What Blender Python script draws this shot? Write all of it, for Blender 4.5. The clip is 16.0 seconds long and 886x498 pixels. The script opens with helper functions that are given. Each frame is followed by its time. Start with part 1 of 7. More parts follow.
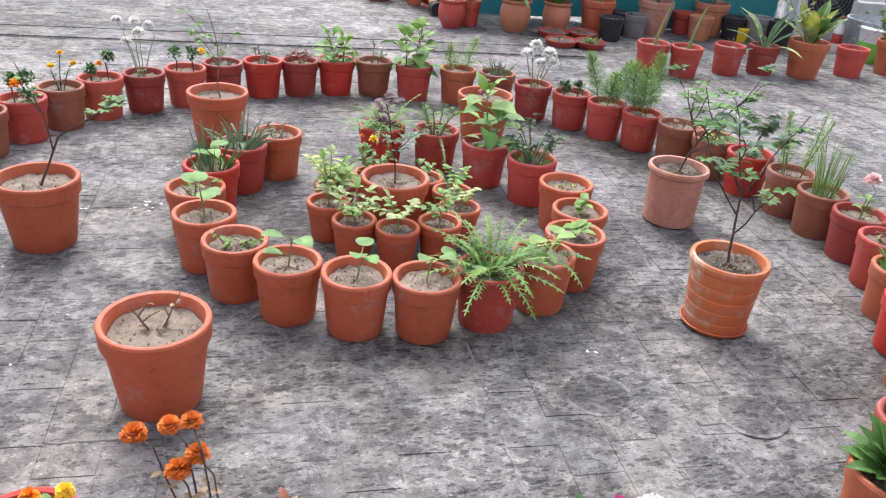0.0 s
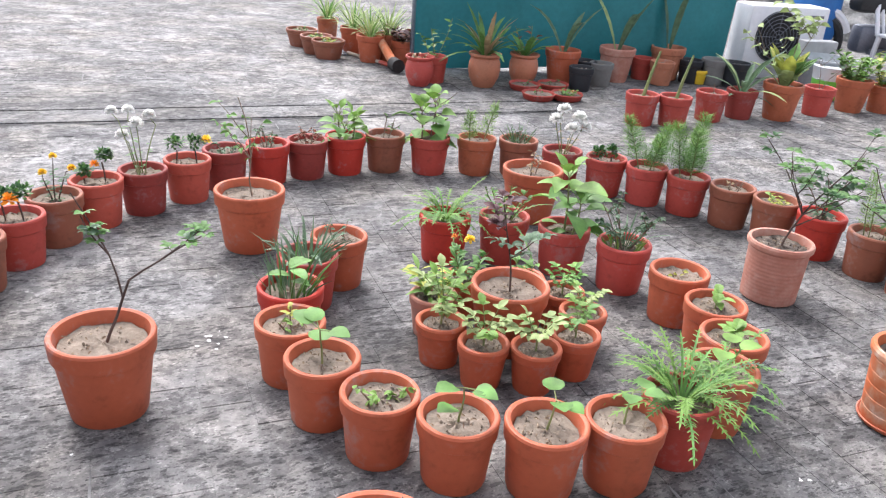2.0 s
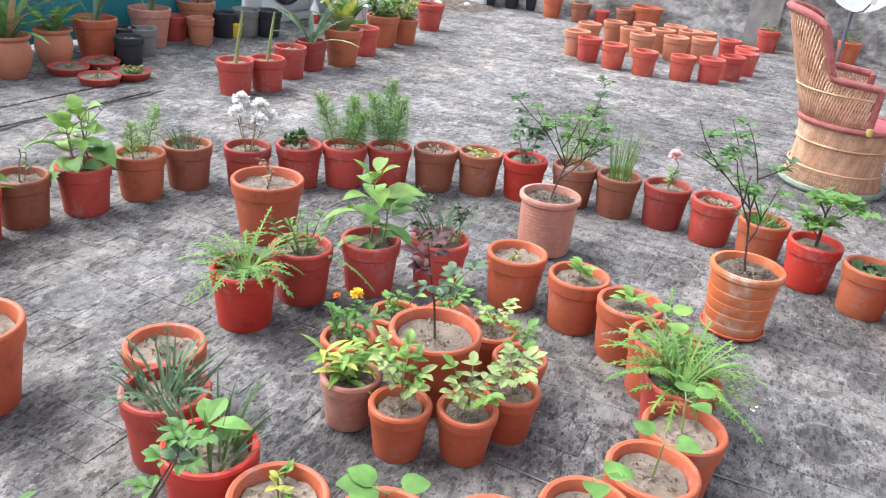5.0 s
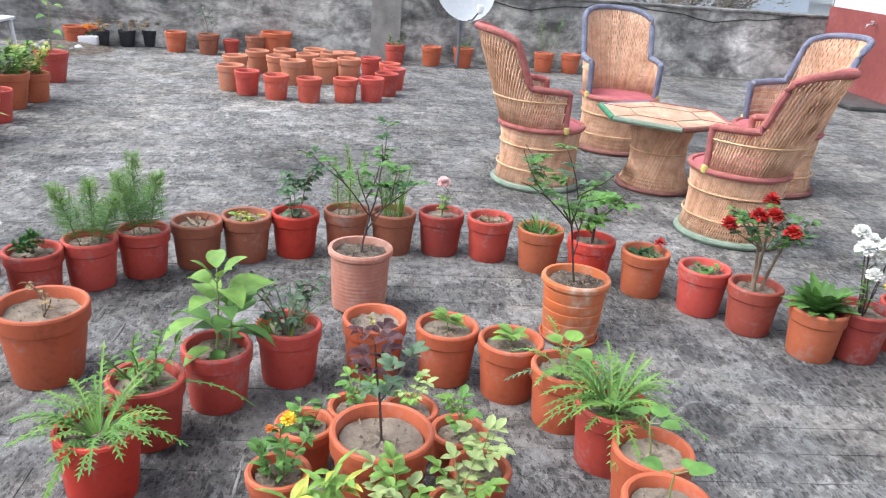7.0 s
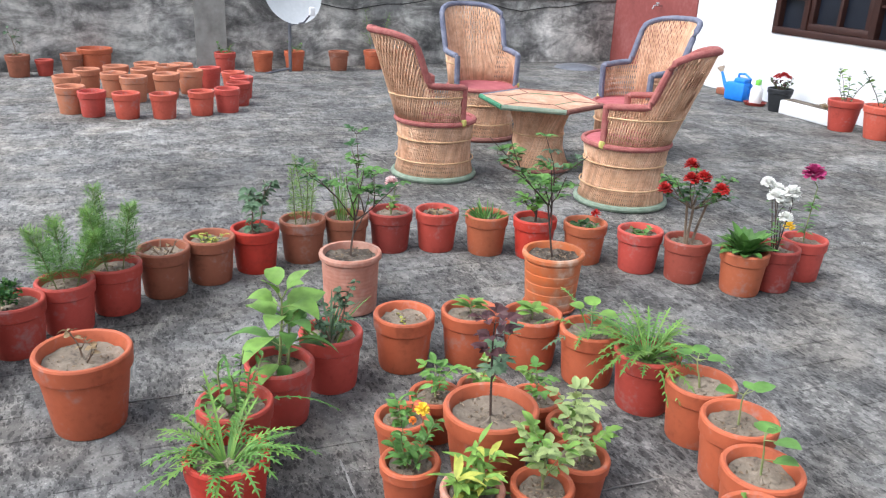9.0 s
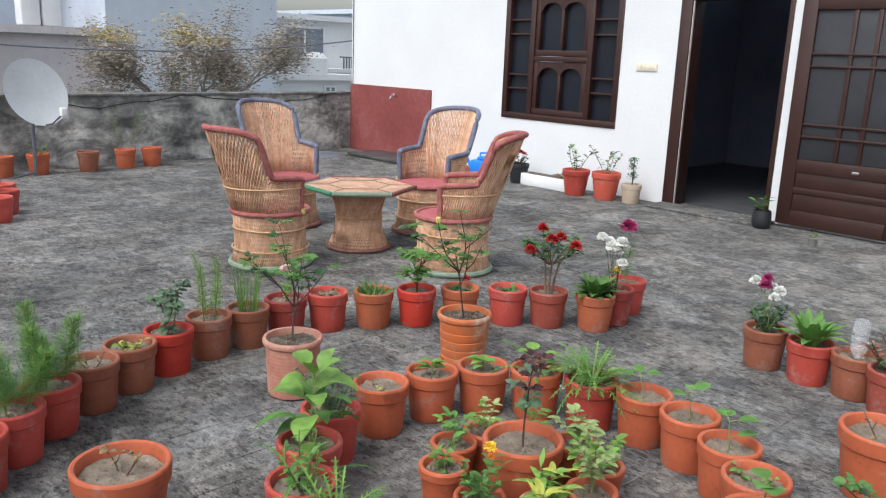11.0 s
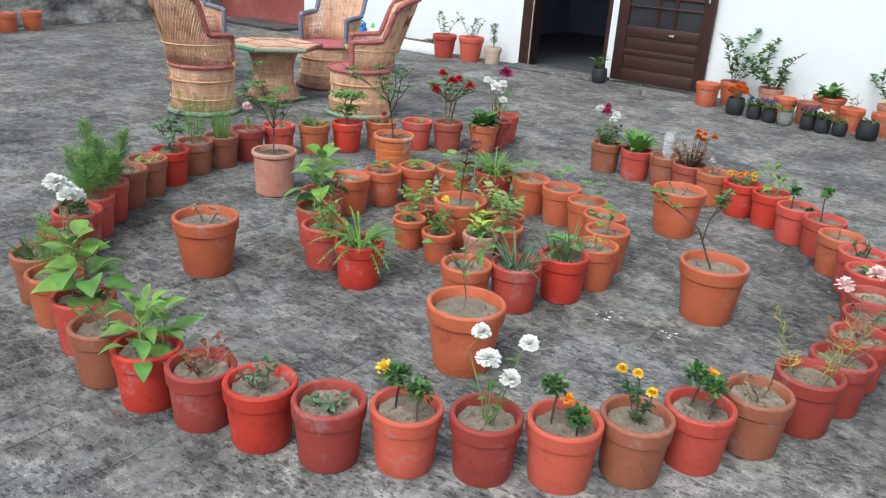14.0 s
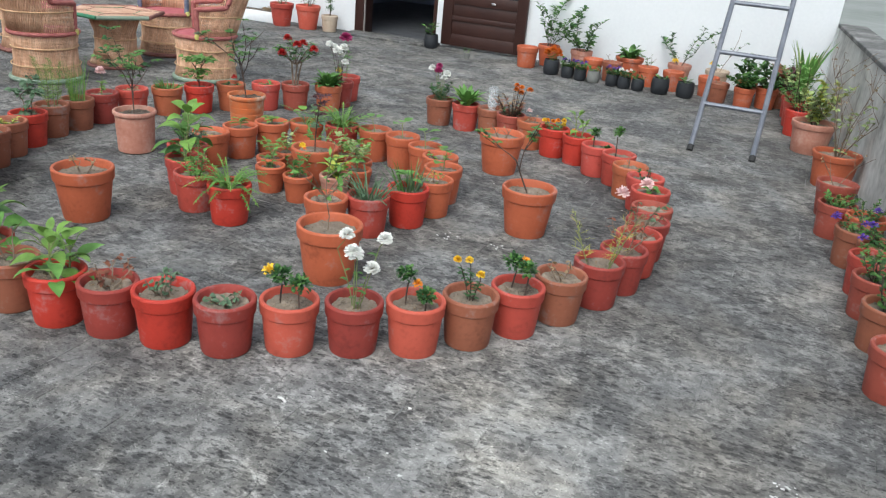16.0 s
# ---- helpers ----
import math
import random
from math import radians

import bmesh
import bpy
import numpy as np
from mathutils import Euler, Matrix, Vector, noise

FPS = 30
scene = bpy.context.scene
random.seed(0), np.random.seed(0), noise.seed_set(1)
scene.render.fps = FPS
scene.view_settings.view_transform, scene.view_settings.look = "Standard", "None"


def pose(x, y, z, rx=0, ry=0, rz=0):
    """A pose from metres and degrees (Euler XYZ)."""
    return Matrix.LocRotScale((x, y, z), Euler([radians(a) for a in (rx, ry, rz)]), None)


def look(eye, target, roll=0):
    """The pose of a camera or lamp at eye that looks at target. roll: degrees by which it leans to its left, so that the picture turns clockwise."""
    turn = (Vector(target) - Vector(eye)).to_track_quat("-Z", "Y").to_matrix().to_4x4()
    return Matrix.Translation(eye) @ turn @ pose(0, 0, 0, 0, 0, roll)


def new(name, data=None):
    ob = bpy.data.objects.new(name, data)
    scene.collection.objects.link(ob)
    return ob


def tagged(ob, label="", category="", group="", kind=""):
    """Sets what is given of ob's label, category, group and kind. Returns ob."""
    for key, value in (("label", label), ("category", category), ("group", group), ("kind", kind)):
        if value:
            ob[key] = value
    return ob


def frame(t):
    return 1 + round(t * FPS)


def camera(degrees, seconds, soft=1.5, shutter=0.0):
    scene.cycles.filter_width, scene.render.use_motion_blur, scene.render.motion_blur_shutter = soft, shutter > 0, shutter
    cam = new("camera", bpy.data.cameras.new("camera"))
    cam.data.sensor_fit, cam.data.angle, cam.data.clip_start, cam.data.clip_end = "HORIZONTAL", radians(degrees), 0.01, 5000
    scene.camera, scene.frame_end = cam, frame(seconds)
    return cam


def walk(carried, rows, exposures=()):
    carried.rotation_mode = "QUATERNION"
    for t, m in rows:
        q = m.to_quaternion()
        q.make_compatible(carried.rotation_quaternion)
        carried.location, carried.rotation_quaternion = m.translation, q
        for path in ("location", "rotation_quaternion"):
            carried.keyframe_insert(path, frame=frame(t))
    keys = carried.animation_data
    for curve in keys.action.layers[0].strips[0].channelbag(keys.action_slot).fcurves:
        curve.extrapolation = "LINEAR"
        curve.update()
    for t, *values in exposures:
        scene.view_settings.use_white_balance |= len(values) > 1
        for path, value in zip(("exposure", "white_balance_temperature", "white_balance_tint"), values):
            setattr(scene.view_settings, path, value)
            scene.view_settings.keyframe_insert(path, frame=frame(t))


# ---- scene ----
K = 0.92  # metres in one plan unit
cam = camera(57.9, 16.0, 1.2, 0.12)
PATH = [
    (0, (0.147, 0.115, 1.43), (0.07, 1.893, 0.516), 5.4),
    (0.5, (-0.131, 0.121, 1.454), (-0.056, 1.911, 0.565), 5.6),
    (1, (-0.328, 0.245, 1.439), (-0.225, 2.047, 0.577), 5.6),
    (1.5, (-0.514, 0.447, 1.452), (-0.38, 2.264, 0.625), 4.4),
    (2, (-0.71, 0.607, 1.433), (-0.498, 2.422, 0.619), 4.6),
    (2.5, (-0.916, 0.772, 1.441), (-0.418, 2.53, 0.629), 4.9),
    (3, (-1.08, 0.961, 1.429), (-0.387, 2.638, 0.587), 5.3),
    (3.5, (-1.247, 1.199, 1.423), (-0.347, 2.769, 0.571), 5.0),
    (4, (-1.436, 1.389, 1.404), (-0.248, 2.753, 0.552), 6.6),
    (4.2, (-1.504, 1.449, 1.409), (-0.275, 2.773, 0.552), 6.7),
    (6.3, (-1.899, 2.279, 1.419), (-0.173, 2.952, 0.667), 4.3),
    (6.5, (-1.904, 2.37, 1.416), (-0.136, 2.937, 0.674), 4.2),
    (7, (-1.889, 2.566, 1.425), (-0.055, 2.906, 0.705), 4.5),
    (7.5, (-1.971, 2.751, 1.426), (-0.107, 2.856, 0.709), 3.6),
    (8, (-2.051, 2.955, 1.42), (-0.191, 2.905, 0.686), 2.4),
    (8.2, (-2.072, 3.021, 1.413), (-0.213, 2.95, 0.679), 2.3),
    (10.3, (-2.159, 4.018, 1.491), (-0.334, 3.401, 0.953), 3.5),
    (10.5, (-2.148, 4.128, 1.48), (-0.352, 3.406, 0.976), 3.5),
    (11, (-2.213, 4.389, 1.459), (-0.49, 3.488, 0.99), 2.2),
    (11.5, (-2.449, 4.648, 1.477), (-0.766, 3.674, 1.009), 0.7),
    (12, (-2.497, 4.874, 1.428), (-0.962, 3.724, 0.865), 1.8),
    (12.5, (-2.607, 5.095, 1.457), (-1.148, 3.877, 0.834), 2.1),
    (13, (-2.816, 5.363, 1.489), (-1.372, 4.15, 0.823), 1.9),
    (13.5, (-2.97, 5.471, 1.485), (-1.518, 4.293, 0.775), 2.8),
    (14, (-3.106, 5.531, 1.486), (-1.678, 4.339, 0.751), 4.0),
    (14.5, (-3.308, 5.767, 1.536), (-1.978, 4.451, 0.831), 5.1),
    (15, (-3.367, 5.875, 1.5), (-2.176, 4.42, 0.818), 6.7),
    (15.5, (-3.447, 5.946, 1.524), (-2.303, 4.451, 0.849), 6.1),
    (16, (-3.539, 6.012, 1.524), (-2.401, 4.558, 0.756), 5.3),
]
walk(cam, [(t, look(eye, aim, roll)) for t, eye, aim, roll in PATH],
     [(0.0, 1.4, 6400, 14.5), (2.0, 1.55, 6370, 14.0), (4.2, 1.6, 6340, 13.2), (6.5, 1.45, 6230, 10.0), (7.2, 1.27, 6190, 9.2), (8.2, 1.18, 6190, 8.4), (10.3, 0.86, 6342, 7.1), (11.0, 0.68, 6380, 7.0), (12.5, 0.76, 6222, 3.6), (13.2, 0.82, 6173, 2.5), (14.2, 0.76, 6188, 2.8), (15.0, 0.66, 6200, 3.0), (16.0, 0.65, 6250, 3.5)])

# ---- world and light: a bright overcast sky ----
world = bpy.data.worlds.new("overcast_sky")
scene.world = world
world.use_nodes = True
wn, wl = world.node_tree.nodes, world.node_tree.links
sky = wn.new("ShaderNodeTexSky")
sky.sky_type = "NISHITA"
sky.sun_disc = False
sky.sun_elevation, sky.sun_rotation = radians(55), radians(-20)
sky.dust_density, sky.air_density = 4.0, 1.0
grey = wn.new("ShaderNodeHueSaturation")
grey.inputs["Saturation"].default_value = 0.4
wl.new(sky.outputs[0], grey.inputs["Color"])
wl.new(grey.outputs[0], wn["Background"].inputs["Color"])
wn["Background"].inputs["Strength"].default_value = 0.15
sun = new("sun", bpy.data.lights.new("sun", "SUN"))
sun.data.energy, sun.data.angle, sun.data.color = 1.0, radians(35), (0.985, 0.985, 0.995)
sun.matrix_world = look((-3, 11, 12), (0, 3, 0))


# ---- materials ----
def material(name, colours, rough=0.8, grain=60.0, blot=4.0, bump=0.2, metal=0.0, spec=0.4, vary=0.0, coords="Object", translucent=0.0):
    """Two scales of noise run through a ramp of colours; bump from the fine one; vary: brightness from object to object."""
    mt = bpy.data.materials.new(name)
    mt.use_nodes = True
    nt = mt.node_tree
    n, l = nt.nodes, nt.links
    bs = n["Principled BSDF"]
    tc = n.new("ShaderNodeTexCoord")
    info = n.new("ShaderNodeObjectInfo")
    shift = n.new("ShaderNodeVectorMath")
    shift.operation = "MULTIPLY_ADD"
    shift.inputs[1].default_value = (1, 1, 1)
    l.new(tc.outputs[coords], shift.inputs[0])
    spread = n.new("ShaderNodeVectorMath")
    spread.operation = "SCALE"
    spread.inputs[0].default_value = (7.1, 3.3, 5.7)
    l.new(info.outputs["Random"], spread.inputs["Scale"])
    if coords == "Object":
        l.new(spread.outputs[0], shift.inputs[2])
    big, fine = n.new("ShaderNodeTexNoise"), n.new("ShaderNodeTexNoise")
    big.inputs["Scale"].default_value, fine.inputs["Scale"].default_value = blot, grain
    big.inputs["Detail"].default_value, fine.inputs["Detail"].default_value = 5, 4
    l.new(shift.outputs[0], big.inputs["Vector"])
    l.new(shift.outputs[0], fine.inputs["Vector"])
    mix = n.new("ShaderNodeMix")
    mix.inputs[0].default_value = 0.35
    l.new(big.outputs["Fac"], mix.inputs[2])
    l.new(fine.outputs["Fac"], mix.inputs[3])
    ramp = n.new("ShaderNodeValToRGB")
    el = ramp.color_ramp.elements
    el[0].position, el[1].position = 0.32, 0.68
    el[0].color, el[1].color = (*colours[0], 1), (*colours[-1], 1)
    for i, c in enumerate(colours[1:-1]):
        e = el.new(0.32 + 0.36 * (i + 1) / (len(colours) - 1))
        e.color = (*c, 1)
    l.new(mix.outputs[0], ramp.inputs[0])
    out = ramp.outputs[0]
    if vary:
        hs = n.new("ShaderNodeHueSaturation")
        mr = n.new("ShaderNodeMapRange")
        mr.inputs[3].default_value, mr.inputs[4].default_value = 1 - vary, 1 + vary
        l.new(info.outputs["Random"], mr.inputs[0])
        l.new(mr.outputs[0], hs.inputs["Value"])
        l.new(out, hs.inputs["Color"])
        out = hs.outputs[0]
    l.new(out, bs.inputs["Base Color"])
    bs.inputs["Roughness"].default_value, bs.inputs["Metallic"].default_value = rough, metal
    bs.inputs["Specular IOR Level"].default_value = spec
    if bump:
        bp = n.new("ShaderNodeBump")
        bp.inputs["Strength"].default_value, bp.inputs["Distance"].default_value = bump, 0.004
        l.new(fine.outputs["Fac"], bp.inputs["Height"])
        l.new(bp.outputs[0], bs.inputs["Normal"])
    if translucent:
        tr = n.new("ShaderNodeBsdfTranslucent")
        l.new(out, tr.inputs[0])
        ms = n.new("ShaderNodeMixShader")
        ms.inputs[0].default_value = translucent
        l.new(bs.outputs[0], ms.inputs[1])
        l.new(tr.outputs[0], ms.inputs[2])
        l.new(ms.outputs[0], n["Material Output"].inputs[0])
    return mt


def shade(rgb, *steps):
    return [tuple(c * s for c in rgb) for s in steps]


def pot_material(name, rgb):
    dusty = tuple(0.68 * c + 0.32 * 0.34 for c in rgb)
    return material(name, [tuple(c * 0.72 for c in rgb), rgb, tuple(min(1, c * 1.08) for c in rgb), dusty], 0.58, 55, 8, 0.14, vary=0.07)


POT = {
    "bright red": pot_material("pot_bright_red", (0.43, 0.036, 0.022)),
    "red": pot_material("pot_red", (0.37, 0.055, 0.039)),
    "dark red": pot_material("pot_dark_red", (0.26, 0.04, 0.031)),
    "salmon red": pot_material("pot_salmon_red", (0.44, 0.082, 0.052)),
    "pinkish red": pot_material("pot_pinkish_red", (0.44, 0.068, 0.052)),
    "brown": pot_material("pot_brown", (0.25, 0.085, 0.048)),
    "brown red": pot_material("pot_brown_red", (0.28, 0.062, 0.042)),
    "orange brown": pot_material("pot_orange_brown", (0.38, 0.105, 0.048)),
    "terracotta": pot_material("pot_terracotta", (0.41, 0.1, 0.045)),
    "orange": material("pot_orange", [(0.6, 0.14, 0.038), (0.54, 0.14, 0.045), (0.5, 0.15, 0.06), (0.5, 0.24, 0.14), (0.58, 0.42, 0.33)], 0.65, 34, 8, 0.25),
    "pale terracotta": material("pot_pale", [(0.37, 0.15, 0.105), (0.44, 0.2, 0.145), (0.5, 0.3, 0.24)], 0.8, 50, 9, 0.2, vary=0.05),
    "light terracotta": pot_material("pot_light_terracotta", (0.44, 0.17, 0.095)),
    "black plastic": material("pot_black", shade((0.02, 0.022, 0.026), 0.8, 1.4), 0.5, 40, 4, 0.05),
    "grey": material("pot_grey", shade((0.17, 0.17, 0.16), 0.8, 1.2), 0.7, 40, 4, 0.1),
    "cream": material("pot_cream", [(0.4, 0.3, 0.22), (0.52, 0.43, 0.34)], 0.8, 50, 8, 0.2),
    "yellow": material("pot_yellow", shade((0.75, 0.5, 0.03), 0.9, 1.05), 0.5, 40, 4, 0.05),
    "white": material("pot_white", shade((0.75, 0.76, 0.78), 0.85, 1.0), 0.5, 40, 6, 0.05),
    "lime green": material("tub_green", shade((0.2, 0.6, 0.08), 0.85, 1.1), 0.45, 30, 4, 0.03),
    "blue": material("can_blue", shade((0.02, 0.2, 0.7), 0.85, 1.1), 0.4, 30, 4, 0.03),
}
SOIL = material("soil", [(0.06, 0.047, 0.037), (0.17, 0.138, 0.108), (0.22, 0.18, 0.14), (0.3, 0.255, 0.205)], 0.95, 90, 14, 0.9, vary=0.12)
DARK_SOIL = material("dark_soil", [(0.035, 0.028, 0.022), (0.1, 0.08, 0.065), (0.24, 0.21, 0.17)], 0.95, 70, 22, 1.0)
LITTER = material("dry_leaf_litter", [(0.07, 0.045, 0.03), (0.2, 0.14, 0.09), (0.4, 0.33, 0.24)], 0.9, 30, 6, 0.2, coords="Generated")


def leaf_material(name, rgb, spread=0.4, rough=0.55):
    return material(name, [tuple(c * (1 - spread) for c in rgb), rgb, tuple(c * (1 + spread) for c in rgb)], rough, 30, 18, 0.1, translucent=0.22, vary=0.08)


GREEN = {
    "mid": leaf_material("leaf_mid_green", (0.085, 0.19, 0.045)),
    "light": leaf_material("leaf_light_green", (0.165, 0.3, 0.06)),
    "fresh": leaf_material("leaf_fresh_green", (0.115, 0.25, 0.055)),
    "dark": leaf_material("leaf_dark_green", (0.035, 0.1, 0.03)),
    "grey": leaf_material("leaf_grey_green", (0.1, 0.17, 0.095)),
    "variegated": leaf_material("leaf_pale_variegated", (0.3, 0.38, 0.15), 0.3),
    "purple": leaf_material("leaf_purple", (0.09, 0.035, 0.04)),
    "dry": leaf_material("leaf_dry", (0.28, 0.2, 0.11)),
    "rust": leaf_material("leaf_rust", (0.2, 0.07, 0.04)),
    "yellowish": leaf_material("leaf_yellowish", (0.36, 0.38, 0.07)),
}
STEM = material("green_stem", [(0.13, 0.17, 0.06), (0.22, 0.25, 0.1)], 0.7, 60, 10, 0.1)
TWIG = material("bare_twig", [(0.1, 0.07, 0.05), (0.25, 0.19, 0.14)], 0.85, 80, 12, 0.3)
DARK_TWIG = material("dark_woody_stem", [(0.035, 0.025, 0.022), (0.11, 0.075, 0.06)], 0.85, 80, 12, 0.3)
PETAL = {
    "white": material("petal_white", [(0.7, 0.7, 0.66), (0.85, 0.85, 0.82)], 0.7, 40, 20, 0, translucent=0.2),
    "yellow": material("petal_yellow", [(0.75, 0.45, 0.02), (0.85, 0.62, 0.06)], 0.7, 40, 20, 0, translucent=0.2),
    "orange": material("petal_orange", [(0.7, 0.2, 0.01), (0.85, 0.36, 0.02)], 0.7, 40, 20, 0, translucent=0.2),
    "rust": material("petal_rust_orange", [(0.5, 0.1, 0.01), (0.7, 0.22, 0.03)], 0.7, 40, 20, 0, translucent=0.2),
    "red": material("petal_red", [(0.3, 0.01, 0.012), (0.5, 0.025, 0.02)], 0.7, 40, 20, 0, translucent=0.2),
    "magenta": material("petal_magenta", [(0.28, 0.02, 0.1), (0.45, 0.05, 0.18)], 0.7, 40, 20, 0, translucent=0.2),
    "pink": material("petal_pink", [(0.7, 0.42, 0.42), (0.82, 0.66, 0.64)], 0.7, 40, 20, 0, translucent=0.2),
    "violet": material("petal_violet", [(0.06, 0.03, 0.25), (0.16, 0.08, 0.4)], 0.7, 40, 20, 0, translucent=0.2),
}
WHITEWASH = material("whitewash", [(0.62, 0.635, 0.66), (0.69, 0.705, 0.725)], 0.9, 30, 1.2, 0.15)
RED_PAINT = material("red_oxide_paint", [(0.17, 0.04, 0.036), (0.22, 0.055, 0.05), (0.27, 0.1, 0.095)], 0.8, 20, 1.2, 0.15)
BROWN_PAINT = material("dark_brown_enamel", [(0.028, 0.011, 0.009), (0.045, 0.018, 0.014)], 0.42, 50, 5, 0.05)
DARK_GLASS = material("dark_window_glass", [(0.008, 0.01, 0.016), (0.014, 0.017, 0.026)], 0.3, 10, 2, 0, spec=0.3)
STEEL = material("painted_steel", [(0.12, 0.13, 0.16), (0.2, 0.21, 0.24)], 0.45, 60, 9, 0.1, metal=0.4)
CHROME = material("chrome", [(0.5, 0.5, 0.5), (0.62, 0.62, 0.62)], 0.25, 30, 5, 0, metal=0.9)
WHITE_METAL = material("white_sheet_metal", [(0.62, 0.63, 0.64), (0.75, 0.76, 0.77)], 0.45, 30, 3, 0.03)
DISH_GREY = material("dish_grey", [(0.5, 0.52, 0.54), (0.62, 0.64, 0.66)], 0.5, 30, 3, 0.03)
RUBBER = material("black_rubber", [(0.012, 0.012, 0.013), (0.03, 0.03, 0.03)], 0.7, 40, 5, 0.1)
TARP = material("teal_tarpaulin", [(0.012, 0.15, 0.165), (0.025, 0.22, 0.24)], 0.5, 25, 2.0, 0.1)
CANE = material("split_cane", [(0.45, 0.25, 0.15), (0.62, 0.38, 0.25), (0.74, 0.51, 0.36)], 0.6, 45, 14, 0.25)
mt = CANE
n, l = mt.node_tree.nodes, mt.node_tree.links
rod = n.new("ShaderNodeMapRange")
rod.inputs[3].default_value, rod.inputs[4].default_value = 0.86, 1.14
l.new(n.new("ShaderNodeNewGeometry").outputs["Random Per Island"], rod.inputs[0])
rods = n.new("ShaderNodeHueSaturation")
l.new(rod.outputs[0], rods.inputs["Value"])
l.new(n["Principled BSDF"].inputs["Base Color"].links[0].from_socket, rods.inputs["Color"])
l.new(rods.outputs[0], n["Principled BSDF"].inputs["Base Color"])
TABLE_TOP = material("reddish_straw_weave", [(0.3, 0.15, 0.09), (0.46, 0.27, 0.18), (0.6, 0.41, 0.3)], 0.7, 50, 8, 0.3)
STRAW = material("woven_straw", [(0.45, 0.27, 0.14), (0.6, 0.41, 0.24)], 0.7, 60, 10, 0.3)
ROPE = {
    "red": material("red_rope", [(0.24, 0.06, 0.058), (0.4, 0.15, 0.135)], 0.85, 140, 20, 0.8),
    "blue": material("blue_grey_rope", [(0.09, 0.1, 0.16), (0.2, 0.21, 0.27)], 0.85, 140, 20, 0.8),
    "green": material("green_rope", [(0.03, 0.15, 0.08), (0.08, 0.26, 0.15)], 0.85, 140, 20, 0.8),
    "pale green": material("pale_green_rope", [(0.13, 0.19, 0.14), (0.25, 0.3, 0.24)], 0.85, 140, 20, 0.8),
    "yellow": material("yellow_rope", [(0.45, 0.4, 0.1), (0.6, 0.55, 0.2)], 0.85, 140, 20, 0.8),
    "maroon": material("maroon_rope", [(0.13, 0.05, 0.045), (0.25, 0.11, 0.09)], 0.85, 140, 20, 0.8),
}
SEAT_CLOTH = material("red_seat_weave", [(0.3, 0.06, 0.08), (0.42, 0.13, 0.14)], 0.85, 90, 14, 0.4)


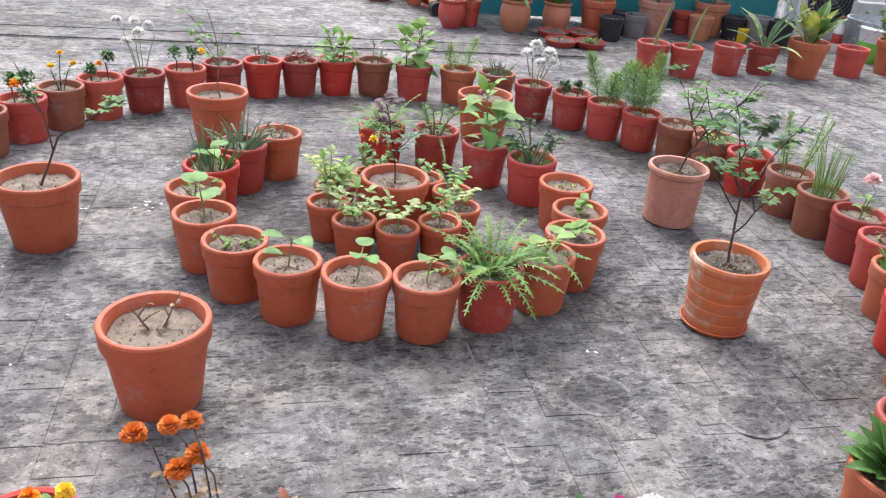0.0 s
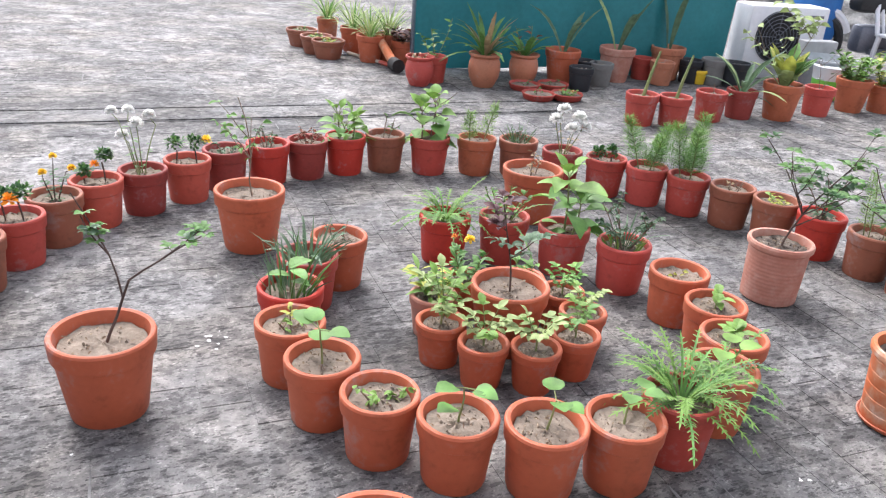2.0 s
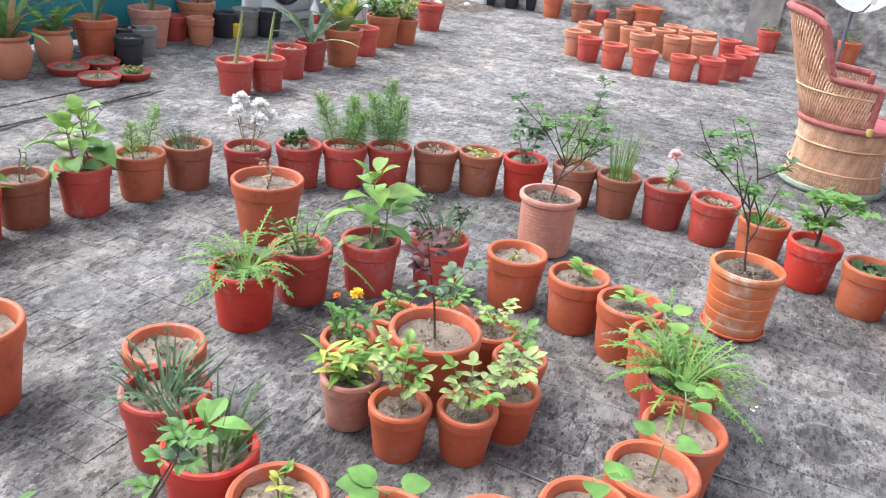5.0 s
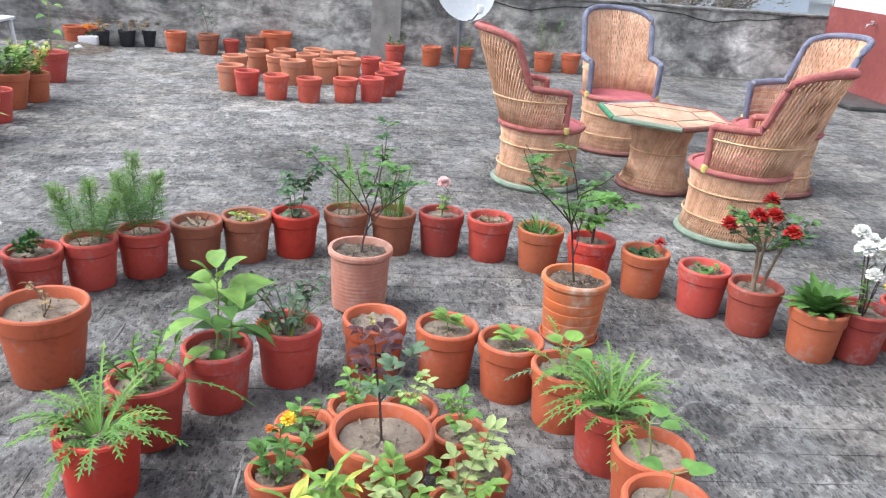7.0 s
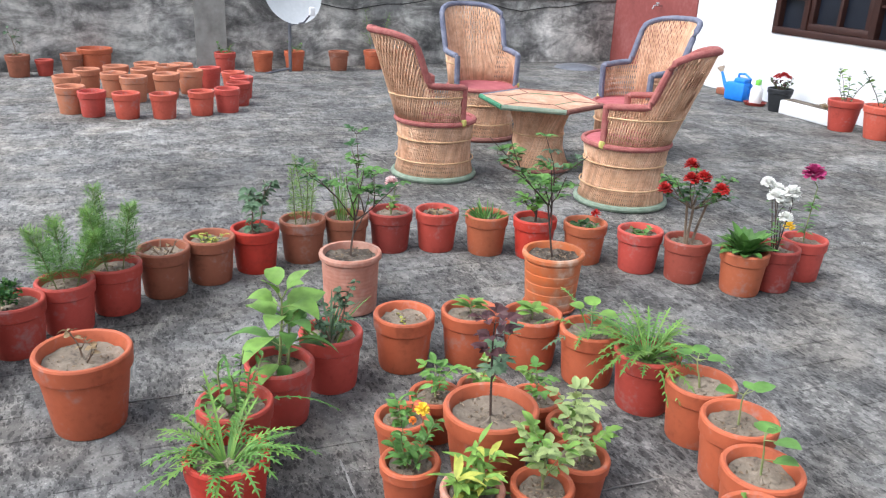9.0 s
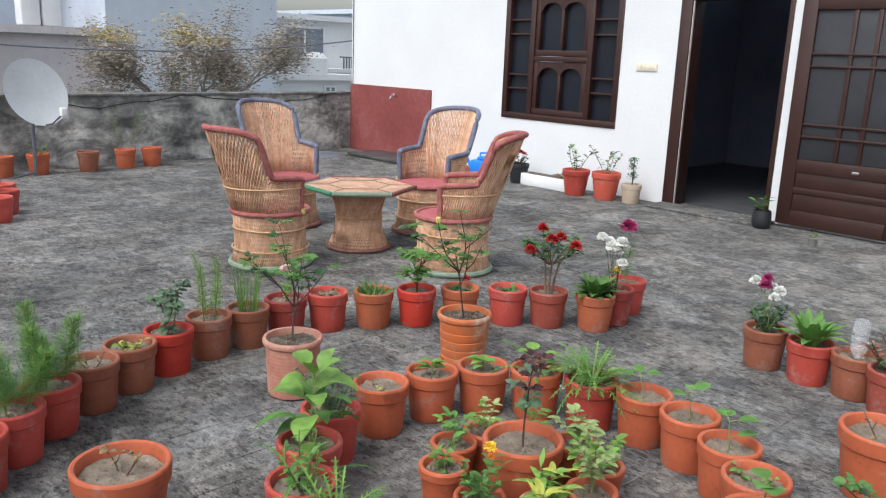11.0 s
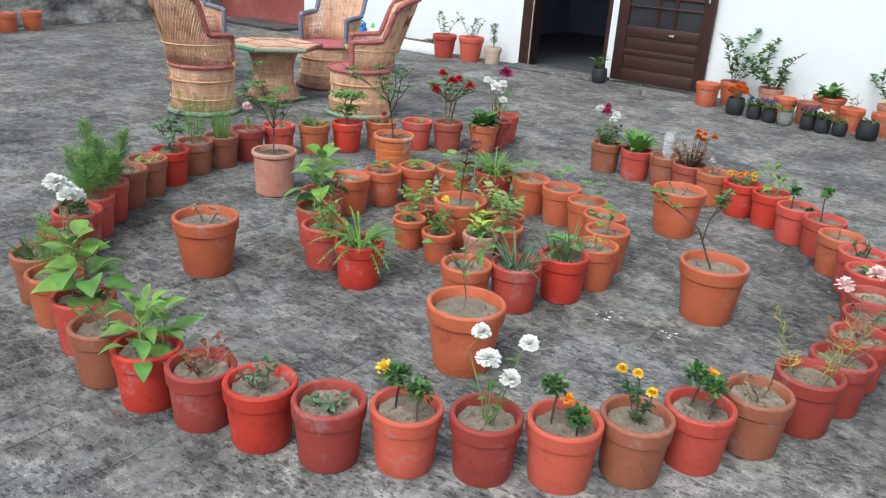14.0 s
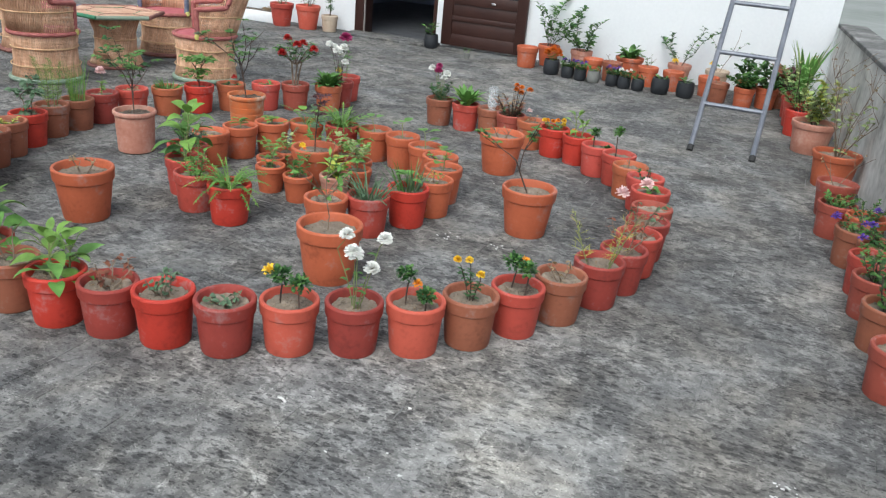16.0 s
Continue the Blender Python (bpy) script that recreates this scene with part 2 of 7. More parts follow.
def floor_material(name, lighter=1.0):
    """Weathered dark cement slurry worn off in pale patches, with scratches and black specks."""
    mt = bpy.data.materials.new(name)
    mt.use_nodes = True
    n, l = mt.node_tree.nodes, mt.node_tree.links
    bs = n["Principled BSDF"]
    geo = n.new("ShaderNodeNewGeometry")

    def noise_at(scale, detail, rough=0.6, stretch=None, dist=0.0):
        t = n.new("ShaderNodeTexNoise")
        t.inputs["Scale"].default_value, t.inputs["Detail"].default_value = scale, detail
        t.inputs["Roughness"].default_value, t.inputs["Distortion"].default_value = rough, dist
        src = geo.outputs["Position"]
        if stretch:
            mp = n.new("ShaderNodeMapping")
            mp.vector_type = "TEXTURE"
            mp.inputs["Rotation"].default_value = (0, 0, radians(stretch[1]))
            mp.inputs["Scale"].default_value = (stretch[0], 1, 1)
            l.new(src, mp.inputs[0])
            src = mp.outputs[0]
        l.new(src, t.inputs["Vector"])
        return t.outputs["Fac"]

    def ramp_of(fac, p0, p1, c0, c1):
        r = n.new("ShaderNodeValToRGB")
        r.color_ramp.elements[0].position, r.color_ramp.elements[1].position = p0, p1
        r.color_ramp.elements[0].color, r.color_ramp.elements[1].color = (*c0, 1), (*c1, 1)
        l.new(fac, r.inputs[0])
        return r.outputs[0]

    def mixed(kind, a, b, fac):
        m = n.new("ShaderNodeMix")
        m.data_type, m.blend_type = "RGBA", kind
        if isinstance(fac, float):
            m.inputs[0].default_value = fac
        else:
            l.new(fac, m.inputs[0])
        l.new(a, m.inputs[6])
        l.new(b, m.inputs[7])
        return m.outputs[2]

    def plus(x, y, share):
        m = n.new("ShaderNodeMath")
        m.operation = "MULTIPLY_ADD"
        m.inputs[1].default_value = share
        l.new(y, m.inputs[0])
        l.new(x, m.inputs[2])
        return m.outputs[0]

    k = lighter
    cloud = ramp_of(noise_at(0.8, 5, 0.6), 0.34, 0.64, (0.74, 0.74, 0.75), (1.1, 1.095, 1.09))
    patch = noise_at(5.0, 10, 0.66, (1.15, 17), 0.6)
    col = ramp_of(patch, 0.38, 0.62, (0.172 * k, 0.172 * k, 0.171 * k), (0.268 * k, 0.267 * k, 0.258 * k))
    mottle = ramp_of(noise_at(24.0, 8, 0.7, (1.2, 17)), 0.38, 0.62, (0.71, 0.71, 0.71), (1.29, 1.29, 1.28))
    col = mixed("MULTIPLY", col, mottle, 1.0)
    # pale scrapes where the slurry has worn off
    scrape = ramp_of(noise_at(5.0, 10, 0.78, (1.5, 40), 0.3), 0.58, 0.65, (0, 0, 0), (1, 1, 1))
    pale = ramp_of(noise_at(60.0, 5, 0.7), 0.36, 0.62, (0.2 * k, 0.199 * k, 0.194 * k), (0.38 * k, 0.376 * k, 0.368 * k))
    col = mixed("MIX", col, pale, scrape)
    # black lichen: ragged smears and small crisp chips, thick in some places and thin in others
    def chips(scale, stretch, turn):
        mp = n.new("ShaderNodeMapping")
        mp.vector_type = "TEXTURE"
        mp.inputs["Rotation"].default_value = (0, 0, radians(turn))
        mp.inputs["Scale"].default_value = (stretch, 1, 1)
        l.new(geo.outputs["Position"], mp.inputs[0])
        wob = n.new("ShaderNodeTexNoise")
        wob.inputs["Scale"].default_value, wob.inputs["Detail"].default_value = scale * 1.4, 3
        l.new(mp.outputs[0], wob.inputs["Vector"])
        push = n.new("ShaderNodeVectorMath")
        push.operation = "MULTIPLY_ADD"
        push.inputs[1].default_value = (0.9 / scale,) * 3
        l.new(wob.outputs["Color"], push.inputs[0])
        l.new(mp.outputs[0], push.inputs[2])
        vo = n.new("ShaderNodeTexVoronoi")
        vo.inputs["Scale"].default_value = scale
        l.new(push.outputs[0], vo.inputs["Vector"])
        return vo.outputs["Distance"]

    thick = noise_at(2.3, 8, 0.7, None, 0.4)
    smear = ramp_of(plus(noise_at(11.0, 12, 0.8, (1.15, 17), 0.5), thick, 0.5), 0.735, 0.765, (0.6, 0.6, 0.605), (1, 1, 1))
    col = mixed("MULTIPLY", col, smear, 1.0)
    for scale, long, turn, share, p0, dark in ((30.0, 2.6, 17, 0.8, 0.66, 0.42), (62.0, 2.4, 20, 0.8, 0.66, 0.34), (110.0, 2.0, 14, 0.7, 0.56, 0.34)):
        chip = ramp_of(plus(chips(scale, long, turn), thick, share), p0, p0 + 0.018, (dark, dark, dark * 1.03), (1, 1, 1))
        col = mixed("MULTIPLY", col, chip, 0.8)
    light = ramp_of(plus(chips(75.0, 1.5, 30), noise_at(3.1, 7, 0.7), 0.7), 0.53, 0.56, (1.5, 1.5, 1.48), (1, 1, 1))
    col = mixed("MULTIPLY", col, light, 1.0)
    stain = ramp_of(noise_at(1.5, 7, 0.62), 0.36, 0.56, (0.58, 0.578, 0.575), (1, 1, 1))
    col = mixed("MULTIPLY", col, stain, 0.7)
    col = mixed("MULTIPLY", col, cloud, 1.0)
    swirl = ramp_of(noise_at(2.6, 9, 0.6, None, 1.6), 0.4, 0.64, (0.88, 0.88, 0.885), (1.15, 1.147, 1.14))
    col = mixed("MULTIPLY", col, swirl, 1.0)
    tint = ramp_of(noise_at(2.1, 6, 0.6, None, 0.8), 0.42, 0.64, (0.98, 0.99, 1.015), (1.05, 1.01, 0.965))
    col = mixed("MULTIPLY", col, tint, 1.0)
    each = ramp_of(plus(geo.outputs["Random Per Island"], n.new("ShaderNodeObjectInfo").outputs["Random"], 0.6), 0.0, 1.0, (0.82, 0.82, 0.825), (1.16, 1.155, 1.15))
    col = mixed("MULTIPLY", col, each, 1.0)
    # the walked-on side of the terrace is scoured paler
    axis = n.new("ShaderNodeVectorMath")
    axis.operation = "DOT_PRODUCT"
    axis.inputs[1].default_value = (0.25, 0.97, 0)
    l.new(geo.outputs["Position"], axis.inputs[0])
    wander = n.new("ShaderNodeMath")
    wander.operation = "MULTIPLY_ADD"
    wander.inputs[1].default_value = 3.0
    l.new(noise_at(0.9, 4), wander.inputs[0])
    l.new(axis.outputs["Value"], wander.inputs[2])
    scour = n.new("ShaderNodeMapRange")
    scour.inputs[1].default_value, scour.inputs[2].default_value = 6.5, 7.3
    l.new(wander.outputs[0], scour.inputs[0])
    col = mixed("MULTIPLY", col, ramp_of(scour.outputs[0], 0.0, 1.0, (0.79, 0.785, 0.78), (1.02, 1.01, 0.995)), 1.0)
    # and one worn patch beside the rings shows the bare cement
    reach = n.new("ShaderNodeVectorMath")
    reach.operation = "DISTANCE"
    reach.inputs[1].default_value = (-2.33, 4.19, 0)
    l.new(geo.outputs["Position"], reach.inputs[0])
    trod = n.new("ShaderNodeMapRange")
    trod.inputs[1].default_value, trod.inputs[2].default_value = 2.15, 1.25
    l.new(plus(reach.outputs["Value"], noise_at(1.6, 7, 0.65), 1.5), trod.inputs[0])
    col = mixed("MULTIPLY", col, ramp_of(trod.outputs[0], 0.0, 1.0, (1, 1, 1), (1.42, 1.415, 1.4)), 1.0)
    fine = ramp_of(noise_at(150.0, 3), 0.3, 0.7, (0.88, 0.88, 0.88), (1.12, 1.12, 1.12))
    col = mixed("MULTIPLY", col, fine, 1.0)
    l.new(col, bs.inputs["Base Color"])
    bs.inputs["Roughness"].default_value = 0.8
    bs.inputs["Specular IOR Level"].default_value = 0.3
    bp = n.new("ShaderNodeBump")
    bp.inputs["Strength"].default_value, bp.inputs["Distance"].default_value = 0.6, 0.006
    l.new(patch, bp.inputs["Height"])
    l.new(bp.outputs[0], bs.inputs["Normal"])
    return mt


FLOOR = floor_material("weathered_terrace", 0.95)
SCREED = floor_material("pale_cement_screed", 0.85)


def plaster_material():
    """Old cement plaster: grey, streaked with black mould in upright runs and pale worn spots."""
    mt = material("mouldy_plaster", [(0.2, 0.2, 0.196), (0.38, 0.375, 0.36), (0.5, 0.49, 0.47), (0.72, 0.71, 0.69)], 0.95, 16, 1.7, 0.6)
    n, l = mt.node_tree.nodes, mt.node_tree.links
    mp = n.new("ShaderNodeMapping")
    mp.inputs["Scale"].default_value = (1.2, 0.55, 1.25)
    streak = n.new("ShaderNodeTexNoise")
    streak.inputs["Scale"].default_value, streak.inputs["Detail"].default_value = 3.4, 12
    streak.inputs["Roughness"].default_value, streak.inputs["Distortion"].default_value = 0.72, 0.5
    l.new(n["Texture Coordinate"].outputs["Object"], mp.inputs[0])
    l.new(mp.outputs[0], streak.inputs["Vector"])
    r = n.new("ShaderNodeValToRGB")
    r.color_ramp.elements[0].position, r.color_ramp.elements[1].position = 0.42, 0.57
    r.color_ramp.elements[0].color = (0.26, 0.26, 0.262, 1)
    l.new(streak.outputs["Fac"], r.inputs[0])
    m = n.new("ShaderNodeMix")
    m.data_type, m.blend_type = "RGBA", "MULTIPLY"
    m.inputs[0].default_value = 0.85
    old = n["Principled BSDF"].inputs["Base Color"].links[0].from_socket
    l.new(old, m.inputs[6])
    l.new(r.outputs[0], m.inputs[7])
    blotch = n.new("ShaderNodeTexNoise")
    blotch.inputs["Scale"].default_value, blotch.inputs["Detail"].default_value, blotch.inputs["Roughness"].default_value = 1.5, 9, 0.68
    l.new(n["Texture Coordinate"].outputs["Object"], blotch.inputs["Vector"])
    tone = n.new("ShaderNodeValToRGB")
    tone.color_ramp.elements[0].position, tone.color_ramp.elements[1].position = 0.42, 0.6
    tone.color_ramp.elements[0].color, tone.color_ramp.elements[1].color = (0.5, 0.5, 0.51, 1), (1.35, 1.34, 1.31, 1)
    l.new(blotch.outputs["Fac"], tone.inputs[0])
    worn = n.new("ShaderNodeMix")
    worn.data_type, worn.blend_type = "RGBA", "MULTIPLY"
    worn.inputs[0].default_value = 1.0
    l.new(m.outputs[2], worn.inputs[6])
    l.new(tone.outputs[0], worn.inputs[7])
    l.new(worn.outputs[2], n["Principled BSDF"].inputs["Base Color"])
    return mt


PLASTER = plaster_material()


# ---- building blocks ----
class Geo:
    """Vertices and faces, gathered in lists and turned into one mesh."""

    def __init__(self):
        self.v, self.f = [], []

    def add(self, verts, faces):
        k = len(self.v)
        self.v.extend(tuple(p) for p in verts)
        self.f.extend(tuple(i + k for i in f) for f in faces)
        return self

    def box(self, x0, y0, z0, x1, y1, z1, bevel=0.0):
        b = bevel
        if not b:
            vs = [(x, y, z) for z in (z0, z1) for y in (y0, y1) for x in (x0, x1)]
            return self.add(vs, [(0, 2, 3, 1), (4, 5, 7, 6), (0, 1, 5, 4), (2, 6, 7, 3), (0, 4, 6, 2), (1, 3, 7, 5)])
        bm = bmesh.new()
        bmesh.ops.create_cube(bm, size=1)
        for p in bm.verts:
            p.co = ((x0 + x1) / 2 + p.co.x * (x1 - x0), (y0 + y1) / 2 + p.co.y * (y1 - y0), (z0 + z1) / 2 + p.co.z * (z1 - z0))
        bmesh.ops.bevel(bm, geom=list(bm.edges), offset=b, segments=2, affect="EDGES", profile=0.5)
        bm.verts.index_update()
        self.add([p.co for p in bm.verts], [[p.index for p in f.verts] for f in bm.faces])
        bm.free()
        return self

    def lathe(self, profile, n=36, wobble=0.0, at=(0, 0, 0)):
        """Turns (radius, z) pairs round the z axis; a radius of 0 closes the end."""
        verts, rings = [], []
        for r, z in profile:
            if r <= 0:
                rings.append([len(verts)])
                verts.append((at[0], at[1], z + at[2]))
            else:
                rings.append(list(range(len(verts), len(verts) + n)))
                for i in range(n):
                    a = 2 * math.pi * i / n
                    q = r * (1 + wobble * math.sin(2 * a + 1.3) + 0.5 * wobble * math.sin(3 * a))
                    verts.append((at[0] + q * math.cos(a), at[1] + q * math.sin(a), z + at[2]))
        faces = []
        for a, b in zip(rings, rings[1:]):
            for i in range(n):
                j = (i + 1) % n
                if len(a) == 1 and len(b) > 1:
                    faces.append((a[0], b[j], b[i]))
                elif len(b) == 1 and len(a) > 1:
                    faces.append((a[i], a[j], b[0]))
                elif len(a) > 1:
                    faces.append((a[i], a[j], b[j], b[i]))
        return self.add(verts, faces)

    def tube(self, pts, r0, r1=None, n=5):
        r1 = r0 if r1 is None else r1
        pts = [Vector(p) for p in pts]
        verts, faces, m = [], [], len(pts)
        for i, p in enumerate(pts):
            d = pts[min(i + 1, m - 1)] - pts[max(i - 1, 0)]
            d = d.normalized() if d.length > 1e-9 else Vector((0, 0, 1))
            side = d.cross(Vector((0, 0, 1)) if abs(d.z) < 0.9 else Vector((1, 0, 0))).normalized()
            up = side.cross(d)
            r = r0 + (r1 - r0) * i / max(1, m - 1)
            for j in range(n):
                a = 2 * math.pi * j / n
                verts.append(p + side * (r * math.cos(a)) + up * (r * math.sin(a)))
        for i in range(m - 1):
            for j in range(n):
                k = (j + 1) % n
                faces.append((i * n + j, i * n + k, (i + 1) * n + k, (i + 1) * n + j))
        faces.append(tuple(range(n - 1, -1, -1)))
        faces.append(tuple((m - 1) * n + j for j in range(n)))
        return self.add(verts, faces)

    def leaf(self, base, way, length, width, droop=0.3, fold=0.2, shape=(0.0, 0.75, 1.0, 0.7, 0.0), twist=0.0):
        """A leaf blade with a midrib: it starts at base towards way and bends down by droop."""
        way = Vector(way).normalized()
        side = way.cross(Vector((0, 0, 1)))
        side = side.normalized() if side.length > 1e-3 else Vector((1, 0, 0))
        side = Matrix.Rotation(twist, 3, way) @ side
        p, d, verts, m = Vector(base), way.copy(), [], len(shape)
        for i, s in enumerate(shape):
            up = side.cross(d).normalized()
            w = max(width * s * 0.5, width * 0.03)
            verts += [p - side * w + up * (fold * w), p.copy(), p + side * w + up * (fold * w)]
            p = p + d * (length / (m - 1))
            d = (d + Vector((0, 0, -1)) * (droop * 1.6 / (m - 1))).normalized()
        faces = []
        for i in range(m - 1):
            a = 3 * i
            faces += [(a, a + 1, a + 4, a + 3), (a + 1, a + 2, a + 5, a + 4)]
        return self.add(verts, faces)

    def mesh(self, name, smooth=True):
        me = bpy.data.meshes.new(name)
        me.from_pydata([tuple(p) for p in self.v], [], self.f)
        if smooth:
            me.polygons.foreach_set("use_smooth", [True] * len(me.polygons))
        return me


def smooth_by_angle(me, degrees=40):
    """Marks edges sharper than the angle, so that smooth faces keep crisp edges."""
    bm = bmesh.new()
    bm.from_mesh(me)
    for e in bm.edges:
        if len(e.link_faces) == 2 and e.calc_face_angle(0) > radians(degrees):
            e.smooth = False
    bm.to_mesh(me)
    bm.free()


def part(name, geo, mat, parent, label="", smooth=True):
    me = geo if isinstance(geo, bpy.types.Mesh) else geo.mesh(name, smooth)
    ob = new(name, me)
    if smooth and not me.users > 1 and len(me.polygons) < 1500:
        smooth_by_angle(me)
    if not me.materials:
        me.materials.append(mat)
    if me.materials[0] != mat:
        ob.material_slots[0].link = "OBJECT"
        ob.material_slots[0].material = mat
    ob.parent = parent
    return tagged(ob, label)


def thing(name, m, label, category, group="", kind=""):
    ob = new(name)
    ob.empty_display_size = 0.1
    ob.matrix_world = m
    return tagged(ob, label, category, group, kind)


def structure(name, geo, mat, m=None, label="", category="", smooth=False):
    ob = new(name, geo.mesh(name, smooth))
    ob.data.materials.append(mat)
    if m is not None:
        ob.matrix_world = m
    return tagged(ob, label, category or name.split("_")[0], "", "structure")


HOUSE = pose(-1.020, -3.124, 0, 0, 0, 15.75)


def at_uv(u, v, z=0.0, turn=0.0):
    """A pose in the house's own axes: u along its front, v away from it (in plan units)."""
    return HOUSE @ pose(u * K, v * K, z, 0, 0, turn)


# ---- the terrace and the house ----
k = K
ground = Geo()
ground.add([(-260, -260, -6.5), (260, -260, -6.5), (260, 260, -6.5), (-260, 260, -6.5)], [(0, 1, 2, 3)])
structure("ground", ground, material("far_ground", [(0.16, 0.175, 0.16), (0.26, 0.27, 0.26)], 0.95, 0.5, 0.05, 0), None, "hazy ground far below the roof terrace", "ground")
floor = structure("floor", Geo().box(-2.2 * k, -0.24 * k, -0.25, 12.4 * k, 17.0 * k, -0.0025), FLOOR, HOUSE, "dark grey weathered cement floor of a roof terrace", "floor")

WT = 0.23
house = Geo()
L0, L1, TOP = -0.24 * k, 12.05 * k, 3.3
D0, D1, DH = 4.71 * k, 5.87 * k, 2.12
N0, N1, NB, NT = 6.71 * k, 8.59 * k, 0.735, 2.25
xs, zs = (L0, D0, D1, N0, N1, L1), (0, NB, DH, NT, TOP)
solid = {(i, j) for i in range(5) for j in range(4)} - {(1, 0), (1, 1), (3, 1), (3, 2)}
house.add([(x, y, z) for y in (-WT, 0) for x in xs for z in zs], [])
vid = lambda side, i, j: side * 30 + i * 5 + j
for i, j in solid:
    house.f.append((vid(1, i, j), vid(1, i, j + 1), vid(1, i + 1, j + 1), vid(1, i + 1, j)))
    house.f.append((vid(0, i, j), vid(0, i + 1, j), vid(0, i + 1, j + 1), vid(0, i, j + 1)))
    for di, dj, p, q in ((-1, 0, (i, j), (i, j + 1)), (1, 0, (i + 1, j + 1), (i + 1, j)), (0, -1, (i + 1, j), (i, j)), (0, 1, (i, j + 1), (i + 1, j + 1))):
        if (i + di, j + dj) not in solid:
            house.f.append((vid(0, *p), vid(0, *q), vid(1, *q), vid(1, *p)))
structure("wall_house", house, WHITEWASH, HOUSE, "whitewashed plaster house wall with a window and door", "wall")
room = Geo()
room.box(D0 - 1.6, -4.35, 0, D1 + 1.6, -4.2, 2.9)
room.box(D0 - 1.75, -4.2, 0, D0 - 1.6, -WT, 2.9).box(D1 + 1.6, -4.2, 0, D1 + 1.75, -WT, 2.9)
# Dim bluish indoor light is put into the wall colour, shade into the floor's.
ROOM = material("bluish_dimmed_plaster", [(0.17, 0.2, 0.28), (0.24, 0.27, 0.35)], 0.9, 20, 2, 0.1)
structure("floor_room", Geo().box(D0 - 1.6, -4.2, -0.02, D1 + 1.6, -WT, 0.0), material("shaded_room_floor", [(0.03, 0.032, 0.038), (0.06, 0.062, 0.07), (0.1, 0.1, 0.11)], 0.5, 60, 6, 0.05), HOUSE, "room floor indoors, darkened for the shade behind the door", "floor")
structure("wall_room", room, ROOM, HOUSE, "plastered room walls coloured with the dim bluish light indoors", "wall")
structure("ceiling", Geo().box(L0, -4.35, TOP, L1, -WT - 0.002, TOP + 0.15), WHITEWASH, HOUSE, "flat concrete roof slab of the house", "ceiling")
structure("trim_red_dado", Geo().box(10.04 * k, 0.0, 0, L1 - 0.002, 0.02, 0.99), RED_PAINT, HOUSE, "dark red painted washing corner on the wall", "dado")

PH = 0.83
COPING = material("blackened_coping", [(0.05, 0.05, 0.05), (0.12, 0.118, 0.115), (0.3, 0.295, 0.285)], 0.95, 22, 3.5, 0.5)
FARW = HOUSE @ pose(12.06 * k, 0, 0, 0, 0, 4.0)
far_wall = Geo().box(0, 0, 0, 0.2, 17 * k, PH)
structure("wall_far_parapet", far_wall, PLASTER, FARW, "mould-blackened cement parapet wall at the terrace end", "wall")
structure("wall_far_coping", Geo().box(-0.02, 0.002, PH, 0.22, 17 * k, PH + 0.035, 0.008), COPING, FARW, "stained cement coping on the parapet", "wall")
pier = Geo().box(-0.05, 6.02 * k, 0, -0.001, 6.4 * k, PH - 0.02)
structure("wall_pier", pier, material("pier_plaster", [(0.2, 0.19, 0.18), (0.36, 0.35, 0.33)], 0.95, 12, 3, 0.4), FARW, "pale cement pier against the parapet", "wall")
WEST = HOUSE @ pose(-0.26 * k, 0, 0, 0, 0, 4.5)
west = Geo().box(-0.22, 0.004, 0, 0, 17 * k, 0.8)
structure("wall_west_parapet", west, material("faded_limewash", [(0.2, 0.195, 0.185), (0.42, 0.41, 0.385), (0.56, 0.55, 0.52), (0.68, 0.67, 0.64)], 0.95, 14, 2.2, 0.5), WEST, "stained grey cement parapet along the terrace edge", "wall")
structure("wall_west_coping", Geo().box(-0.25, 0.006, 0.8, 0.02, 17 * k, 0.84, 0.008), COPING, WEST, "stained cement coping on the side parapet", "wall")
structure("wall_north_parapet", Geo().box(-1.8 * k, 17.0 * k, 0, 12.0 * k, 17.2 * k, PH), PLASTER, HOUSE, "grey cement parapet closing the terrace", "wall")


# ---- pots ----
def pot_profile(rim, high, base, collar=0.26, wall=0.016):
    c = high * (1 - collar)
    return [(0, 0.004), (base * 0.9, 0.002), (base * 0.97, 0), (base, 0.008), (base + (rim * 0.912 - base) * 0.5, c * 0.5), (rim * 0.912, c - 0.003),
            (rim * 0.93, c), (rim * 0.972, c + 0.003), (rim * 0.98, c + 0.008), (rim * 0.992, high * 0.93), (rim, high - 0.009), (rim - 0.003, high - 0.002), (rim - wall * 0.5, high),
            (rim - wall, high - 0.003), (rim - wall * 1.25, high - 0.012), (rim - wall * 1.5, high * 0.8), (rim - wall * 1.9, high * 0.62)]


def ringed_profile(rim, high, base, ridges=11, wall=0.016, steps=((0.08, 0.0), (0.35, 0.0011), (0.6, 0.0012), (0.9, 0.0001))):
    pr = [(0, 0.004), (base * 0.9, 0.0), (base, 0.006)]
    for i in range(ridges):
        for f, out in steps:
            q = (i + f) / ridges
            pr.append((base + (rim * 0.9 - base) * q + out, 0.01 + (high - 0.045) * q))
    return pr + [(rim * 0.93, high - 0.03), (rim * 0.99, high - 0.024), (rim, high - 0.01), (rim - 0.004, high - 0.001), (rim - wall, high - 0.002),
                 (rim - wall * 1.3, high - 0.02), (rim - wall * 1.8, high * 0.6)]


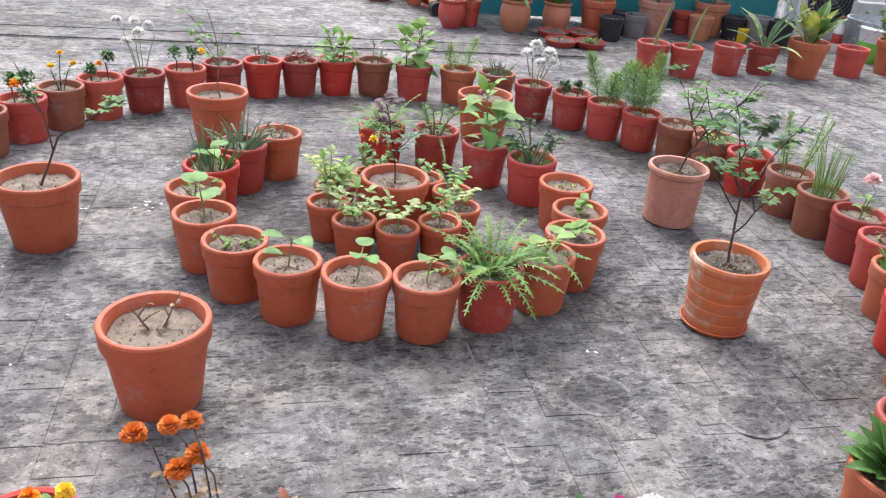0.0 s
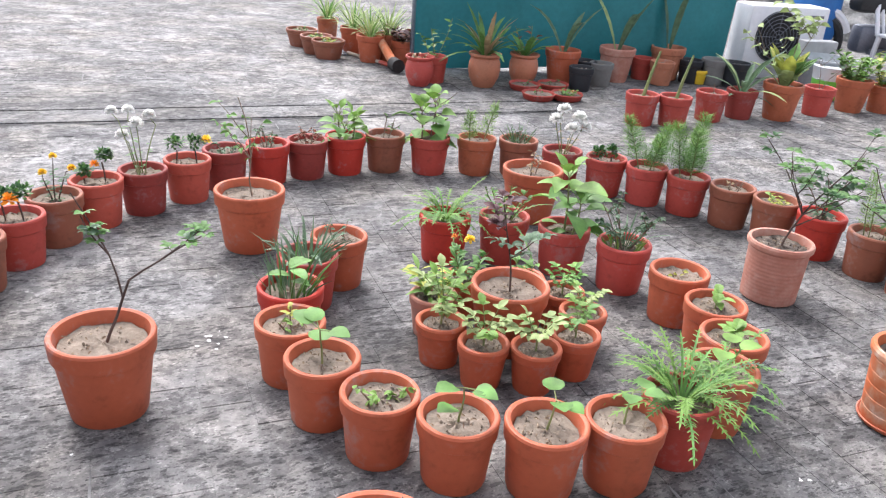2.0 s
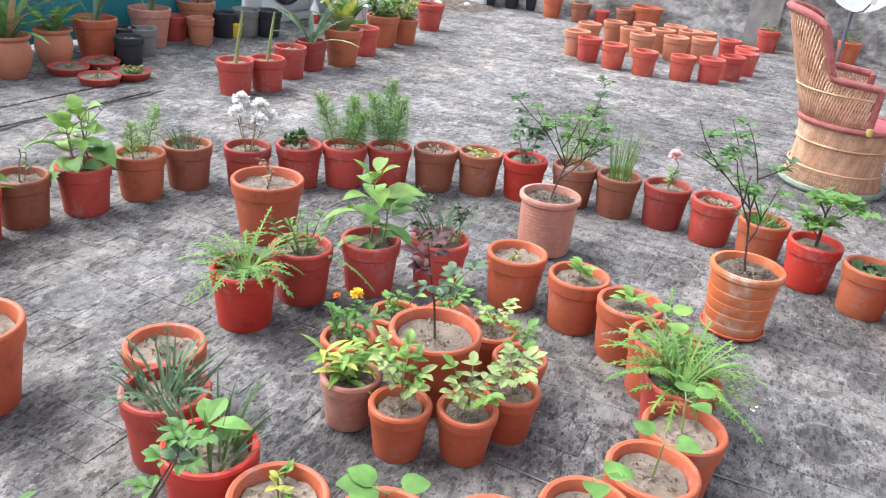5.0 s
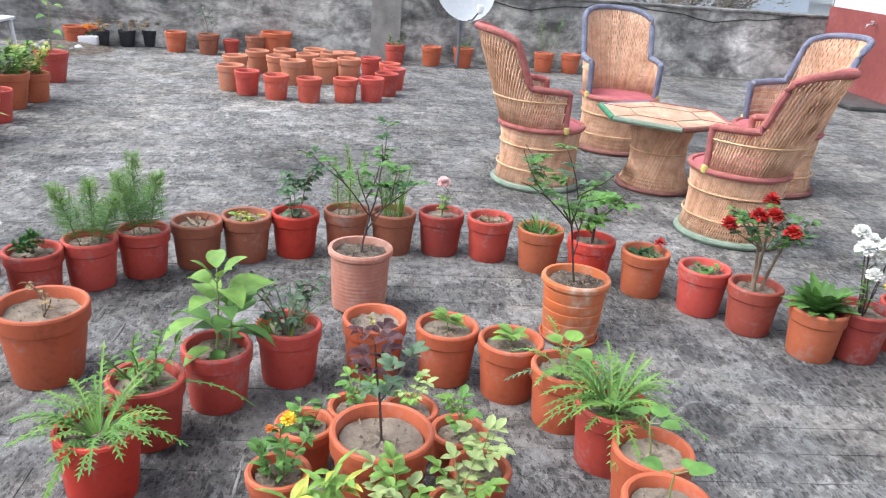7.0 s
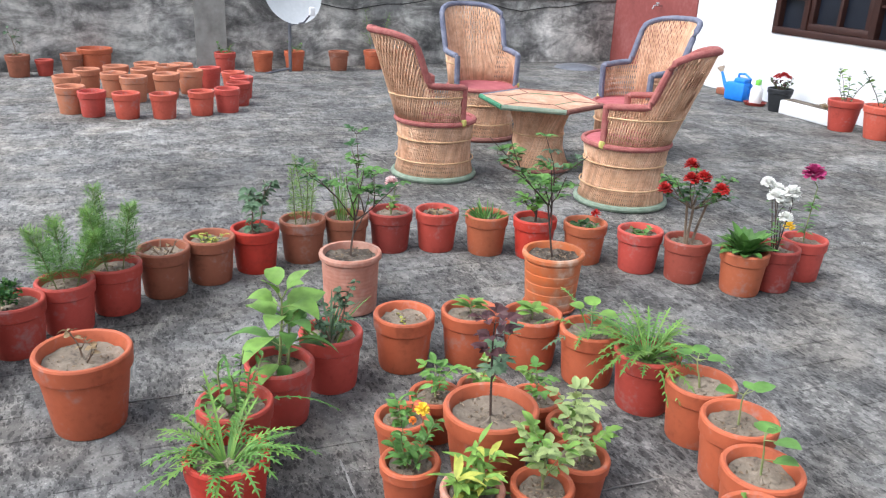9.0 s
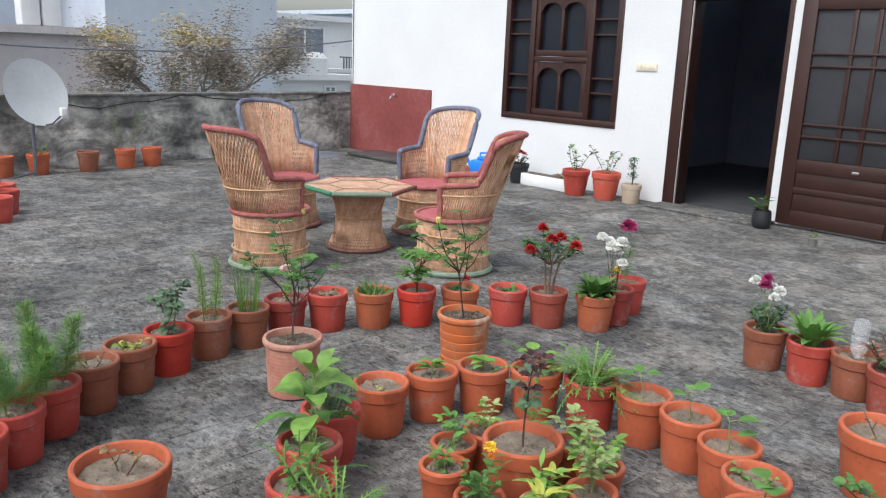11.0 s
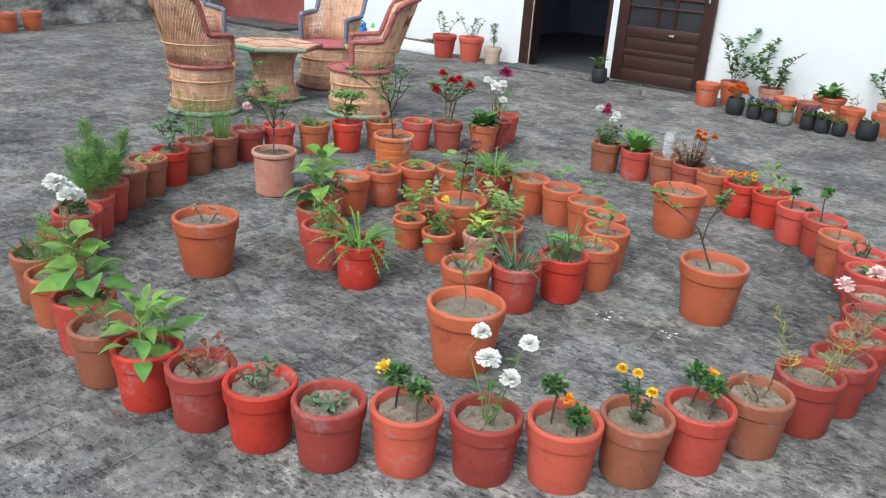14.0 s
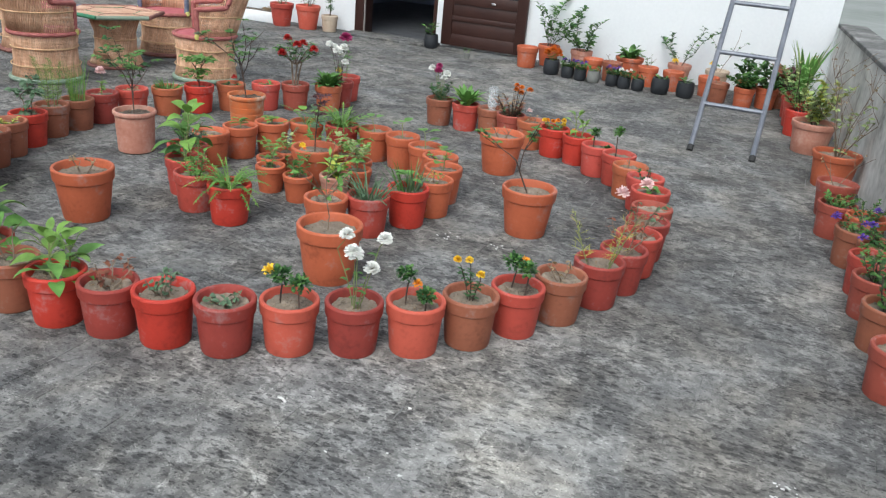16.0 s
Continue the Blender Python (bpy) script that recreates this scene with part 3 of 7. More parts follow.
def soil_geo(radius, level, rough=0.006, seed=1):
    rnd = random.Random(seed)
    g, n = Geo(), 26
    verts, faces = [(0, 0, level + rough)], []
    for ring in range(1, 6):
        r = radius * ring / 5
        for i in range(n):
            a = 2 * math.pi * i / n
            verts.append((r * math.cos(a), r * math.sin(a), level + rnd.uniform(-rough, rough) + (0.004 if ring == 5 else 0)))
    for i in range(n):
        faces.append((0, 1 + i, 1 + (i + 1) % n))
    for ring in range(4):
        for i in range(n):
            a, b = 1 + ring * n + i, 1 + ring * n + (i + 1) % n
            faces.append((a, a + n, b + n, b))
    g.add(verts, faces)
    for _ in range(34):
        a, r, s = rnd.uniform(0, 6.28), radius * 0.9 * rnd.random() ** 0.5, rnd.uniform(0.0015, 0.006)
        x, y = r * math.cos(a), r * math.sin(a)
        g.add([(x - s, y, level), (x, y - s, level), (x + s, y, level), (x, y + s, level), (x, y, level + s * 1.6)], [(0, 1, 4), (1, 2, 4), (2, 3, 4), (3, 0, 4)])
    return g


SHAPES = {}
for shape, (rim, high, base, collar) in {
    "ring": (0.111, 0.205, 0.089, 0.27), "small": (0.085, 0.154, 0.064, 0.24), "big": (0.145, 0.258, 0.107, 0.24), "centre": (0.135, 0.24, 0.1, 0.25),
    "tall": (0.128, 0.235, 0.090, 0.22), "tub": (0.17, 0.25, 0.13, 0.2), "mini": (0.06, 0.105, 0.046, 0.25), "wide": (0.15, 0.16, 0.11, 0.25)}.items():
    me = Geo().lathe(pot_profile(rim, high, base, collar), 40, 0.006).mesh("pot_" + shape)
    smooth_by_angle(me, 28)
    SHAPES[shape] = (me, rim, high, [soil_geo(rim - 0.026, high * 0.84, seed=s).mesh("soil_" + shape) for s in (1, 2, 3)], high * 0.84)
for shape, (rim, high, base) in {"ringed": (0.132, 0.26, 0.11), "banded": (0.132, 0.258, 0.102)}.items():
    me = Geo().lathe(ringed_profile(rim, high, base, 13) if shape == "ringed" else ringed_profile(rim, high, base, 5, 0.016, ((0.04, 0.002), (0.87, 0.002), (0.91, 0.0006), (0.96, 0.0006))), 44, 0.004).mesh("pot_" + shape)
    smooth_by_angle(me, 24)
    SHAPES[shape] = (me, rim, high, [soil_geo(rim - 0.024, high * 0.88, 0.008, seed=4).mesh("soil_" + shape)], high * 0.88)
belly = [(0, 0.004), (0.075, 0), (0.082, 0.01), (0.112, 0.07), (0.122, 0.13), (0.118, 0.18), (0.105, 0.215), (0.112, 0.225), (0.125, 0.235), (0.125, 0.25), (0.112, 0.25), (0.1, 0.22), (0.105, 0.17)]
SHAPES["belly"] = (Geo().lathe(belly, 40).mesh("pot_belly"), 0.125, 0.25, [soil_geo(0.104, 0.215, seed=5).mesh("soil_belly")], 0.215)
dish = [(0, 0.004), (0.1, 0), (0.115, 0.01), (0.128, 0.045), (0.132, 0.05), (0.128, 0.056), (0.12, 0.05), (0.11, 0.02)]
SHAPES["saucer"] = (Geo().lathe(dish, 36).mesh("pot_saucer"), 0.13, 0.056, [soil_geo(0.113, 0.036, 0.004, seed=6).mesh("soil_saucer")], 0.036)
bag = [(0, 0.003), (0.07, 0), (0.082, 0.012), (0.09, 0.07), (0.086, 0.13), (0.08, 0.16), (0.074, 0.16), (0.076, 0.12)]
SHAPES["bag"] = (Geo().lathe(bag, 24, 0.03).mesh("bag"), 0.08, 0.16, [soil_geo(0.076, 0.13, seed=7).mesh("soil_bag")], 0.13)


def V3(x, y, z):
    return Vector((x, y, z))


def spray(rnd, spread=1.0, up=0.6):
    a = rnd.uniform(0, 2 * math.pi)
    return V3(math.cos(a) * spread, math.sin(a) * spread, up + rnd.uniform(-0.2, 0.2)).normalized()


def bent(rnd, base, way, length, steps=4, bend=0.18):
    p, d, pts = Vector(base), Vector(way).normalized(), [Vector(base)]
    for _ in range(steps):
        d = (d + V3(rnd.uniform(-bend, bend), rnd.uniform(-bend, bend), rnd.uniform(-bend * 0.4, bend * 0.6))).normalized()
        p = p + d * (length / steps)
        pts.append(p.copy())
    return pts


def blossom(g, c, r, petals=26, layers=4, rnd=random):
    """A full round bloom of many small petals."""
    for i in range(petals):
        f = (i + 0.5) / petals
        el = math.asin(min(1, 0.97 - 1.25 * f)) if f < 0.95 else -0.2
        a = i * 2.4 + rnd.uniform(-0.2, 0.2)
        d = V3(math.cos(a) * math.cos(el), math.sin(a) * math.cos(el), math.sin(el))
        g.leaf(Vector(c) + d * (r * 0.25), d, r * rnd.uniform(0.75, 0.95), r * 0.62, 0.35, 0.35, (0.5, 1.0, 0.8), rnd.uniform(-0.4, 0.4))


LEAFS = {"oval": (0.0, 0.75, 1.0, 0.7, 0.0), "lance": (0.25, 0.9, 1.0, 0.6, 0.0), "strap": (0.6, 1.0, 0.95, 0.6, 0.0), "round": (0.55, 1.0, 1.0, 0.75, 0.1)}


class Plant:
    """Stems, foliage and flowers of one plant that grows from z = 0."""

    def __init__(self, seed):
        self.rnd, self.stem, self.flowers, self.green = random.Random(seed), Geo(), [], {}
        self.big_leaves, self.stem_mat = [], STEM

    def fol(self, tone):
        return self.green.setdefault(tone, Geo())

    def bloom(self, c, r, colour, petals=26):
        g = Geo()
        blossom(g, c, r, petals, rnd=self.rnd)
        self.flowers.append((g, colour))


def seedling(p, h=0.1, leaves=3, size=0.06, tone="light", big=True):
    r = p.rnd
    pts = bent(r, (0, 0, -0.01), (0.1, 0.05, 1), h)
    p.stem.tube(pts, 0.0035, 0.002)
    for i in range(leaves):
        d = spray(r, 1.0, 0.35)
        z = pts[-1] if i < 3 else pts[2]
        tip = Vector(z) + d * 0.03
        p.stem.tube([z, tip], 0.0018, 0.0012, 4)
        g = Geo()
        g.leaf(tip, d, size * r.uniform(0.75, 1.1), size * r.uniform(0.85, 1.05), 0.35, 0.12, (0.5, 0.95, 1.0, 0.9, 0.55, 0.1))
        p.big_leaves.append((g, tone))


def sprout(p, h=0.07, n=8, size=0.05, tone="light"):
    """A small rosette of pointed leaves."""
    r = p.rnd
    p.stem.tube([(0, 0, -0.01), (0, 0, h)], 0.003, 0.002)
    for i in range(n):
        p.fol(tone).leaf((0, 0, h * r.uniform(0.4, 1)), spray(r, 1.0, 0.45), size * r.uniform(0.7, 1.2), size * 0.5, 0.5, 0.2)


def bush(p, h=0.2, w=0.12, stems=4, leaf=0.05, ratio=0.5, n=60, tone="fresh", second=None, kind="oval", woody=False, bend=0.25):
    """A leafy plant: several stems with side leaves set along them."""
    r = p.rnd
    p.stem_mat = DARK_TWIG if woody else STEM
    for s in range(stems):
        a = 2 * math.pi * (s + r.random() * 0.6) / stems
        top = h * r.uniform(0.65, 1.05)
        way = V3(math.cos(a) * w / h, math.sin(a) * w / h, 1)
        pts = bent(r, (0.012 * math.cos(a), 0.012 * math.sin(a), -0.01), way, top, 5, bend * 0.6)
        p.stem.tube([V3(0, 0, -0.02)] + pts, 0.0035, 0.0015, 4)
        each = max(3, n // stems)
        for i in range(each):
            f = 0.2 + 0.8 * (i / each)
            q = pts[min(4, int(f * 5))].lerp(pts[min(5, int(f * 5) + 1)], (f * 5) % 1)
            d = spray(r, 1.0, 0.25 + 0.5 * f)
            t = tone if second is None or r.random() < 0.65 else second
            p.fol(t).leaf(q, d, leaf * r.uniform(0.6, 1.15), leaf * ratio * r.uniform(0.8, 1.2), r.uniform(0.2, 0.7), 0.2, LEAFS[kind], r.uniform(-0.5, 0.5))


def compound(p, h=0.17, w=0.1, fronds=9, leaf=0.042, tone="variegated", second="fresh"):
    """Dahlia-like leaves: stalks that carry pairs of pointed leaflets."""
    r = p.rnd
    for s in range(fronds):
        z = h * r.uniform(0.15, 0.6)
        a = s * 2.4 + r.uniform(-0.3, 0.3)
        way = V3(math.cos(a), math.sin(a), r.uniform(0.7, 1.6))
        pts = bent(r, (0, 0, z), way, w * r.uniform(0.8, 1.3), 3, 0.15)
        p.stem.tube(pts, 0.002, 0.0012, 4)
        t = tone if r.random() < 0.6 else second
        for q, m in zip(pts[1:], (0.8, 1.0, 0.9)):
            for sgn in (-1, 1):
                d = V3(math.cos(a + sgn * 1.0), math.sin(a + sgn * 1.0), 0.25)
                p.fol(t).leaf(q, d, leaf * m * r.uniform(0.8, 1.1), leaf * 0.55, 0.45, 0.2)
        p.fol(t).leaf(pts[-1], (pts[-1] - pts[-2]) + V3(0, 0, -0.01), leaf * 1.2, leaf * 0.7, 0.5, 0.2)
    p.stem.tube([(0, 0, -0.01), (0, 0, h * 0.6)], 0.004, 0.003)


def lacy(p, h=0.16, w=0.15, fronds=26, tone="grey", second="fresh", tooth=0.022):
    """Long narrow leaves cut into pairs of slim lobes, arching over the rim."""
    r = p.rnd
    for s in range(int(fronds * 1.15)):
        a = s * 2.4 + r.uniform(-0.3, 0.3)
        ln = r.uniform(0.65, 1.15) * math.hypot(h, w)
        g = p.fol(tone if r.random() < 0.5 else second)
        d = V3(math.cos(a), math.sin(a), r.uniform(0.5, 2.6)).normalized()
        q, steps, sag = V3(0.015 * math.cos(a), 0.015 * math.sin(a), 0.0), 9, r.uniform(0.08, 0.2)
        for i in range(steps):
            d = (d - V3(0, 0, sag)).normalized()
            g.leaf(q, d, ln / steps * 1.15, 0.006, 0.0, 0.2, (1.0, 1.0, 0.8))
            q = q + d * (ln / steps)
            if i > 1:
                side = d.cross(V3(0, 0, 1)).normalized()
                for sgn in (-1, 1):
                    g.leaf(q, d * 0.8 + side * sgn, tooth * r.uniform(0.7, 1.2) * (1.25 - 0.09 * i), 0.005, 0.25, 0.2, (0.9, 1.0, 0.3))
        g.leaf(q, d, tooth, 0.006, 0.1, 0.2, (1.0, 0.8, 0.1))


def grassy(p, h=0.15, n=60, w=0.08, tone="grey", width=0.005, second=None):
    r = p.rnd
    for s in range(n):
        a, q = r.uniform(0, 6.28), 0.05 * r.random() ** 0.5
        d = V3(math.cos(a) * w / h * r.random() * 2, math.sin(a) * w / h * r.random() * 2, 1)
        t = tone if second is None or r.random() < 0.6 else second
        p.fol(t).leaf((q * math.cos(a), q * math.sin(a), -0.005), d, h * r.uniform(0.5, 1.1), width, r.uniform(0.1, 0.6), 0.2, (0.8, 1.0, 0.9, 0.6, 0.1), r.uniform(-1.5, 1.5))


def feathery(p, h=0.28, stems=2, w=0.05, tone="fresh", second="light", whorls=16, each=9, reach=0.05):
    """Upright stems with whorls of thread-thin leaves."""
    r = p.rnd
    for s in range(stems):
        a = 6.28 * s / stems + r.random()
        off = 0.035 if stems > 1 else 0.0
        pts = bent(r, (off * math.cos(a), off * math.sin(a), -0.01), (w * math.cos(a), w * math.sin(a), 0.3), h * r.uniform(0.75, 1.05), 6, 0.06)
        p.stem.tube([V3(0, 0, -0.02)] + pts, 0.003, 0.0012, 4)
        for i in range(whorls):
            f = 0.22 + 0.78 * i / whorls
            q = pts[min(5, int(f * 6))].lerp(pts[min(6, int(f * 6) + 1)], (f * 6) % 1)
            for j in range(each):
                d = spray(r, 1.0, 0.15 + 0.6 * f)
                t = second if f > 0.7 and r.random() < 0.7 else tone
                ln = reach * (1.15 - 0.65 * f) * r.uniform(0.6, 1.2)
                p.fol(t).leaf(q, d, ln, 0.0016, 0.15, 0.1, (0.8, 1.0, 0.2), r.uniform(-1, 1))
                p.fol(t).leaf(q + d * ln * 0.55, (d + spray(r, 0.7, 0.3)), ln * 0.5, 0.0016, 0.1, 0.1, (0.8, 1.0, 0.2))


def twiggy(p, h=0.14, stems=3, w=0.05, leaves=0, tone="dry", leaf=0.025, dark=False, forks=2):
    """Bare or nearly bare twigs that fork."""
    r = p.rnd
    p.stem_mat = DARK_TWIG if dark else TWIG
    for s in range(stems):
        a = 6.28 * s / stems + r.random()
        pts = bent(r, (0.01 * math.cos(a), 0.01 * math.sin(a), -0.01), (w * math.cos(a), w * math.sin(a), h), h * r.uniform(0.7, 1.1), 5, 0.22)
        p.stem.tube([V3(0, 0, -0.02)] + pts, 0.0036, 0.0014, 4)
        ends = [pts]
        for fk in range(forks):
            q = pts[r.randint(2, 4)]
            ends.append(bent(r, q, spray(r, 0.8, 0.8), h * r.uniform(0.25, 0.5), 3, 0.25))
            p.stem.tube(ends[-1], 0.0022, 0.001, 4)
        for i in range(leaves):
            q = r.choice(r.choice(ends)[1:])
            p.fol(tone).leaf(q, spray(r, 1.0, 0.2), leaf * r.uniform(0.6, 1.2), leaf * 0.55, 0.6, 0.3, LEAFS["oval"], r.uniform(-1, 1))


def rosebush(p, h=0.35, lean=(0.3, 0.1), branches=5, leaves=60, tone="grey", leaf=0.034, second=None, base=0.0):
    """Thin dark woody canes that fork and carry leaves in fives near the ends."""
    r = p.rnd
    p.stem_mat = DARK_TWIG
    trunk = bent(r, (0, 0, -0.02), (lean[0] * 0.5, lean[1] * 0.5, 1), h * 0.45, 4, 0.12)
    p.stem.tube(trunk, 0.0042, 0.0032, 6)
    tips = []
    for b in range(branches):
        a = 6.28 * b / branches + r.random()
        q = trunk[r.randint(2, 4)] if b else trunk[-1]
        way = V3(math.cos(a) * 0.8 + lean[0], math.sin(a) * 0.8 + lean[1], r.uniform(0.7, 1.5))
        pts = bent(r, q, way, h * r.uniform(0.4, 0.75), 5, 0.2)
        p.stem.tube(pts, 0.003, 0.0013, 5)
        tips.append(pts)
        side = bent(r, pts[2], way + spray(r, 0.9, 0.2), h * 0.28, 3, 0.2)
        p.stem.tube(side, 0.0026, 0.0013, 4)
        tips.append(side)
    per = max(1, leaves // (5 * len(tips)))
    for pts in tips:
        for i in range(per):
            q = pts[r.randint(max(1, len(pts) - 3), len(pts) - 1)]
            d = spray(r, 1.0, 0.4)
            p.stem.tube([q, q + d * leaf], 0.001, 0.001, 3)
            t = tone if second is None or r.random() < 0.7 else second
            for j in range(5):
                a = (j - 2) * 0.75
                e = Matrix.Rotation(a, 3, "Z") @ d
                p.fol(t).leaf(q + d * leaf * (0.4 + 0.15 * (4 - abs(j - 2) * 2)), e, leaf * r.uniform(0.8, 1.2), leaf * 0.62, 0.5, 0.25, LEAFS["oval"], r.uniform(-0.5, 0.5))
    return tips


def topiary(p, spots=((0.0, 0.0, 0.09),), size=0.035, tone="dark", bloom=None):
    """Short bare stems, each with a tight round head of tiny leaves."""
    r = p.rnd
    p.stem_mat = DARK_TWIG
    for x, y, h in spots:
        p.stem.tube([V3(0, 0, -0.02)] + bent(r, (x, y, -0.015), (0, 0, 1), h, 3, 0.08), 0.0035, 0.003, 5)
        for i in range(130):
            d = V3(r.gauss(0, 1), r.gauss(0, 1), r.gauss(0.2, 0.8)).normalized()
            q = V3(x, y, h + size * 0.5) + V3(d.x * size, d.y * size, d.z * size * 0.75) * r.uniform(0.25, 1)
            turned = (d + V3(r.gauss(0, 0.6), r.gauss(0, 0.6), r.gauss(0.2, 0.5))).normalized()
            p.fol(tone if r.random() < 0.6 else "mid").leaf(q, turned, 0.014, 0.011, 0.2, 0.2, (0.6, 1.0, 0.6))
    if bloom:
        colour, x, y, z, rad = bloom
        p.bloom((x, y, z), rad, colour, 22)


def flowering(p, colour, spots, tone="mid", leaves=40, leaf=0.03, rad=0.026, woody=False):
    """Thin stems that end in full blooms, with sparse leaves."""
    r = p.rnd
    p.stem_mat = DARK_TWIG if woody else STEM
    for x, y, z in spots:
        pts = bent(r, (x * 0.15, y * 0.15, -0.01), (x * 0.6, y * 0.6, z), math.hypot(z, math.hypot(x, y)) * 0.9, 4, 0.08)
        pts.append(V3(x, y, z))
        p.stem.tube([V3(0, 0, -0.02)] + pts, 0.003, 0.0015, 4)
        for i in range(leaves // len(spots)):
            f = r.uniform(0.15, 0.9) * 4
            q = pts[int(f)].lerp(pts[int(f) + 1], f % 1)
            p.fol(tone).leaf(q, spray(r, 1.0, 0.3), leaf * r.uniform(0.6, 1.2), leaf * 0.5, 0.4, 0.2)
        if colour:
            p.bloom((x, y, z + rad * 0.3), rad * r.uniform(0.85, 1.1), colour if isinstance(colour, str) else r.choice(colour), 44)


def rosette(p, n=34, size=0.13, tone="mid", ratio=0.3, up=(0.4, 1.6), kind="strap", second="fresh"):
    """A clump of long broad leaves from one root."""
    r = p.rnd
    for i in range(n):
        a = i * 2.4
        u = up[0] + (up[1] - up[0]) * (1 - i / n)
        g = p.fol(tone if r.random() < 0.7 else second)
        g.leaf((0.012 * math.cos(a), 0.012 * math.sin(a), 0), (math.cos(a), math.sin(a), u), size * r.uniform(0.75, 1.1), size * ratio, r.uniform(0.4, 0.9), 0.25, (0.35, 0.6, 0.95, 1.0, 0.75, 0.1))


def tall_broad(p, h=0.24, whorls=6, leaf=0.11, tone="fresh", second="light", ratio=0.48, foot=(0.0, 0.0)):
    """One upright stem with crossed pairs of broad pointed leaves on short stalks, drooping below and erect on top."""
    r = p.rnd
    pts = bent(r, (foot[0], foot[1], -0.01), (foot[0] * 2, foot[1] * 2, 1), h, 6, 0.07)
    p.stem.tube(pts, 0.005, 0.0025, 6)
    for i in range(whorls):
        f = i / (whorls - 1)
        q = pts[1].lerp(pts[-1], f ** 0.8)
        for s in range(2 if i < whorls - 1 else 4):
            a = i * 1.45 + s * (3.14 if i < whorls - 1 else 1.57) + r.uniform(-0.45, 0.45)
            up = 0.15 + 0.55 * f + r.uniform(-0.15, 0.25) + (0.8 if i == whorls - 1 else 0.0)
            d = V3(math.cos(a), math.sin(a), up).normalized()
            m = (1.0 - 0.35 * f) * r.uniform(0.6, 1.12) if i < whorls - 1 else 0.5
            tip = q + d * (0.025 + 0.02 * r.random())
            p.stem.tube([q, tip], 0.002, 0.0015, 4)
            g = Geo()
            g.leaf(tip, d, leaf * m, leaf * m * ratio * r.uniform(0.85, 1.15), r.uniform(0.45, 1.1), 0.22, (0.15, 0.8, 1.0, 0.84, 0.48, 0.02), r.uniform(-0.4, 0.4))
            p.big_leaves.append((g, second if f > 0.6 or r.random() < 0.25 else tone))


POT_WORDS = {"ring": "pot", "small": "small pot", "big": "large pot", "centre": "wide pot", "tall": "tall pot", "ringed": "ridged pot", "banded": "banded pot", "tub": "big tub",
             "mini": "tiny pot", "wide": "low wide pot", "belly": "rounded urn pot", "saucer": "shallow saucer", "bag": "grow bag"}


def potted(shape, colour, x, y, plant=None, words="bare soil", group="", seed=0, turn=None, tilt=0.0, z=0.0, soil=SOIL, scale=1.0, grow=1.15, m=None, where="on the terrace"):
    """A pot with its soil and plant, as one thing; plant is a function that fills a Plant."""
    mesh, rim, high, soils, level = SHAPES[shape]
    rnd = random.Random(seed * 7 + 11)
    spin = rnd.uniform(0, 360) if turn is None else turn
    here = pose(x * K, y * K, z) if m is None else m
    kind = "potted_plant" if plant else "flower_pot"
    label = " ".join(f"{colour} {POT_WORDS[shape]} with {words} {where}".split()[:12])
    th = thing(kind, here @ pose(0, 0, 0, tilt, 0, spin) @ Matrix.Scale(scale * rnd.uniform(0.985, 1.015), 4), label, "potted plant" if plant else "flower pot", group)
    part("pot", mesh, POT[colour], th)
    if soil:
        part("soil", soils[seed % len(soils)], soil, th)
    if soil and shape != "saucer":
        bits = Geo()
        for _ in range(rnd.randint(14, 30) if soil is SOIL else 60):
            a, q = rnd.uniform(0, 6.28), (rim - 0.034) * rnd.random() ** 0.5
            bits.leaf((q * math.cos(a), q * math.sin(a), level + 0.004 + 0.004 * rnd.random()), (rnd.uniform(-1, 1), rnd.uniform(-1, 1), rnd.uniform(0, 0.3)), rnd.uniform(0.006, 0.022), rnd.uniform(0.003, 0.008), 0.3, 0.4, LEAFS["oval"], rnd.uniform(-1, 1))
        tagged(part("litter", bits, LITTER, th, "dry leaf bits", smooth=False), "dry leaf bits", "", "", "stuff")
    if plant:
        p = Plant(seed)
        plant(p)
        up = Matrix.Translation((0, 0, level))
        made = []
        if p.stem.v:
            made.append(part("stem", p.stem, p.stem_mat, th))
        for tone, g in p.green.items():
            made.append(part("foliage", g, GREEN[tone], th, smooth=False))
        for g, tone in p.big_leaves:
            made.append(part("leaf", g, GREEN[tone], th))
        for g, c in p.flowers:
            made.append(part("flower", g, PETAL[c], th, f"full {c} flower head", smooth=False))
        for ob in made:
            ob.matrix_basis = up @ Matrix.Rotation(-radians(spin), 4, "Z") @ Matrix.Scale(grow, 4)
    return th


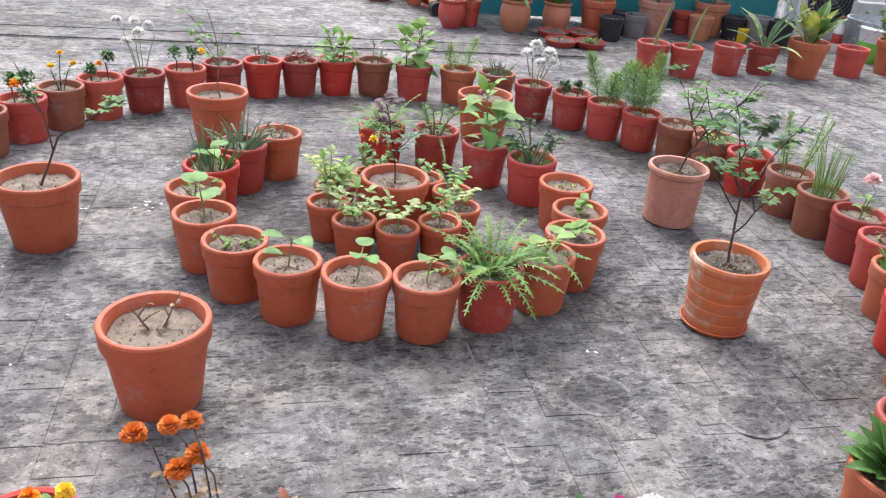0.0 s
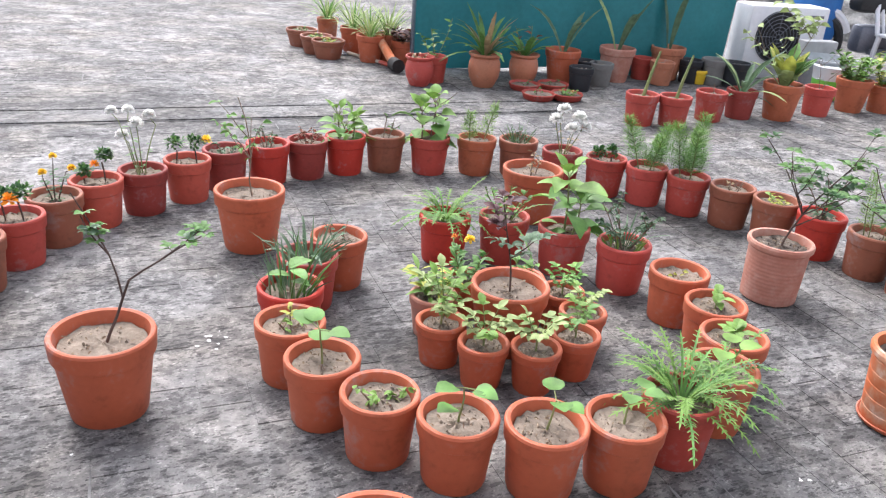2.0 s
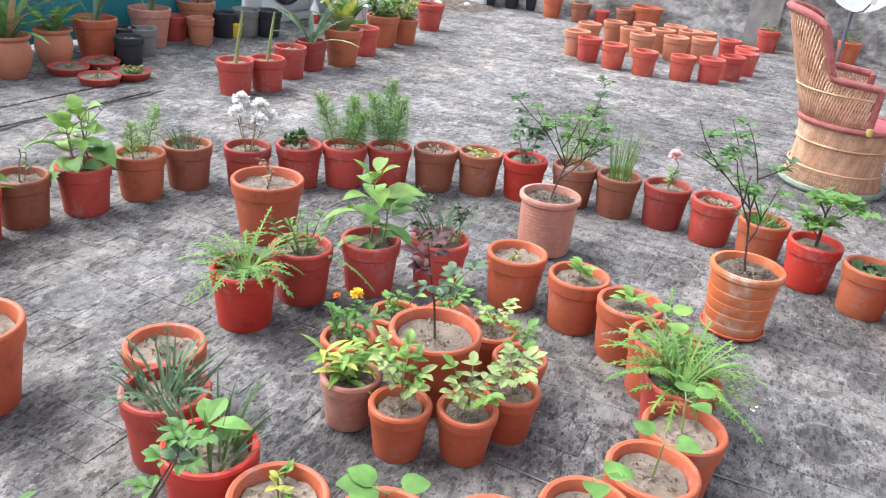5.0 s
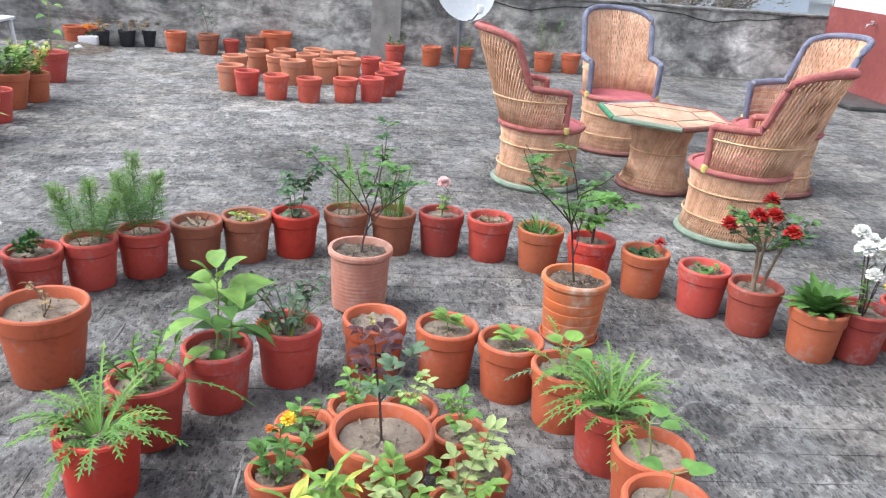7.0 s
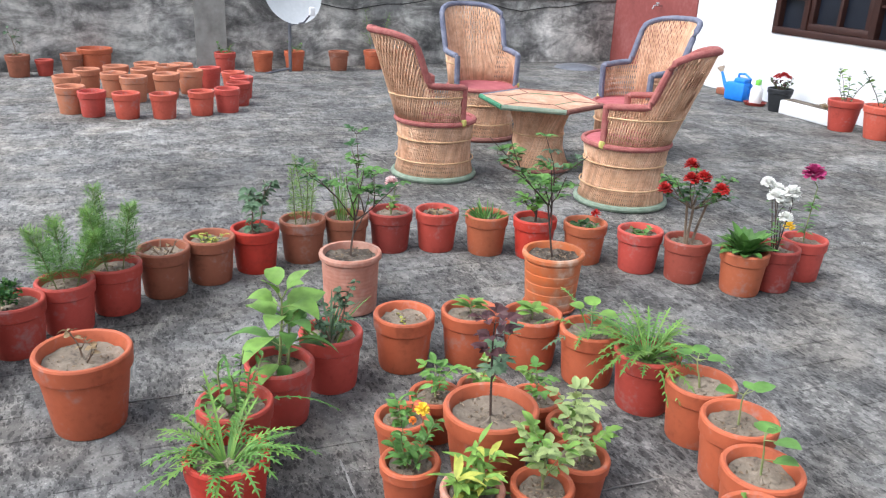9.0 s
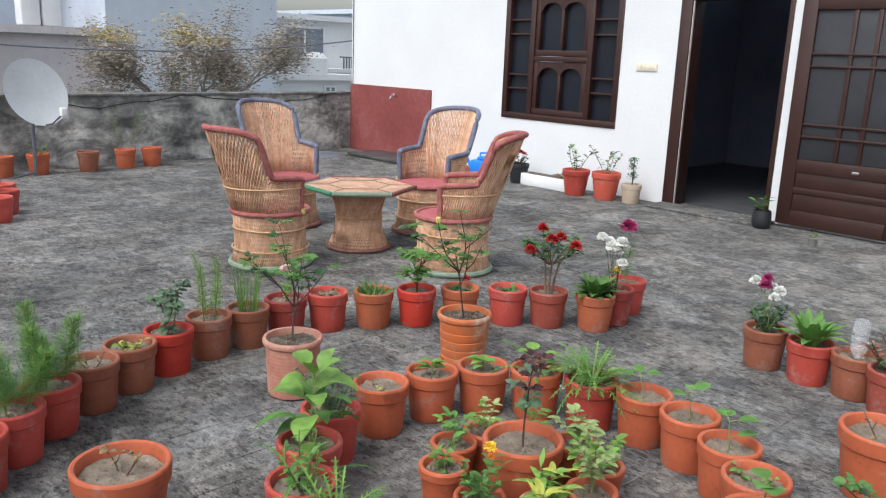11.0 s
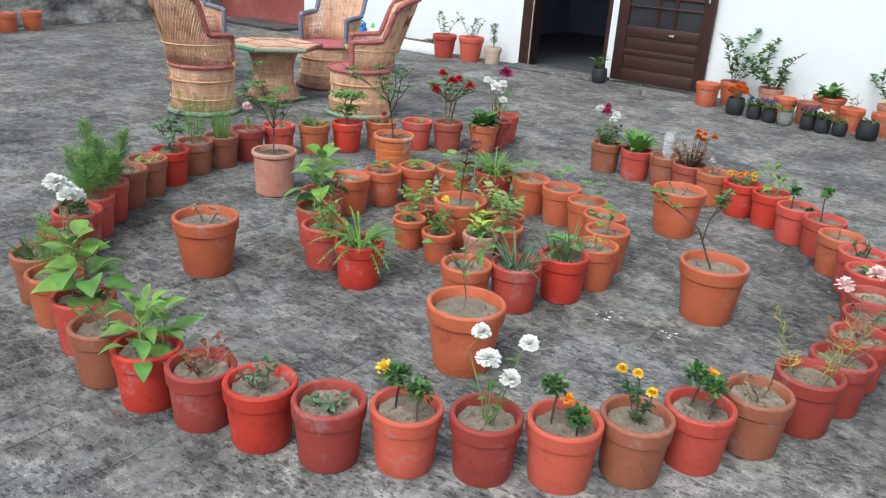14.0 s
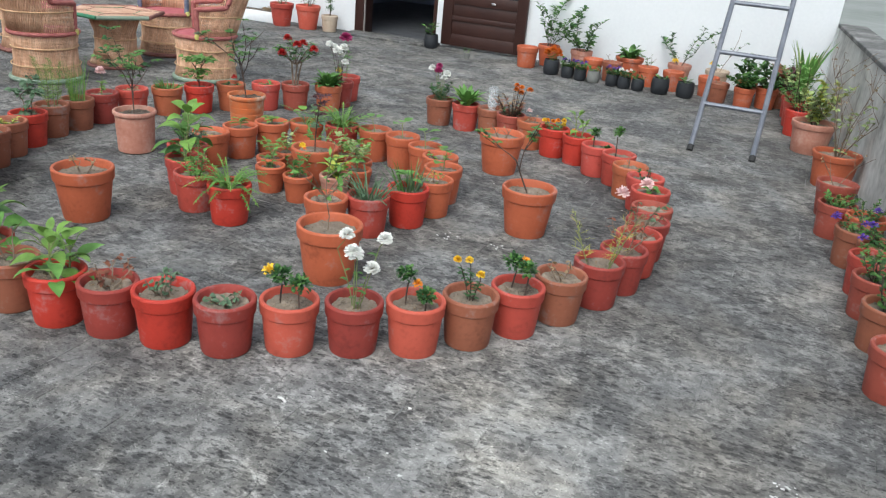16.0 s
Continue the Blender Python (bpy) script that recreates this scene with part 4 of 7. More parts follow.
# ---- the rings of pots ----
OUTER = [(-0.629, 5.298), (-0.863, 5.220), (-1.076, 5.114), (-1.284, 5.000), (-1.494, 4.866), (-1.653, 4.677), (-1.828, 4.493), (-1.993, 4.309),
         (-2.104, 4.090), (-2.181, 3.856), (-2.243, 3.607), (-2.278, 3.323), (-2.280, 3.085), (-2.232, 2.833), (-2.164, 2.597), (-2.072, 2.361),
         (-1.921, 2.078), (-1.772, 1.850), (-1.577, 1.684), (-1.389, 1.495), (-1.173, 1.415), (-0.928, 1.286), (-0.697, 1.257), (-0.465, 1.226),
         (-0.246, 1.201), (-0.028, 1.176), (0.198, 1.230), (0.450, 1.276), (1.496, 1.362), (1.354, 1.588), (1.298, 1.776), (1.460, 2.011),
         (1.591, 2.220), (1.712, 2.487), (1.777, 2.751), (1.829, 3.010), (1.880, 3.280), (1.859, 3.536), (1.773, 3.774), (1.691, 3.998),
         (1.545, 4.222), (1.401, 4.419), (1.238, 4.597), (1.053, 4.765), (0.858, 4.903), (0.653, 5.028), (0.415, 5.141), (0.181, 5.314),
         (-0.075, 5.313), (-0.362, 5.287)]
TRIM = "brown,bright red,dark red,bright red,dark red,salmon red,dark red,salmon red,brown,red,brown,dark red,dark red,red,dark red,brown red,red,pinkish red,orange brown,red," \
       "pinkish red,bright red,bright red,orange brown,brown red,brown,red,brown,pinkish red,dark red,orange brown,brown red,pinkish red,orange brown,bright red,orange brown,red,dark red,brown,brown," \
       "bright red,brown,brown,red,pinkish red,red,dark red,brown,orange brown,red"


def standard_rose(p):
    """A bare trunk of a few canes under a leafy crown with red blooms."""
    r = p.rnd
    p.stem_mat = TWIG
    for s in range(3):
        a = 2.1 * s + 0.4
        p.stem.tube(bent(r, (0.012 * math.cos(a), 0.012 * math.sin(a), -0.02), (0.1 * math.cos(a), 0.1 * math.sin(a), 1), 0.19, 4, 0.08), 0.0065, 0.005, 6)
    for s in range(15):
        a = 2.4 * s
        way = V3(math.cos(a), math.sin(a), r.uniform(0.3, 1.6))
        pts = bent(r, (0.012 * math.cos(a), 0.012 * math.sin(a), 0.15), way, r.uniform(0.11, 0.18), 4, 0.2)
        p.stem.tube(pts, 0.0028, 0.0014, 4)
        for i in range(13):
            q = pts[r.randint(1, 3)].lerp(pts[4], r.random())
            p.fol(r.choice(("mid", "mid", "grey", "dark"))).leaf(q, spray(r, 1.0, 0.3), r.uniform(0.022, 0.042), 0.022, 0.5, 0.25, LEAFS["oval"], r.uniform(-0.6, 0.6))
        if s in (1, 4, 6, 9, 13):
            p.bloom(pts[-1] + V3(0, 0, 0.01), 0.027, "red", 34)


OUT_PLANTS = {
    0: (lambda p: twiggy(p, 0.13, 2, 0.04, 6, "mid"), "a thin twig"),
    1: (lambda p: (tall_broad(p, 0.1, 5, 0.11, "light", "light", 0.5, (0.03, 0.0)), tall_broad(p, 0.11, 5, 0.11, "fresh", "light", 0.5, (-0.03, 0.02)), tall_broad(p, 0.08, 4, 0.1, "fresh", "light", 0.5, (0.0, -0.04))), "broad light green leaves"),
    2: (lambda p: twiggy(p, 0.1, 4, 0.06, 12, "rust"), "dry withered twigs"),
    3: (lambda p: twiggy(p, 0.1, 4, 0.05, 16, "grey", 0.02), "a small twiggy plant"),
    4: (lambda p: twiggy(p, 0.06, 3, 0.06, 7, "grey", 0.03), "a small wilted weed"),
    5: (lambda p: topiary(p, ((-0.045, 0.0, 0.075), (0.035, 0.01, 0.08)), 0.036, "dark", ("yellow", 0.075, 0.02, 0.1, 0.022)), "two round-headed seedlings and a yellow flower"),
    6: (lambda p: flowering(p, "white", ((0.04, 0.009, 0.245), (-0.095, -0.029, 0.263), (-0.062, 0.084, 0.24), (-0.07, -0.002, 0.158), (-0.02, 0.03, 0.2)), "mid", 22, 0.03, 0.026), "tall white chrysanthemums"),
    7: (lambda p: topiary(p, ((-0.04, 0.0, 0.04), (0.03, 0.02, 0.1)), 0.028, "dark", ("orange", 0.0, 0.0, 0.08, 0.016)), "small round-headed seedlings"),
    8: (lambda p: flowering(p, "yellow", ((-0.03, 0.0, 0.1), (0.0, 0.03, 0.15), (0.07, 0.0, 0.12)), "dark", 60, 0.022, 0.014, True), "a small shrub with yellow blooms"),
    9: (lambda p: topiary(p, ((-0.03, 0.0, 0.08), (0.03, 0.0, 0.09)), 0.034, "dark", ("orange", 0.01, -0.04, 0.09, 0.026)), "round-headed seedlings and an orange flower"),
    10: (lambda p: twiggy(p, 0.1, 3, 0.06, 4, "dry"), "a few dry twigs"),
    11: (lambda p: feathery(p, 0.26, 3, 0.12, "yellowish", "dry", 8, 5, 0.05), "a thin wilting weed"),
    12: (lambda p: (twiggy(p, 0.16, 3, 0.06, 14, "rust"), p.bloom((0.05, 0.0, 0.24), 0.028, "pink", 24)), "dry stems and a pale pink rose"),
    13: (lambda p: (twiggy(p, 0.16, 2, 0.04, 12, "grey", 0.03), p.bloom((0.0, 0.02, 0.24), 0.028, "pink", 24)), "a pale rose on a thin stem"),
    14: (lambda p: twiggy(p, 0.08, 2, 0.04, 3, "dry"), "a dry twig"),
    16: (lambda p: sprout(p, 0.03, 14, 0.06, "fresh"), "low green leaves"),
    17: (lambda p: bush(p, 0.1, 0.06, 3, 0.03, 0.5, 26, "dark", None, "oval", True), "a small dark shrub"),
    18: (lambda p: twiggy(p, 0.1, 1, 0.02, 2, "dry"), "a single dry stick"),
    19: (lambda p: topiary(p, ((0.02, 0.0, 0.13),), 0.03, "mid"), "a slim stem with a leafy head"),
    20: (lambda p: topiary(p, ((-0.06, 0.0, 0.0), (0.03, 0.0, 0.08)), 0.026, "dark"), "small dark seedlings"),
    21: (lambda p: (tall_broad(p, 0.12, 4, 0.11, "light", "light", 0.42, (0.02, 0.0)), tall_broad(p, 0.09, 3, 0.1, "light", "light", 0.42, (-0.03, 0.02)), p.bloom((0.05, -0.03, 0.03), 0.02, "orange", 20)), "broad light green leaves"),
    22: (lambda p: flowering(p, ["yellow", "orange"], ((-0.06, 0.0, 0.05), (0.0, 0.03, 0.06), (0.06, 0.0, 0.05), (0.02, -0.06, 0.05), (-0.03, -0.05, 0.06), (0.05, 0.05, 0.06)), "mid", 60, 0.035, 0.016), "yellow and orange marigolds"),
    23: (lambda p: (twiggy(p, 0.1, 2, 0.05, 4, "dry"), p.bloom((0.03, 0.0, 0.08), 0.018, "pink", 18)), "a dry twig with a faded bloom"),
    24: (lambda p: (bush(p, 0.17, 0.12, 9, 0.036, 0.42, 200, "rust", "dry", "oval", True), bush(p, 0.12, 0.1, 6, 0.03, 0.5, 60, "grey", "dark", "oval", True), flowering(p, "rust", ((-0.172, 0.083, 0.216), (-0.122, 0.103, 0.224), (-0.088, 0.11, 0.233), (-0.068, 0.076, 0.198), (-0.093, 0.055, 0.181)), "dry", 60, 0.024, 0.017, True)), "withered leaves and rust-orange marigolds"),
    26: (lambda p: rosette(p, 30, 0.16, "fresh", 0.25, (0.9, 3.4), "strap", "light"), "a clump of bright green leaves"),
    27: (lambda p: (bush(p, 0.2, 0.11, 7, 0.05, 0.55, 110, "dark", "grey"), flowering(p, ["white", "magenta", "white"], ((0.04, 0.0, 0.24), (0.08, -0.04, 0.23), (-0.03, -0.03, 0.22), (0.05, -0.07, 0.22), (0.1, 0.01, 0.25), (-0.05, 0.03, 0.2), (0.06, -0.03, 0.27)), "dark", 10, 0.03, 0.029)), "white and magenta chrysanthemums"),
    28: (lambda p: (flowering(p, "magenta", ((0.03, 0.0, 0.25),), "mid", 26, 0.035, 0.042), p.bloom((0.02, 0.06, 0.06), 0.022, "yellow", 18)), "a tall magenta chrysanthemum"),
    29: (lambda p: flowering(p, "white", ((0.0, 0.0, 0.19), (0.04, 0.02, 0.23), (-0.06, 0.02, 0.15), (0.03, -0.04, 0.2), (0.06, 0.05, 0.25), (-0.02, 0.05, 0.22), (0.0, -0.02, 0.23)), "mid", 30, 0.035, 0.027, True), "a cluster of white chrysanthemums"),
    30: (lambda p: rosette(p, 46, 0.135, "mid", 0.3, (0.5, 2.8), "strap", "fresh"), "a dense clump of broad green leaves"),
    31: (lambda p: standard_rose(p), "a rose bush with dark red blooms"),
    32: (lambda p: bush(p, 0.06, 0.06, 4, 0.035, 0.5, 30, "mid"), "a small green plant"),
    33: (lambda p: (bush(p, 0.05, 0.08, 6, 0.04, 0.5, 50, "dark", "mid"), p.bloom((0.03, -0.05, 0.05), 0.022, "red", 20)), "low dark leaves and a red flower"),
    34: (lambda p: (rosebush(p, 0.22, (0.1, -0.1), 4, 110, "fresh", 0.045), sprout(p, 0.1, 8, 0.08, "light")), "a young rose with fresh leaves"),
    35: (lambda p: grassy(p, 0.09, 60, 0.07, "mid", 0.009, "fresh"), "short grassy leaves"),
    36: (lambda p: twiggy(p, 0.05, 4, 0.06, 8, "dry"), "dry stubs"),
    37: (lambda p: (sprout(p, 0.08, 10, 0.045, "light"), flowering(p, "pink", ((0.0, 0.0, 0.14),), "light", 6, 0.03, 0.026)), "one small pink flower"),
    38: (lambda p: (grassy(p, 0.3, 60, 0.04, "fresh", 0.0034, "light"), feathery(p, 0.26, 4, 0.04, "light", "light", 12, 3, 0.03)), "tall thin upright stems"),
    39: (lambda p: feathery(p, 0.3, 4, 0.05, "light", "light", 22, 10, 0.04), "slender feathery light green stems"),
    40: (lambda p: (twiggy(p, 0.2, 3, 0.03, 36, "grey", 0.04), sprout(p, 0.03, 6, 0.05, "grey")), "a sparse greyish plant"),
    41: (lambda p: bush(p, 0.07, 0.06, 4, 0.03, 0.6, 30, "yellowish", "light"), "small yellowish leaves"),
    42: (lambda p: twiggy(p, 0.07, 4, 0.07, 2, "dry"), "dry twigs"),
    43: (lambda p: feathery(p, 0.31, 3, 0.06, "fresh", "light", 34, 17, 0.085), "tall feathery green shoots"),
    44: (lambda p: feathery(p, 0.25, 3, 0.09, "fresh", "light", 30, 16, 0.08), "feathery green shoots"),
    45: (lambda p: topiary(p, ((-0.04, 0.0, 0.03), (0.03, 0.02, 0.035)), 0.035, "dark"), "two low dark seedlings"),
    46: (lambda p: flowering(p, "white", ((-0.01, 0.03, 0.2), (0.06, 0.0, 0.17), (0.02, -0.05, 0.13), (0.08, -0.04, 0.14), (-0.05, 0.0, 0.16)), "dry", 16, 0.03, 0.032), "tall white chrysanthemums"),
    47: (lambda p: (grassy(p, 0.11, 40, 0.05, "grey", 0.005, "mid"), twiggy(p, 0.1, 3, 0.04, 4, "grey")), "thin grassy leaves"),
    48: (lambda p: (feathery(p, 0.2, 2, 0.03, "light", "light", 20, 12, 0.06)), "a slim stem with a light green head"),
    49: (lambda p: (tall_broad(p, 0.19, 5, 0.14, "fresh", "light", 0.75, (0.03, 0.02)), tall_broad(p, 0.15, 5, 0.14, "fresh", "light", 0.75, (-0.04, -0.02)), twiggy(p, 0.24, 1, 0.02, 6, "light", 0.03)), "broad heart-shaped green leaves"),
}
GROW = {1: 1.25, 6: 1.1, 43: 1.1, 44: 1.15, 31: 1.2, 39: 1.15, 38: 1.0, 49: 1.15, 34: 1.35, 48: 1.25, 28: 1.3, 11: 1.3, 29: 1.2, 27: 0.95, 35: 1.2, 40: 1.2, 46: 1.15}
for i, ((x, y), colour) in enumerate(zip(OUTER, TRIM.split(","))):
    fill, words = OUT_PLANTS.get(i, (None, "bare soil"))
    potted("ring", colour, x, y, fill, words, "pots of the outer ring", 100 + i, where="in a ring of pots", grow=GROW.get(i, 1.15))

INNER = [(-0.850, 3.756), (-0.966, 3.554), (-1.008, 3.275), (-0.987, 3.030), (-0.869, 2.801), (-0.693, 2.621), (-0.473, 2.515), (-0.226, 2.476),
         (0.012, 2.506), (0.226, 2.625), (0.420, 2.787), (0.549, 2.993), (0.584, 3.238), (0.539, 3.506), (0.389, 3.784), (0.157, 3.946),
         (-0.101, 4.056), (-0.380, 4.033)]
IN_TRIM = "terracotta,red,bright red,terracotta,terracotta,terracotta,terracotta,terracotta,terracotta,red,terracotta,terracotta,terracotta,terracotta,pinkish red,pinkish red,red,bright red".split(",")
IN_PLANTS = [
    (lambda p: twiggy(p, 0.08, 2, 0.05, 8, "grey", 0.02), "a thin weed"),
    (lambda p: (grassy(p, 0.13, 50, 0.07, "grey", 0.006), lacy(p, 0.1, 0.08, 10, "grey", "grey", 0.01)), "narrow greyish leaves"),
    (lambda p: (grassy(p, 0.14, 46, 0.06, "grey", 0.006, "mid"), sprout(p, 0.07, 5, 0.07, "fresh")), "narrow grey-green leaves"),
    (lambda p: (sprout(p, 0.07, 7, 0.03, "yellowish"), twiggy(p, 0.08, 2, 0.08, 8, "light", 0.025)), "tiny seedlings"),
    (lambda p: seedling(p, 0.12, 4, 0.062, "fresh"), "a round-leaved seedling"),
    (lambda p: (twiggy(p, 0.07, 2, 0.1, 14, "light", 0.025)), "two tiny seedlings"),
    (lambda p: seedling(p, 0.11, 4, 0.058, "fresh"), "a round-leaved seedling"),
    (lambda p: seedling(p, 0.1, 3, 0.052, "fresh"), "a round-leaved seedling"),
    (lambda p: seedling(p, 0.1, 3, 0.052, "fresh"), "a round-leaved seedling"),
    (lambda p: (lacy(p, 0.14, 0.105, 34, "fresh", "light", 0.028), lacy(p, 0.19, 0.05, 16, "fresh", "light", 0.024)), "a lush plant with deeply cut leaves"),
    (lambda p: (seedling(p, 0.09, 4, 0.06, "light"), lacy(p, 0.08, 0.15, 10, "grey", "fresh", 0.024)), "a seedling and trailing cut leaves"),
    (lambda p: sprout(p, 0.045, 8, 0.065, "light"), "a small leafy seedling"),
    (lambda p: sprout(p, 0.06, 9, 0.06, "light"), "a small leafy seedling"),
    (lambda p: twiggy(p, 0.03, 2, 0.03, 5, "yellowish", 0.02), "almost bare soil"),
    (lambda p: (rosette(p, 14, 0.16, "grey", 0.04, (0.8, 3.0), "strap", "mid"), twiggy(p, 0.15, 5, 0.08, 40, "grey", 0.022), grassy(p, 0.08, 20, 0.05, "light", 0.006)), "thin arching leaves"),
    (lambda p: (tall_broad(p, 0.25, 7, 0.17, "fresh", "light", 0.64), tall_broad(p, 0.14, 4, 0.13, "mid", "fresh", 0.6, (0.03, -0.02))), "a tall broad-leaved plant"),
    (lambda p: (bush(p, 0.13, 0.07, 6, 0.03, 0.35, 90, "fresh", "mid"), lacy(p, 0.03, 0.2, 3, "mid", "fresh", 0.014)), "small-leaved upright stems"),
    (lambda p: lacy(p, 0.12, 0.13, 34, "fresh", "light", 0.024), "arching deeply cut leaves"),
]
for i, ((x, y), colour, (fill, words)) in enumerate(zip(INNER, IN_TRIM, IN_PLANTS)):
    potted("ring", colour, x, y, fill, words, "pots of the inner ring", 300 + i, where="in the inner ring", grow={9: 1.12, 17: 1.15, 15: 1.05, 14: 1.3, 16: 1.35, 1: 1.3, 2: 1.35}.get(i, 1.1))

C0 = (-0.206, 3.264)
SMALL_PLANTS = [
    (lambda p: compound(p, 0.13, 0.07, 7, 0.036, "variegated", "light"), "pale young leaves"),
    (lambda p: compound(p, 0.12, 0.07, 6, 0.04, "fresh", "light"), "light green leaves"),
    (lambda p: bush(p, 0.14, 0.05, 3, 0.05, 0.5, 26, "fresh"), "a young leafy shrub"),
    (lambda p: (bush(p, 0.2, 0.09, 5, 0.05, 0.4, 80, "mid", "fresh"), p.bloom((0.0, -0.03, 0.2), 0.021, "yellow", 26), p.bloom((-0.06, 0.0, 0.2), 0.012, "rust", 18)), "a yellow marigold"),
    (lambda p: bush(p, 0.19, 0.1, 4, 0.09, 0.26, 60, "light", "yellowish", "lance"), "long pale green leaves"),
    (lambda p: compound(p, 0.19, 0.1, 10, 0.045, "light", "variegated"), "light green leaflets"),
    (lambda p: compound(p, 0.13, 0.09, 8, 0.045, "variegated", "light"), "pale variegated leaves"),
    (lambda p: compound(p, 0.12, 0.08, 7, 0.045, "variegated", "light"), "pale variegated leaves"),
    (lambda p: compound(p, 0.13, 0.07, 7, 0.0365, "fresh", "light"), "light green leaves"),
]
for i, (fill, words) in enumerate(SMALL_PLANTS):
    a = radians((-3, 32, 69, 118, 163, -156, -116, -79, -41)[i])
    r = 0.285
    potted("small", "pale terracotta" if i == 4 else "terracotta", C0[0] + r * math.cos(a), C0[1] + r * math.sin(a), fill, words, "small pots round the middle pot", 400 + i, where="round the middle pot", grow=0.9)


def middle_rose(p):
    """One slim upright cane, dark red at the top, with a side shoot."""
    r = p.rnd
    p.stem_mat = DARK_TWIG
    cane = bent(r, (0, 0, -0.02), (0.05, 0.0, 1), 0.3, 7, 0.07)
    shoot = bent(r, cane[3], (0.5, -0.5, 0.9), 0.1, 3, 0.15)
    p.stem.tube(cane, 0.0036, 0.0018, 6)
    p.stem.tube(shoot, 0.0024, 0.0014, 5)
    for q, tone in [(cane[i], "grey" if i < 5 else "purple") for i in (3, 4, 4, 5, 5, 6, 6, 7, 7, 7)] + [(shoot[2], "grey"), (shoot[3], "grey")]:
        d = spray(r, 1.0, 0.5)
        p.stem.tube([q, q + d * 0.03], 0.001, 0.001, 3)
        for j in range(5):
            e = Matrix.Rotation((j - 2) * 0.8, 3, "Z") @ d
            p.fol(tone).leaf(q + d * 0.02 * (1 + 0.5 * (2 - abs(j - 2))), e, 0.034 * r.uniform(0.8, 1.2), 0.022, 0.5, 0.25, LEAFS["oval"], r.uniform(-0.5, 0.5))


potted("centre", "terracotta", *C0, middle_rose, "a slim rose with dark reddish leaves", "", 420, where="in the middle of the rings")

potted("big", "terracotta", -0.714, 1.976, lambda p: twiggy(p, 0.11, 2, 0.05, 3, "dry"), "two short bare twigs", "large pots between the rings", 431, where="between the rings")
potted("big", "terracotta", -1.528, 2.827, lambda p: rosebush(p, 0.42, (0.62, 0.45), 2, 90, "mid", 0.026, "grey"), "a leaning rose", "large pots between the rings", 432, where="between the rings")
potted("big", "terracotta", -1.263, 4.109, lambda p: twiggy(p, 0.42, 1, 0.02, 34, "fresh", 0.034, False, 5), "a tall bare twig", "large pots between the rings", 433, where="between the rings")
potted("big", "terracotta", 0.126, 4.583, lambda p: twiggy(p, 0.1, 2, 0.03, 10, "dry"), "a dry stub and litter", "large pots between the rings", 434, where="between the rings")
potted("ringed", "pale terracotta", 1.071, 3.732, lambda p: rosebush(p, 0.46, (0.15, -0.25), 5, 200, "mid", 0.034, "dark"), "a sparse branching rose", "large pots between the rings", 435, soil=DARK_SOIL, where="between the rings")
orange = potted("banded", "orange", 1.093, 2.798, lambda p: rosebush(p, 0.5, (-0.1, 0.3), 5, 160, "mid", 0.036, "grey"), "a branching rose and a saucer", "large pots between the rings", 436, soil=DARK_SOIL, where="between the rings")
part("saucer", Geo().lathe([(0, 0.001), (0.1, 0.001), (0.11, 0.004), (0.116, 0.016), (0.112, 0.018), (0.106, 0.01), (0.09, 0.006)], 36), POT["terracotta"], orange, "clay saucer")


# ---- the sitting place: cane chairs and table ----
def cane_drum(rb, rw, rt, h, n=124, slant=0.36, r=0.0046):
    """A drum of crossed cane rods, narrower at the waist."""
    g = Geo()
    for sgn in (-1, 1):
        for i in range(n):
            a0 = 2 * math.pi * (i + (0.5 if sgn > 0 else 0)) / n
            pts = []
            for s in range(4):
                f = s / 3
                q = (rb * (1 - f) + rt * f) - (0.5 * (rb + rt) - rw) * 4 * f * (1 - f) + (0.004 if sgn > 0 else 0)
                a = a0 + sgn * slant * (f - 0.5)
                pts.append((q * math.cos(a), q * math.sin(a), f * h))
            g.tube(pts, r, r, 4)
    return g


def ring_rope(radius, z, r=0.018, n=40, start=0.0, stop=360.0):
    pts = [(radius * math.cos(radians(start + (stop - start) * i / n)), radius * math.sin(radians(start + (stop - start) * i / n)), z) for i in range(n + 1)]
    return Geo().tube(pts, r, r, 8)


SEAT_H, HALF = 0.385, 108.0


def shell_top(phi):
    """Height of the back and arms at an angle from the middle of the back."""
    a = abs(phi)
    if a < 40:
        return 0.96 - 0.05 * (a / 40) ** 3
    if a < 58:
        f = (a - 40) / 18
        return 0.91 - 0.27 * (f * f * (3 - 2 * f))
    return 0.64 - 0.02 * (a - 58) / 50


def shell_point(phi, z, out=0.0):
    a = abs(phi)
    lean = 0.34 * max(0.0, 1 - a / 85) ** 0.8 + 0.03
    q = 0.255 + out + lean * max(0.0, z - SEAT_H)
    p = radians(phi)
    return V3(q * math.sin(p), -q * math.cos(p), z)


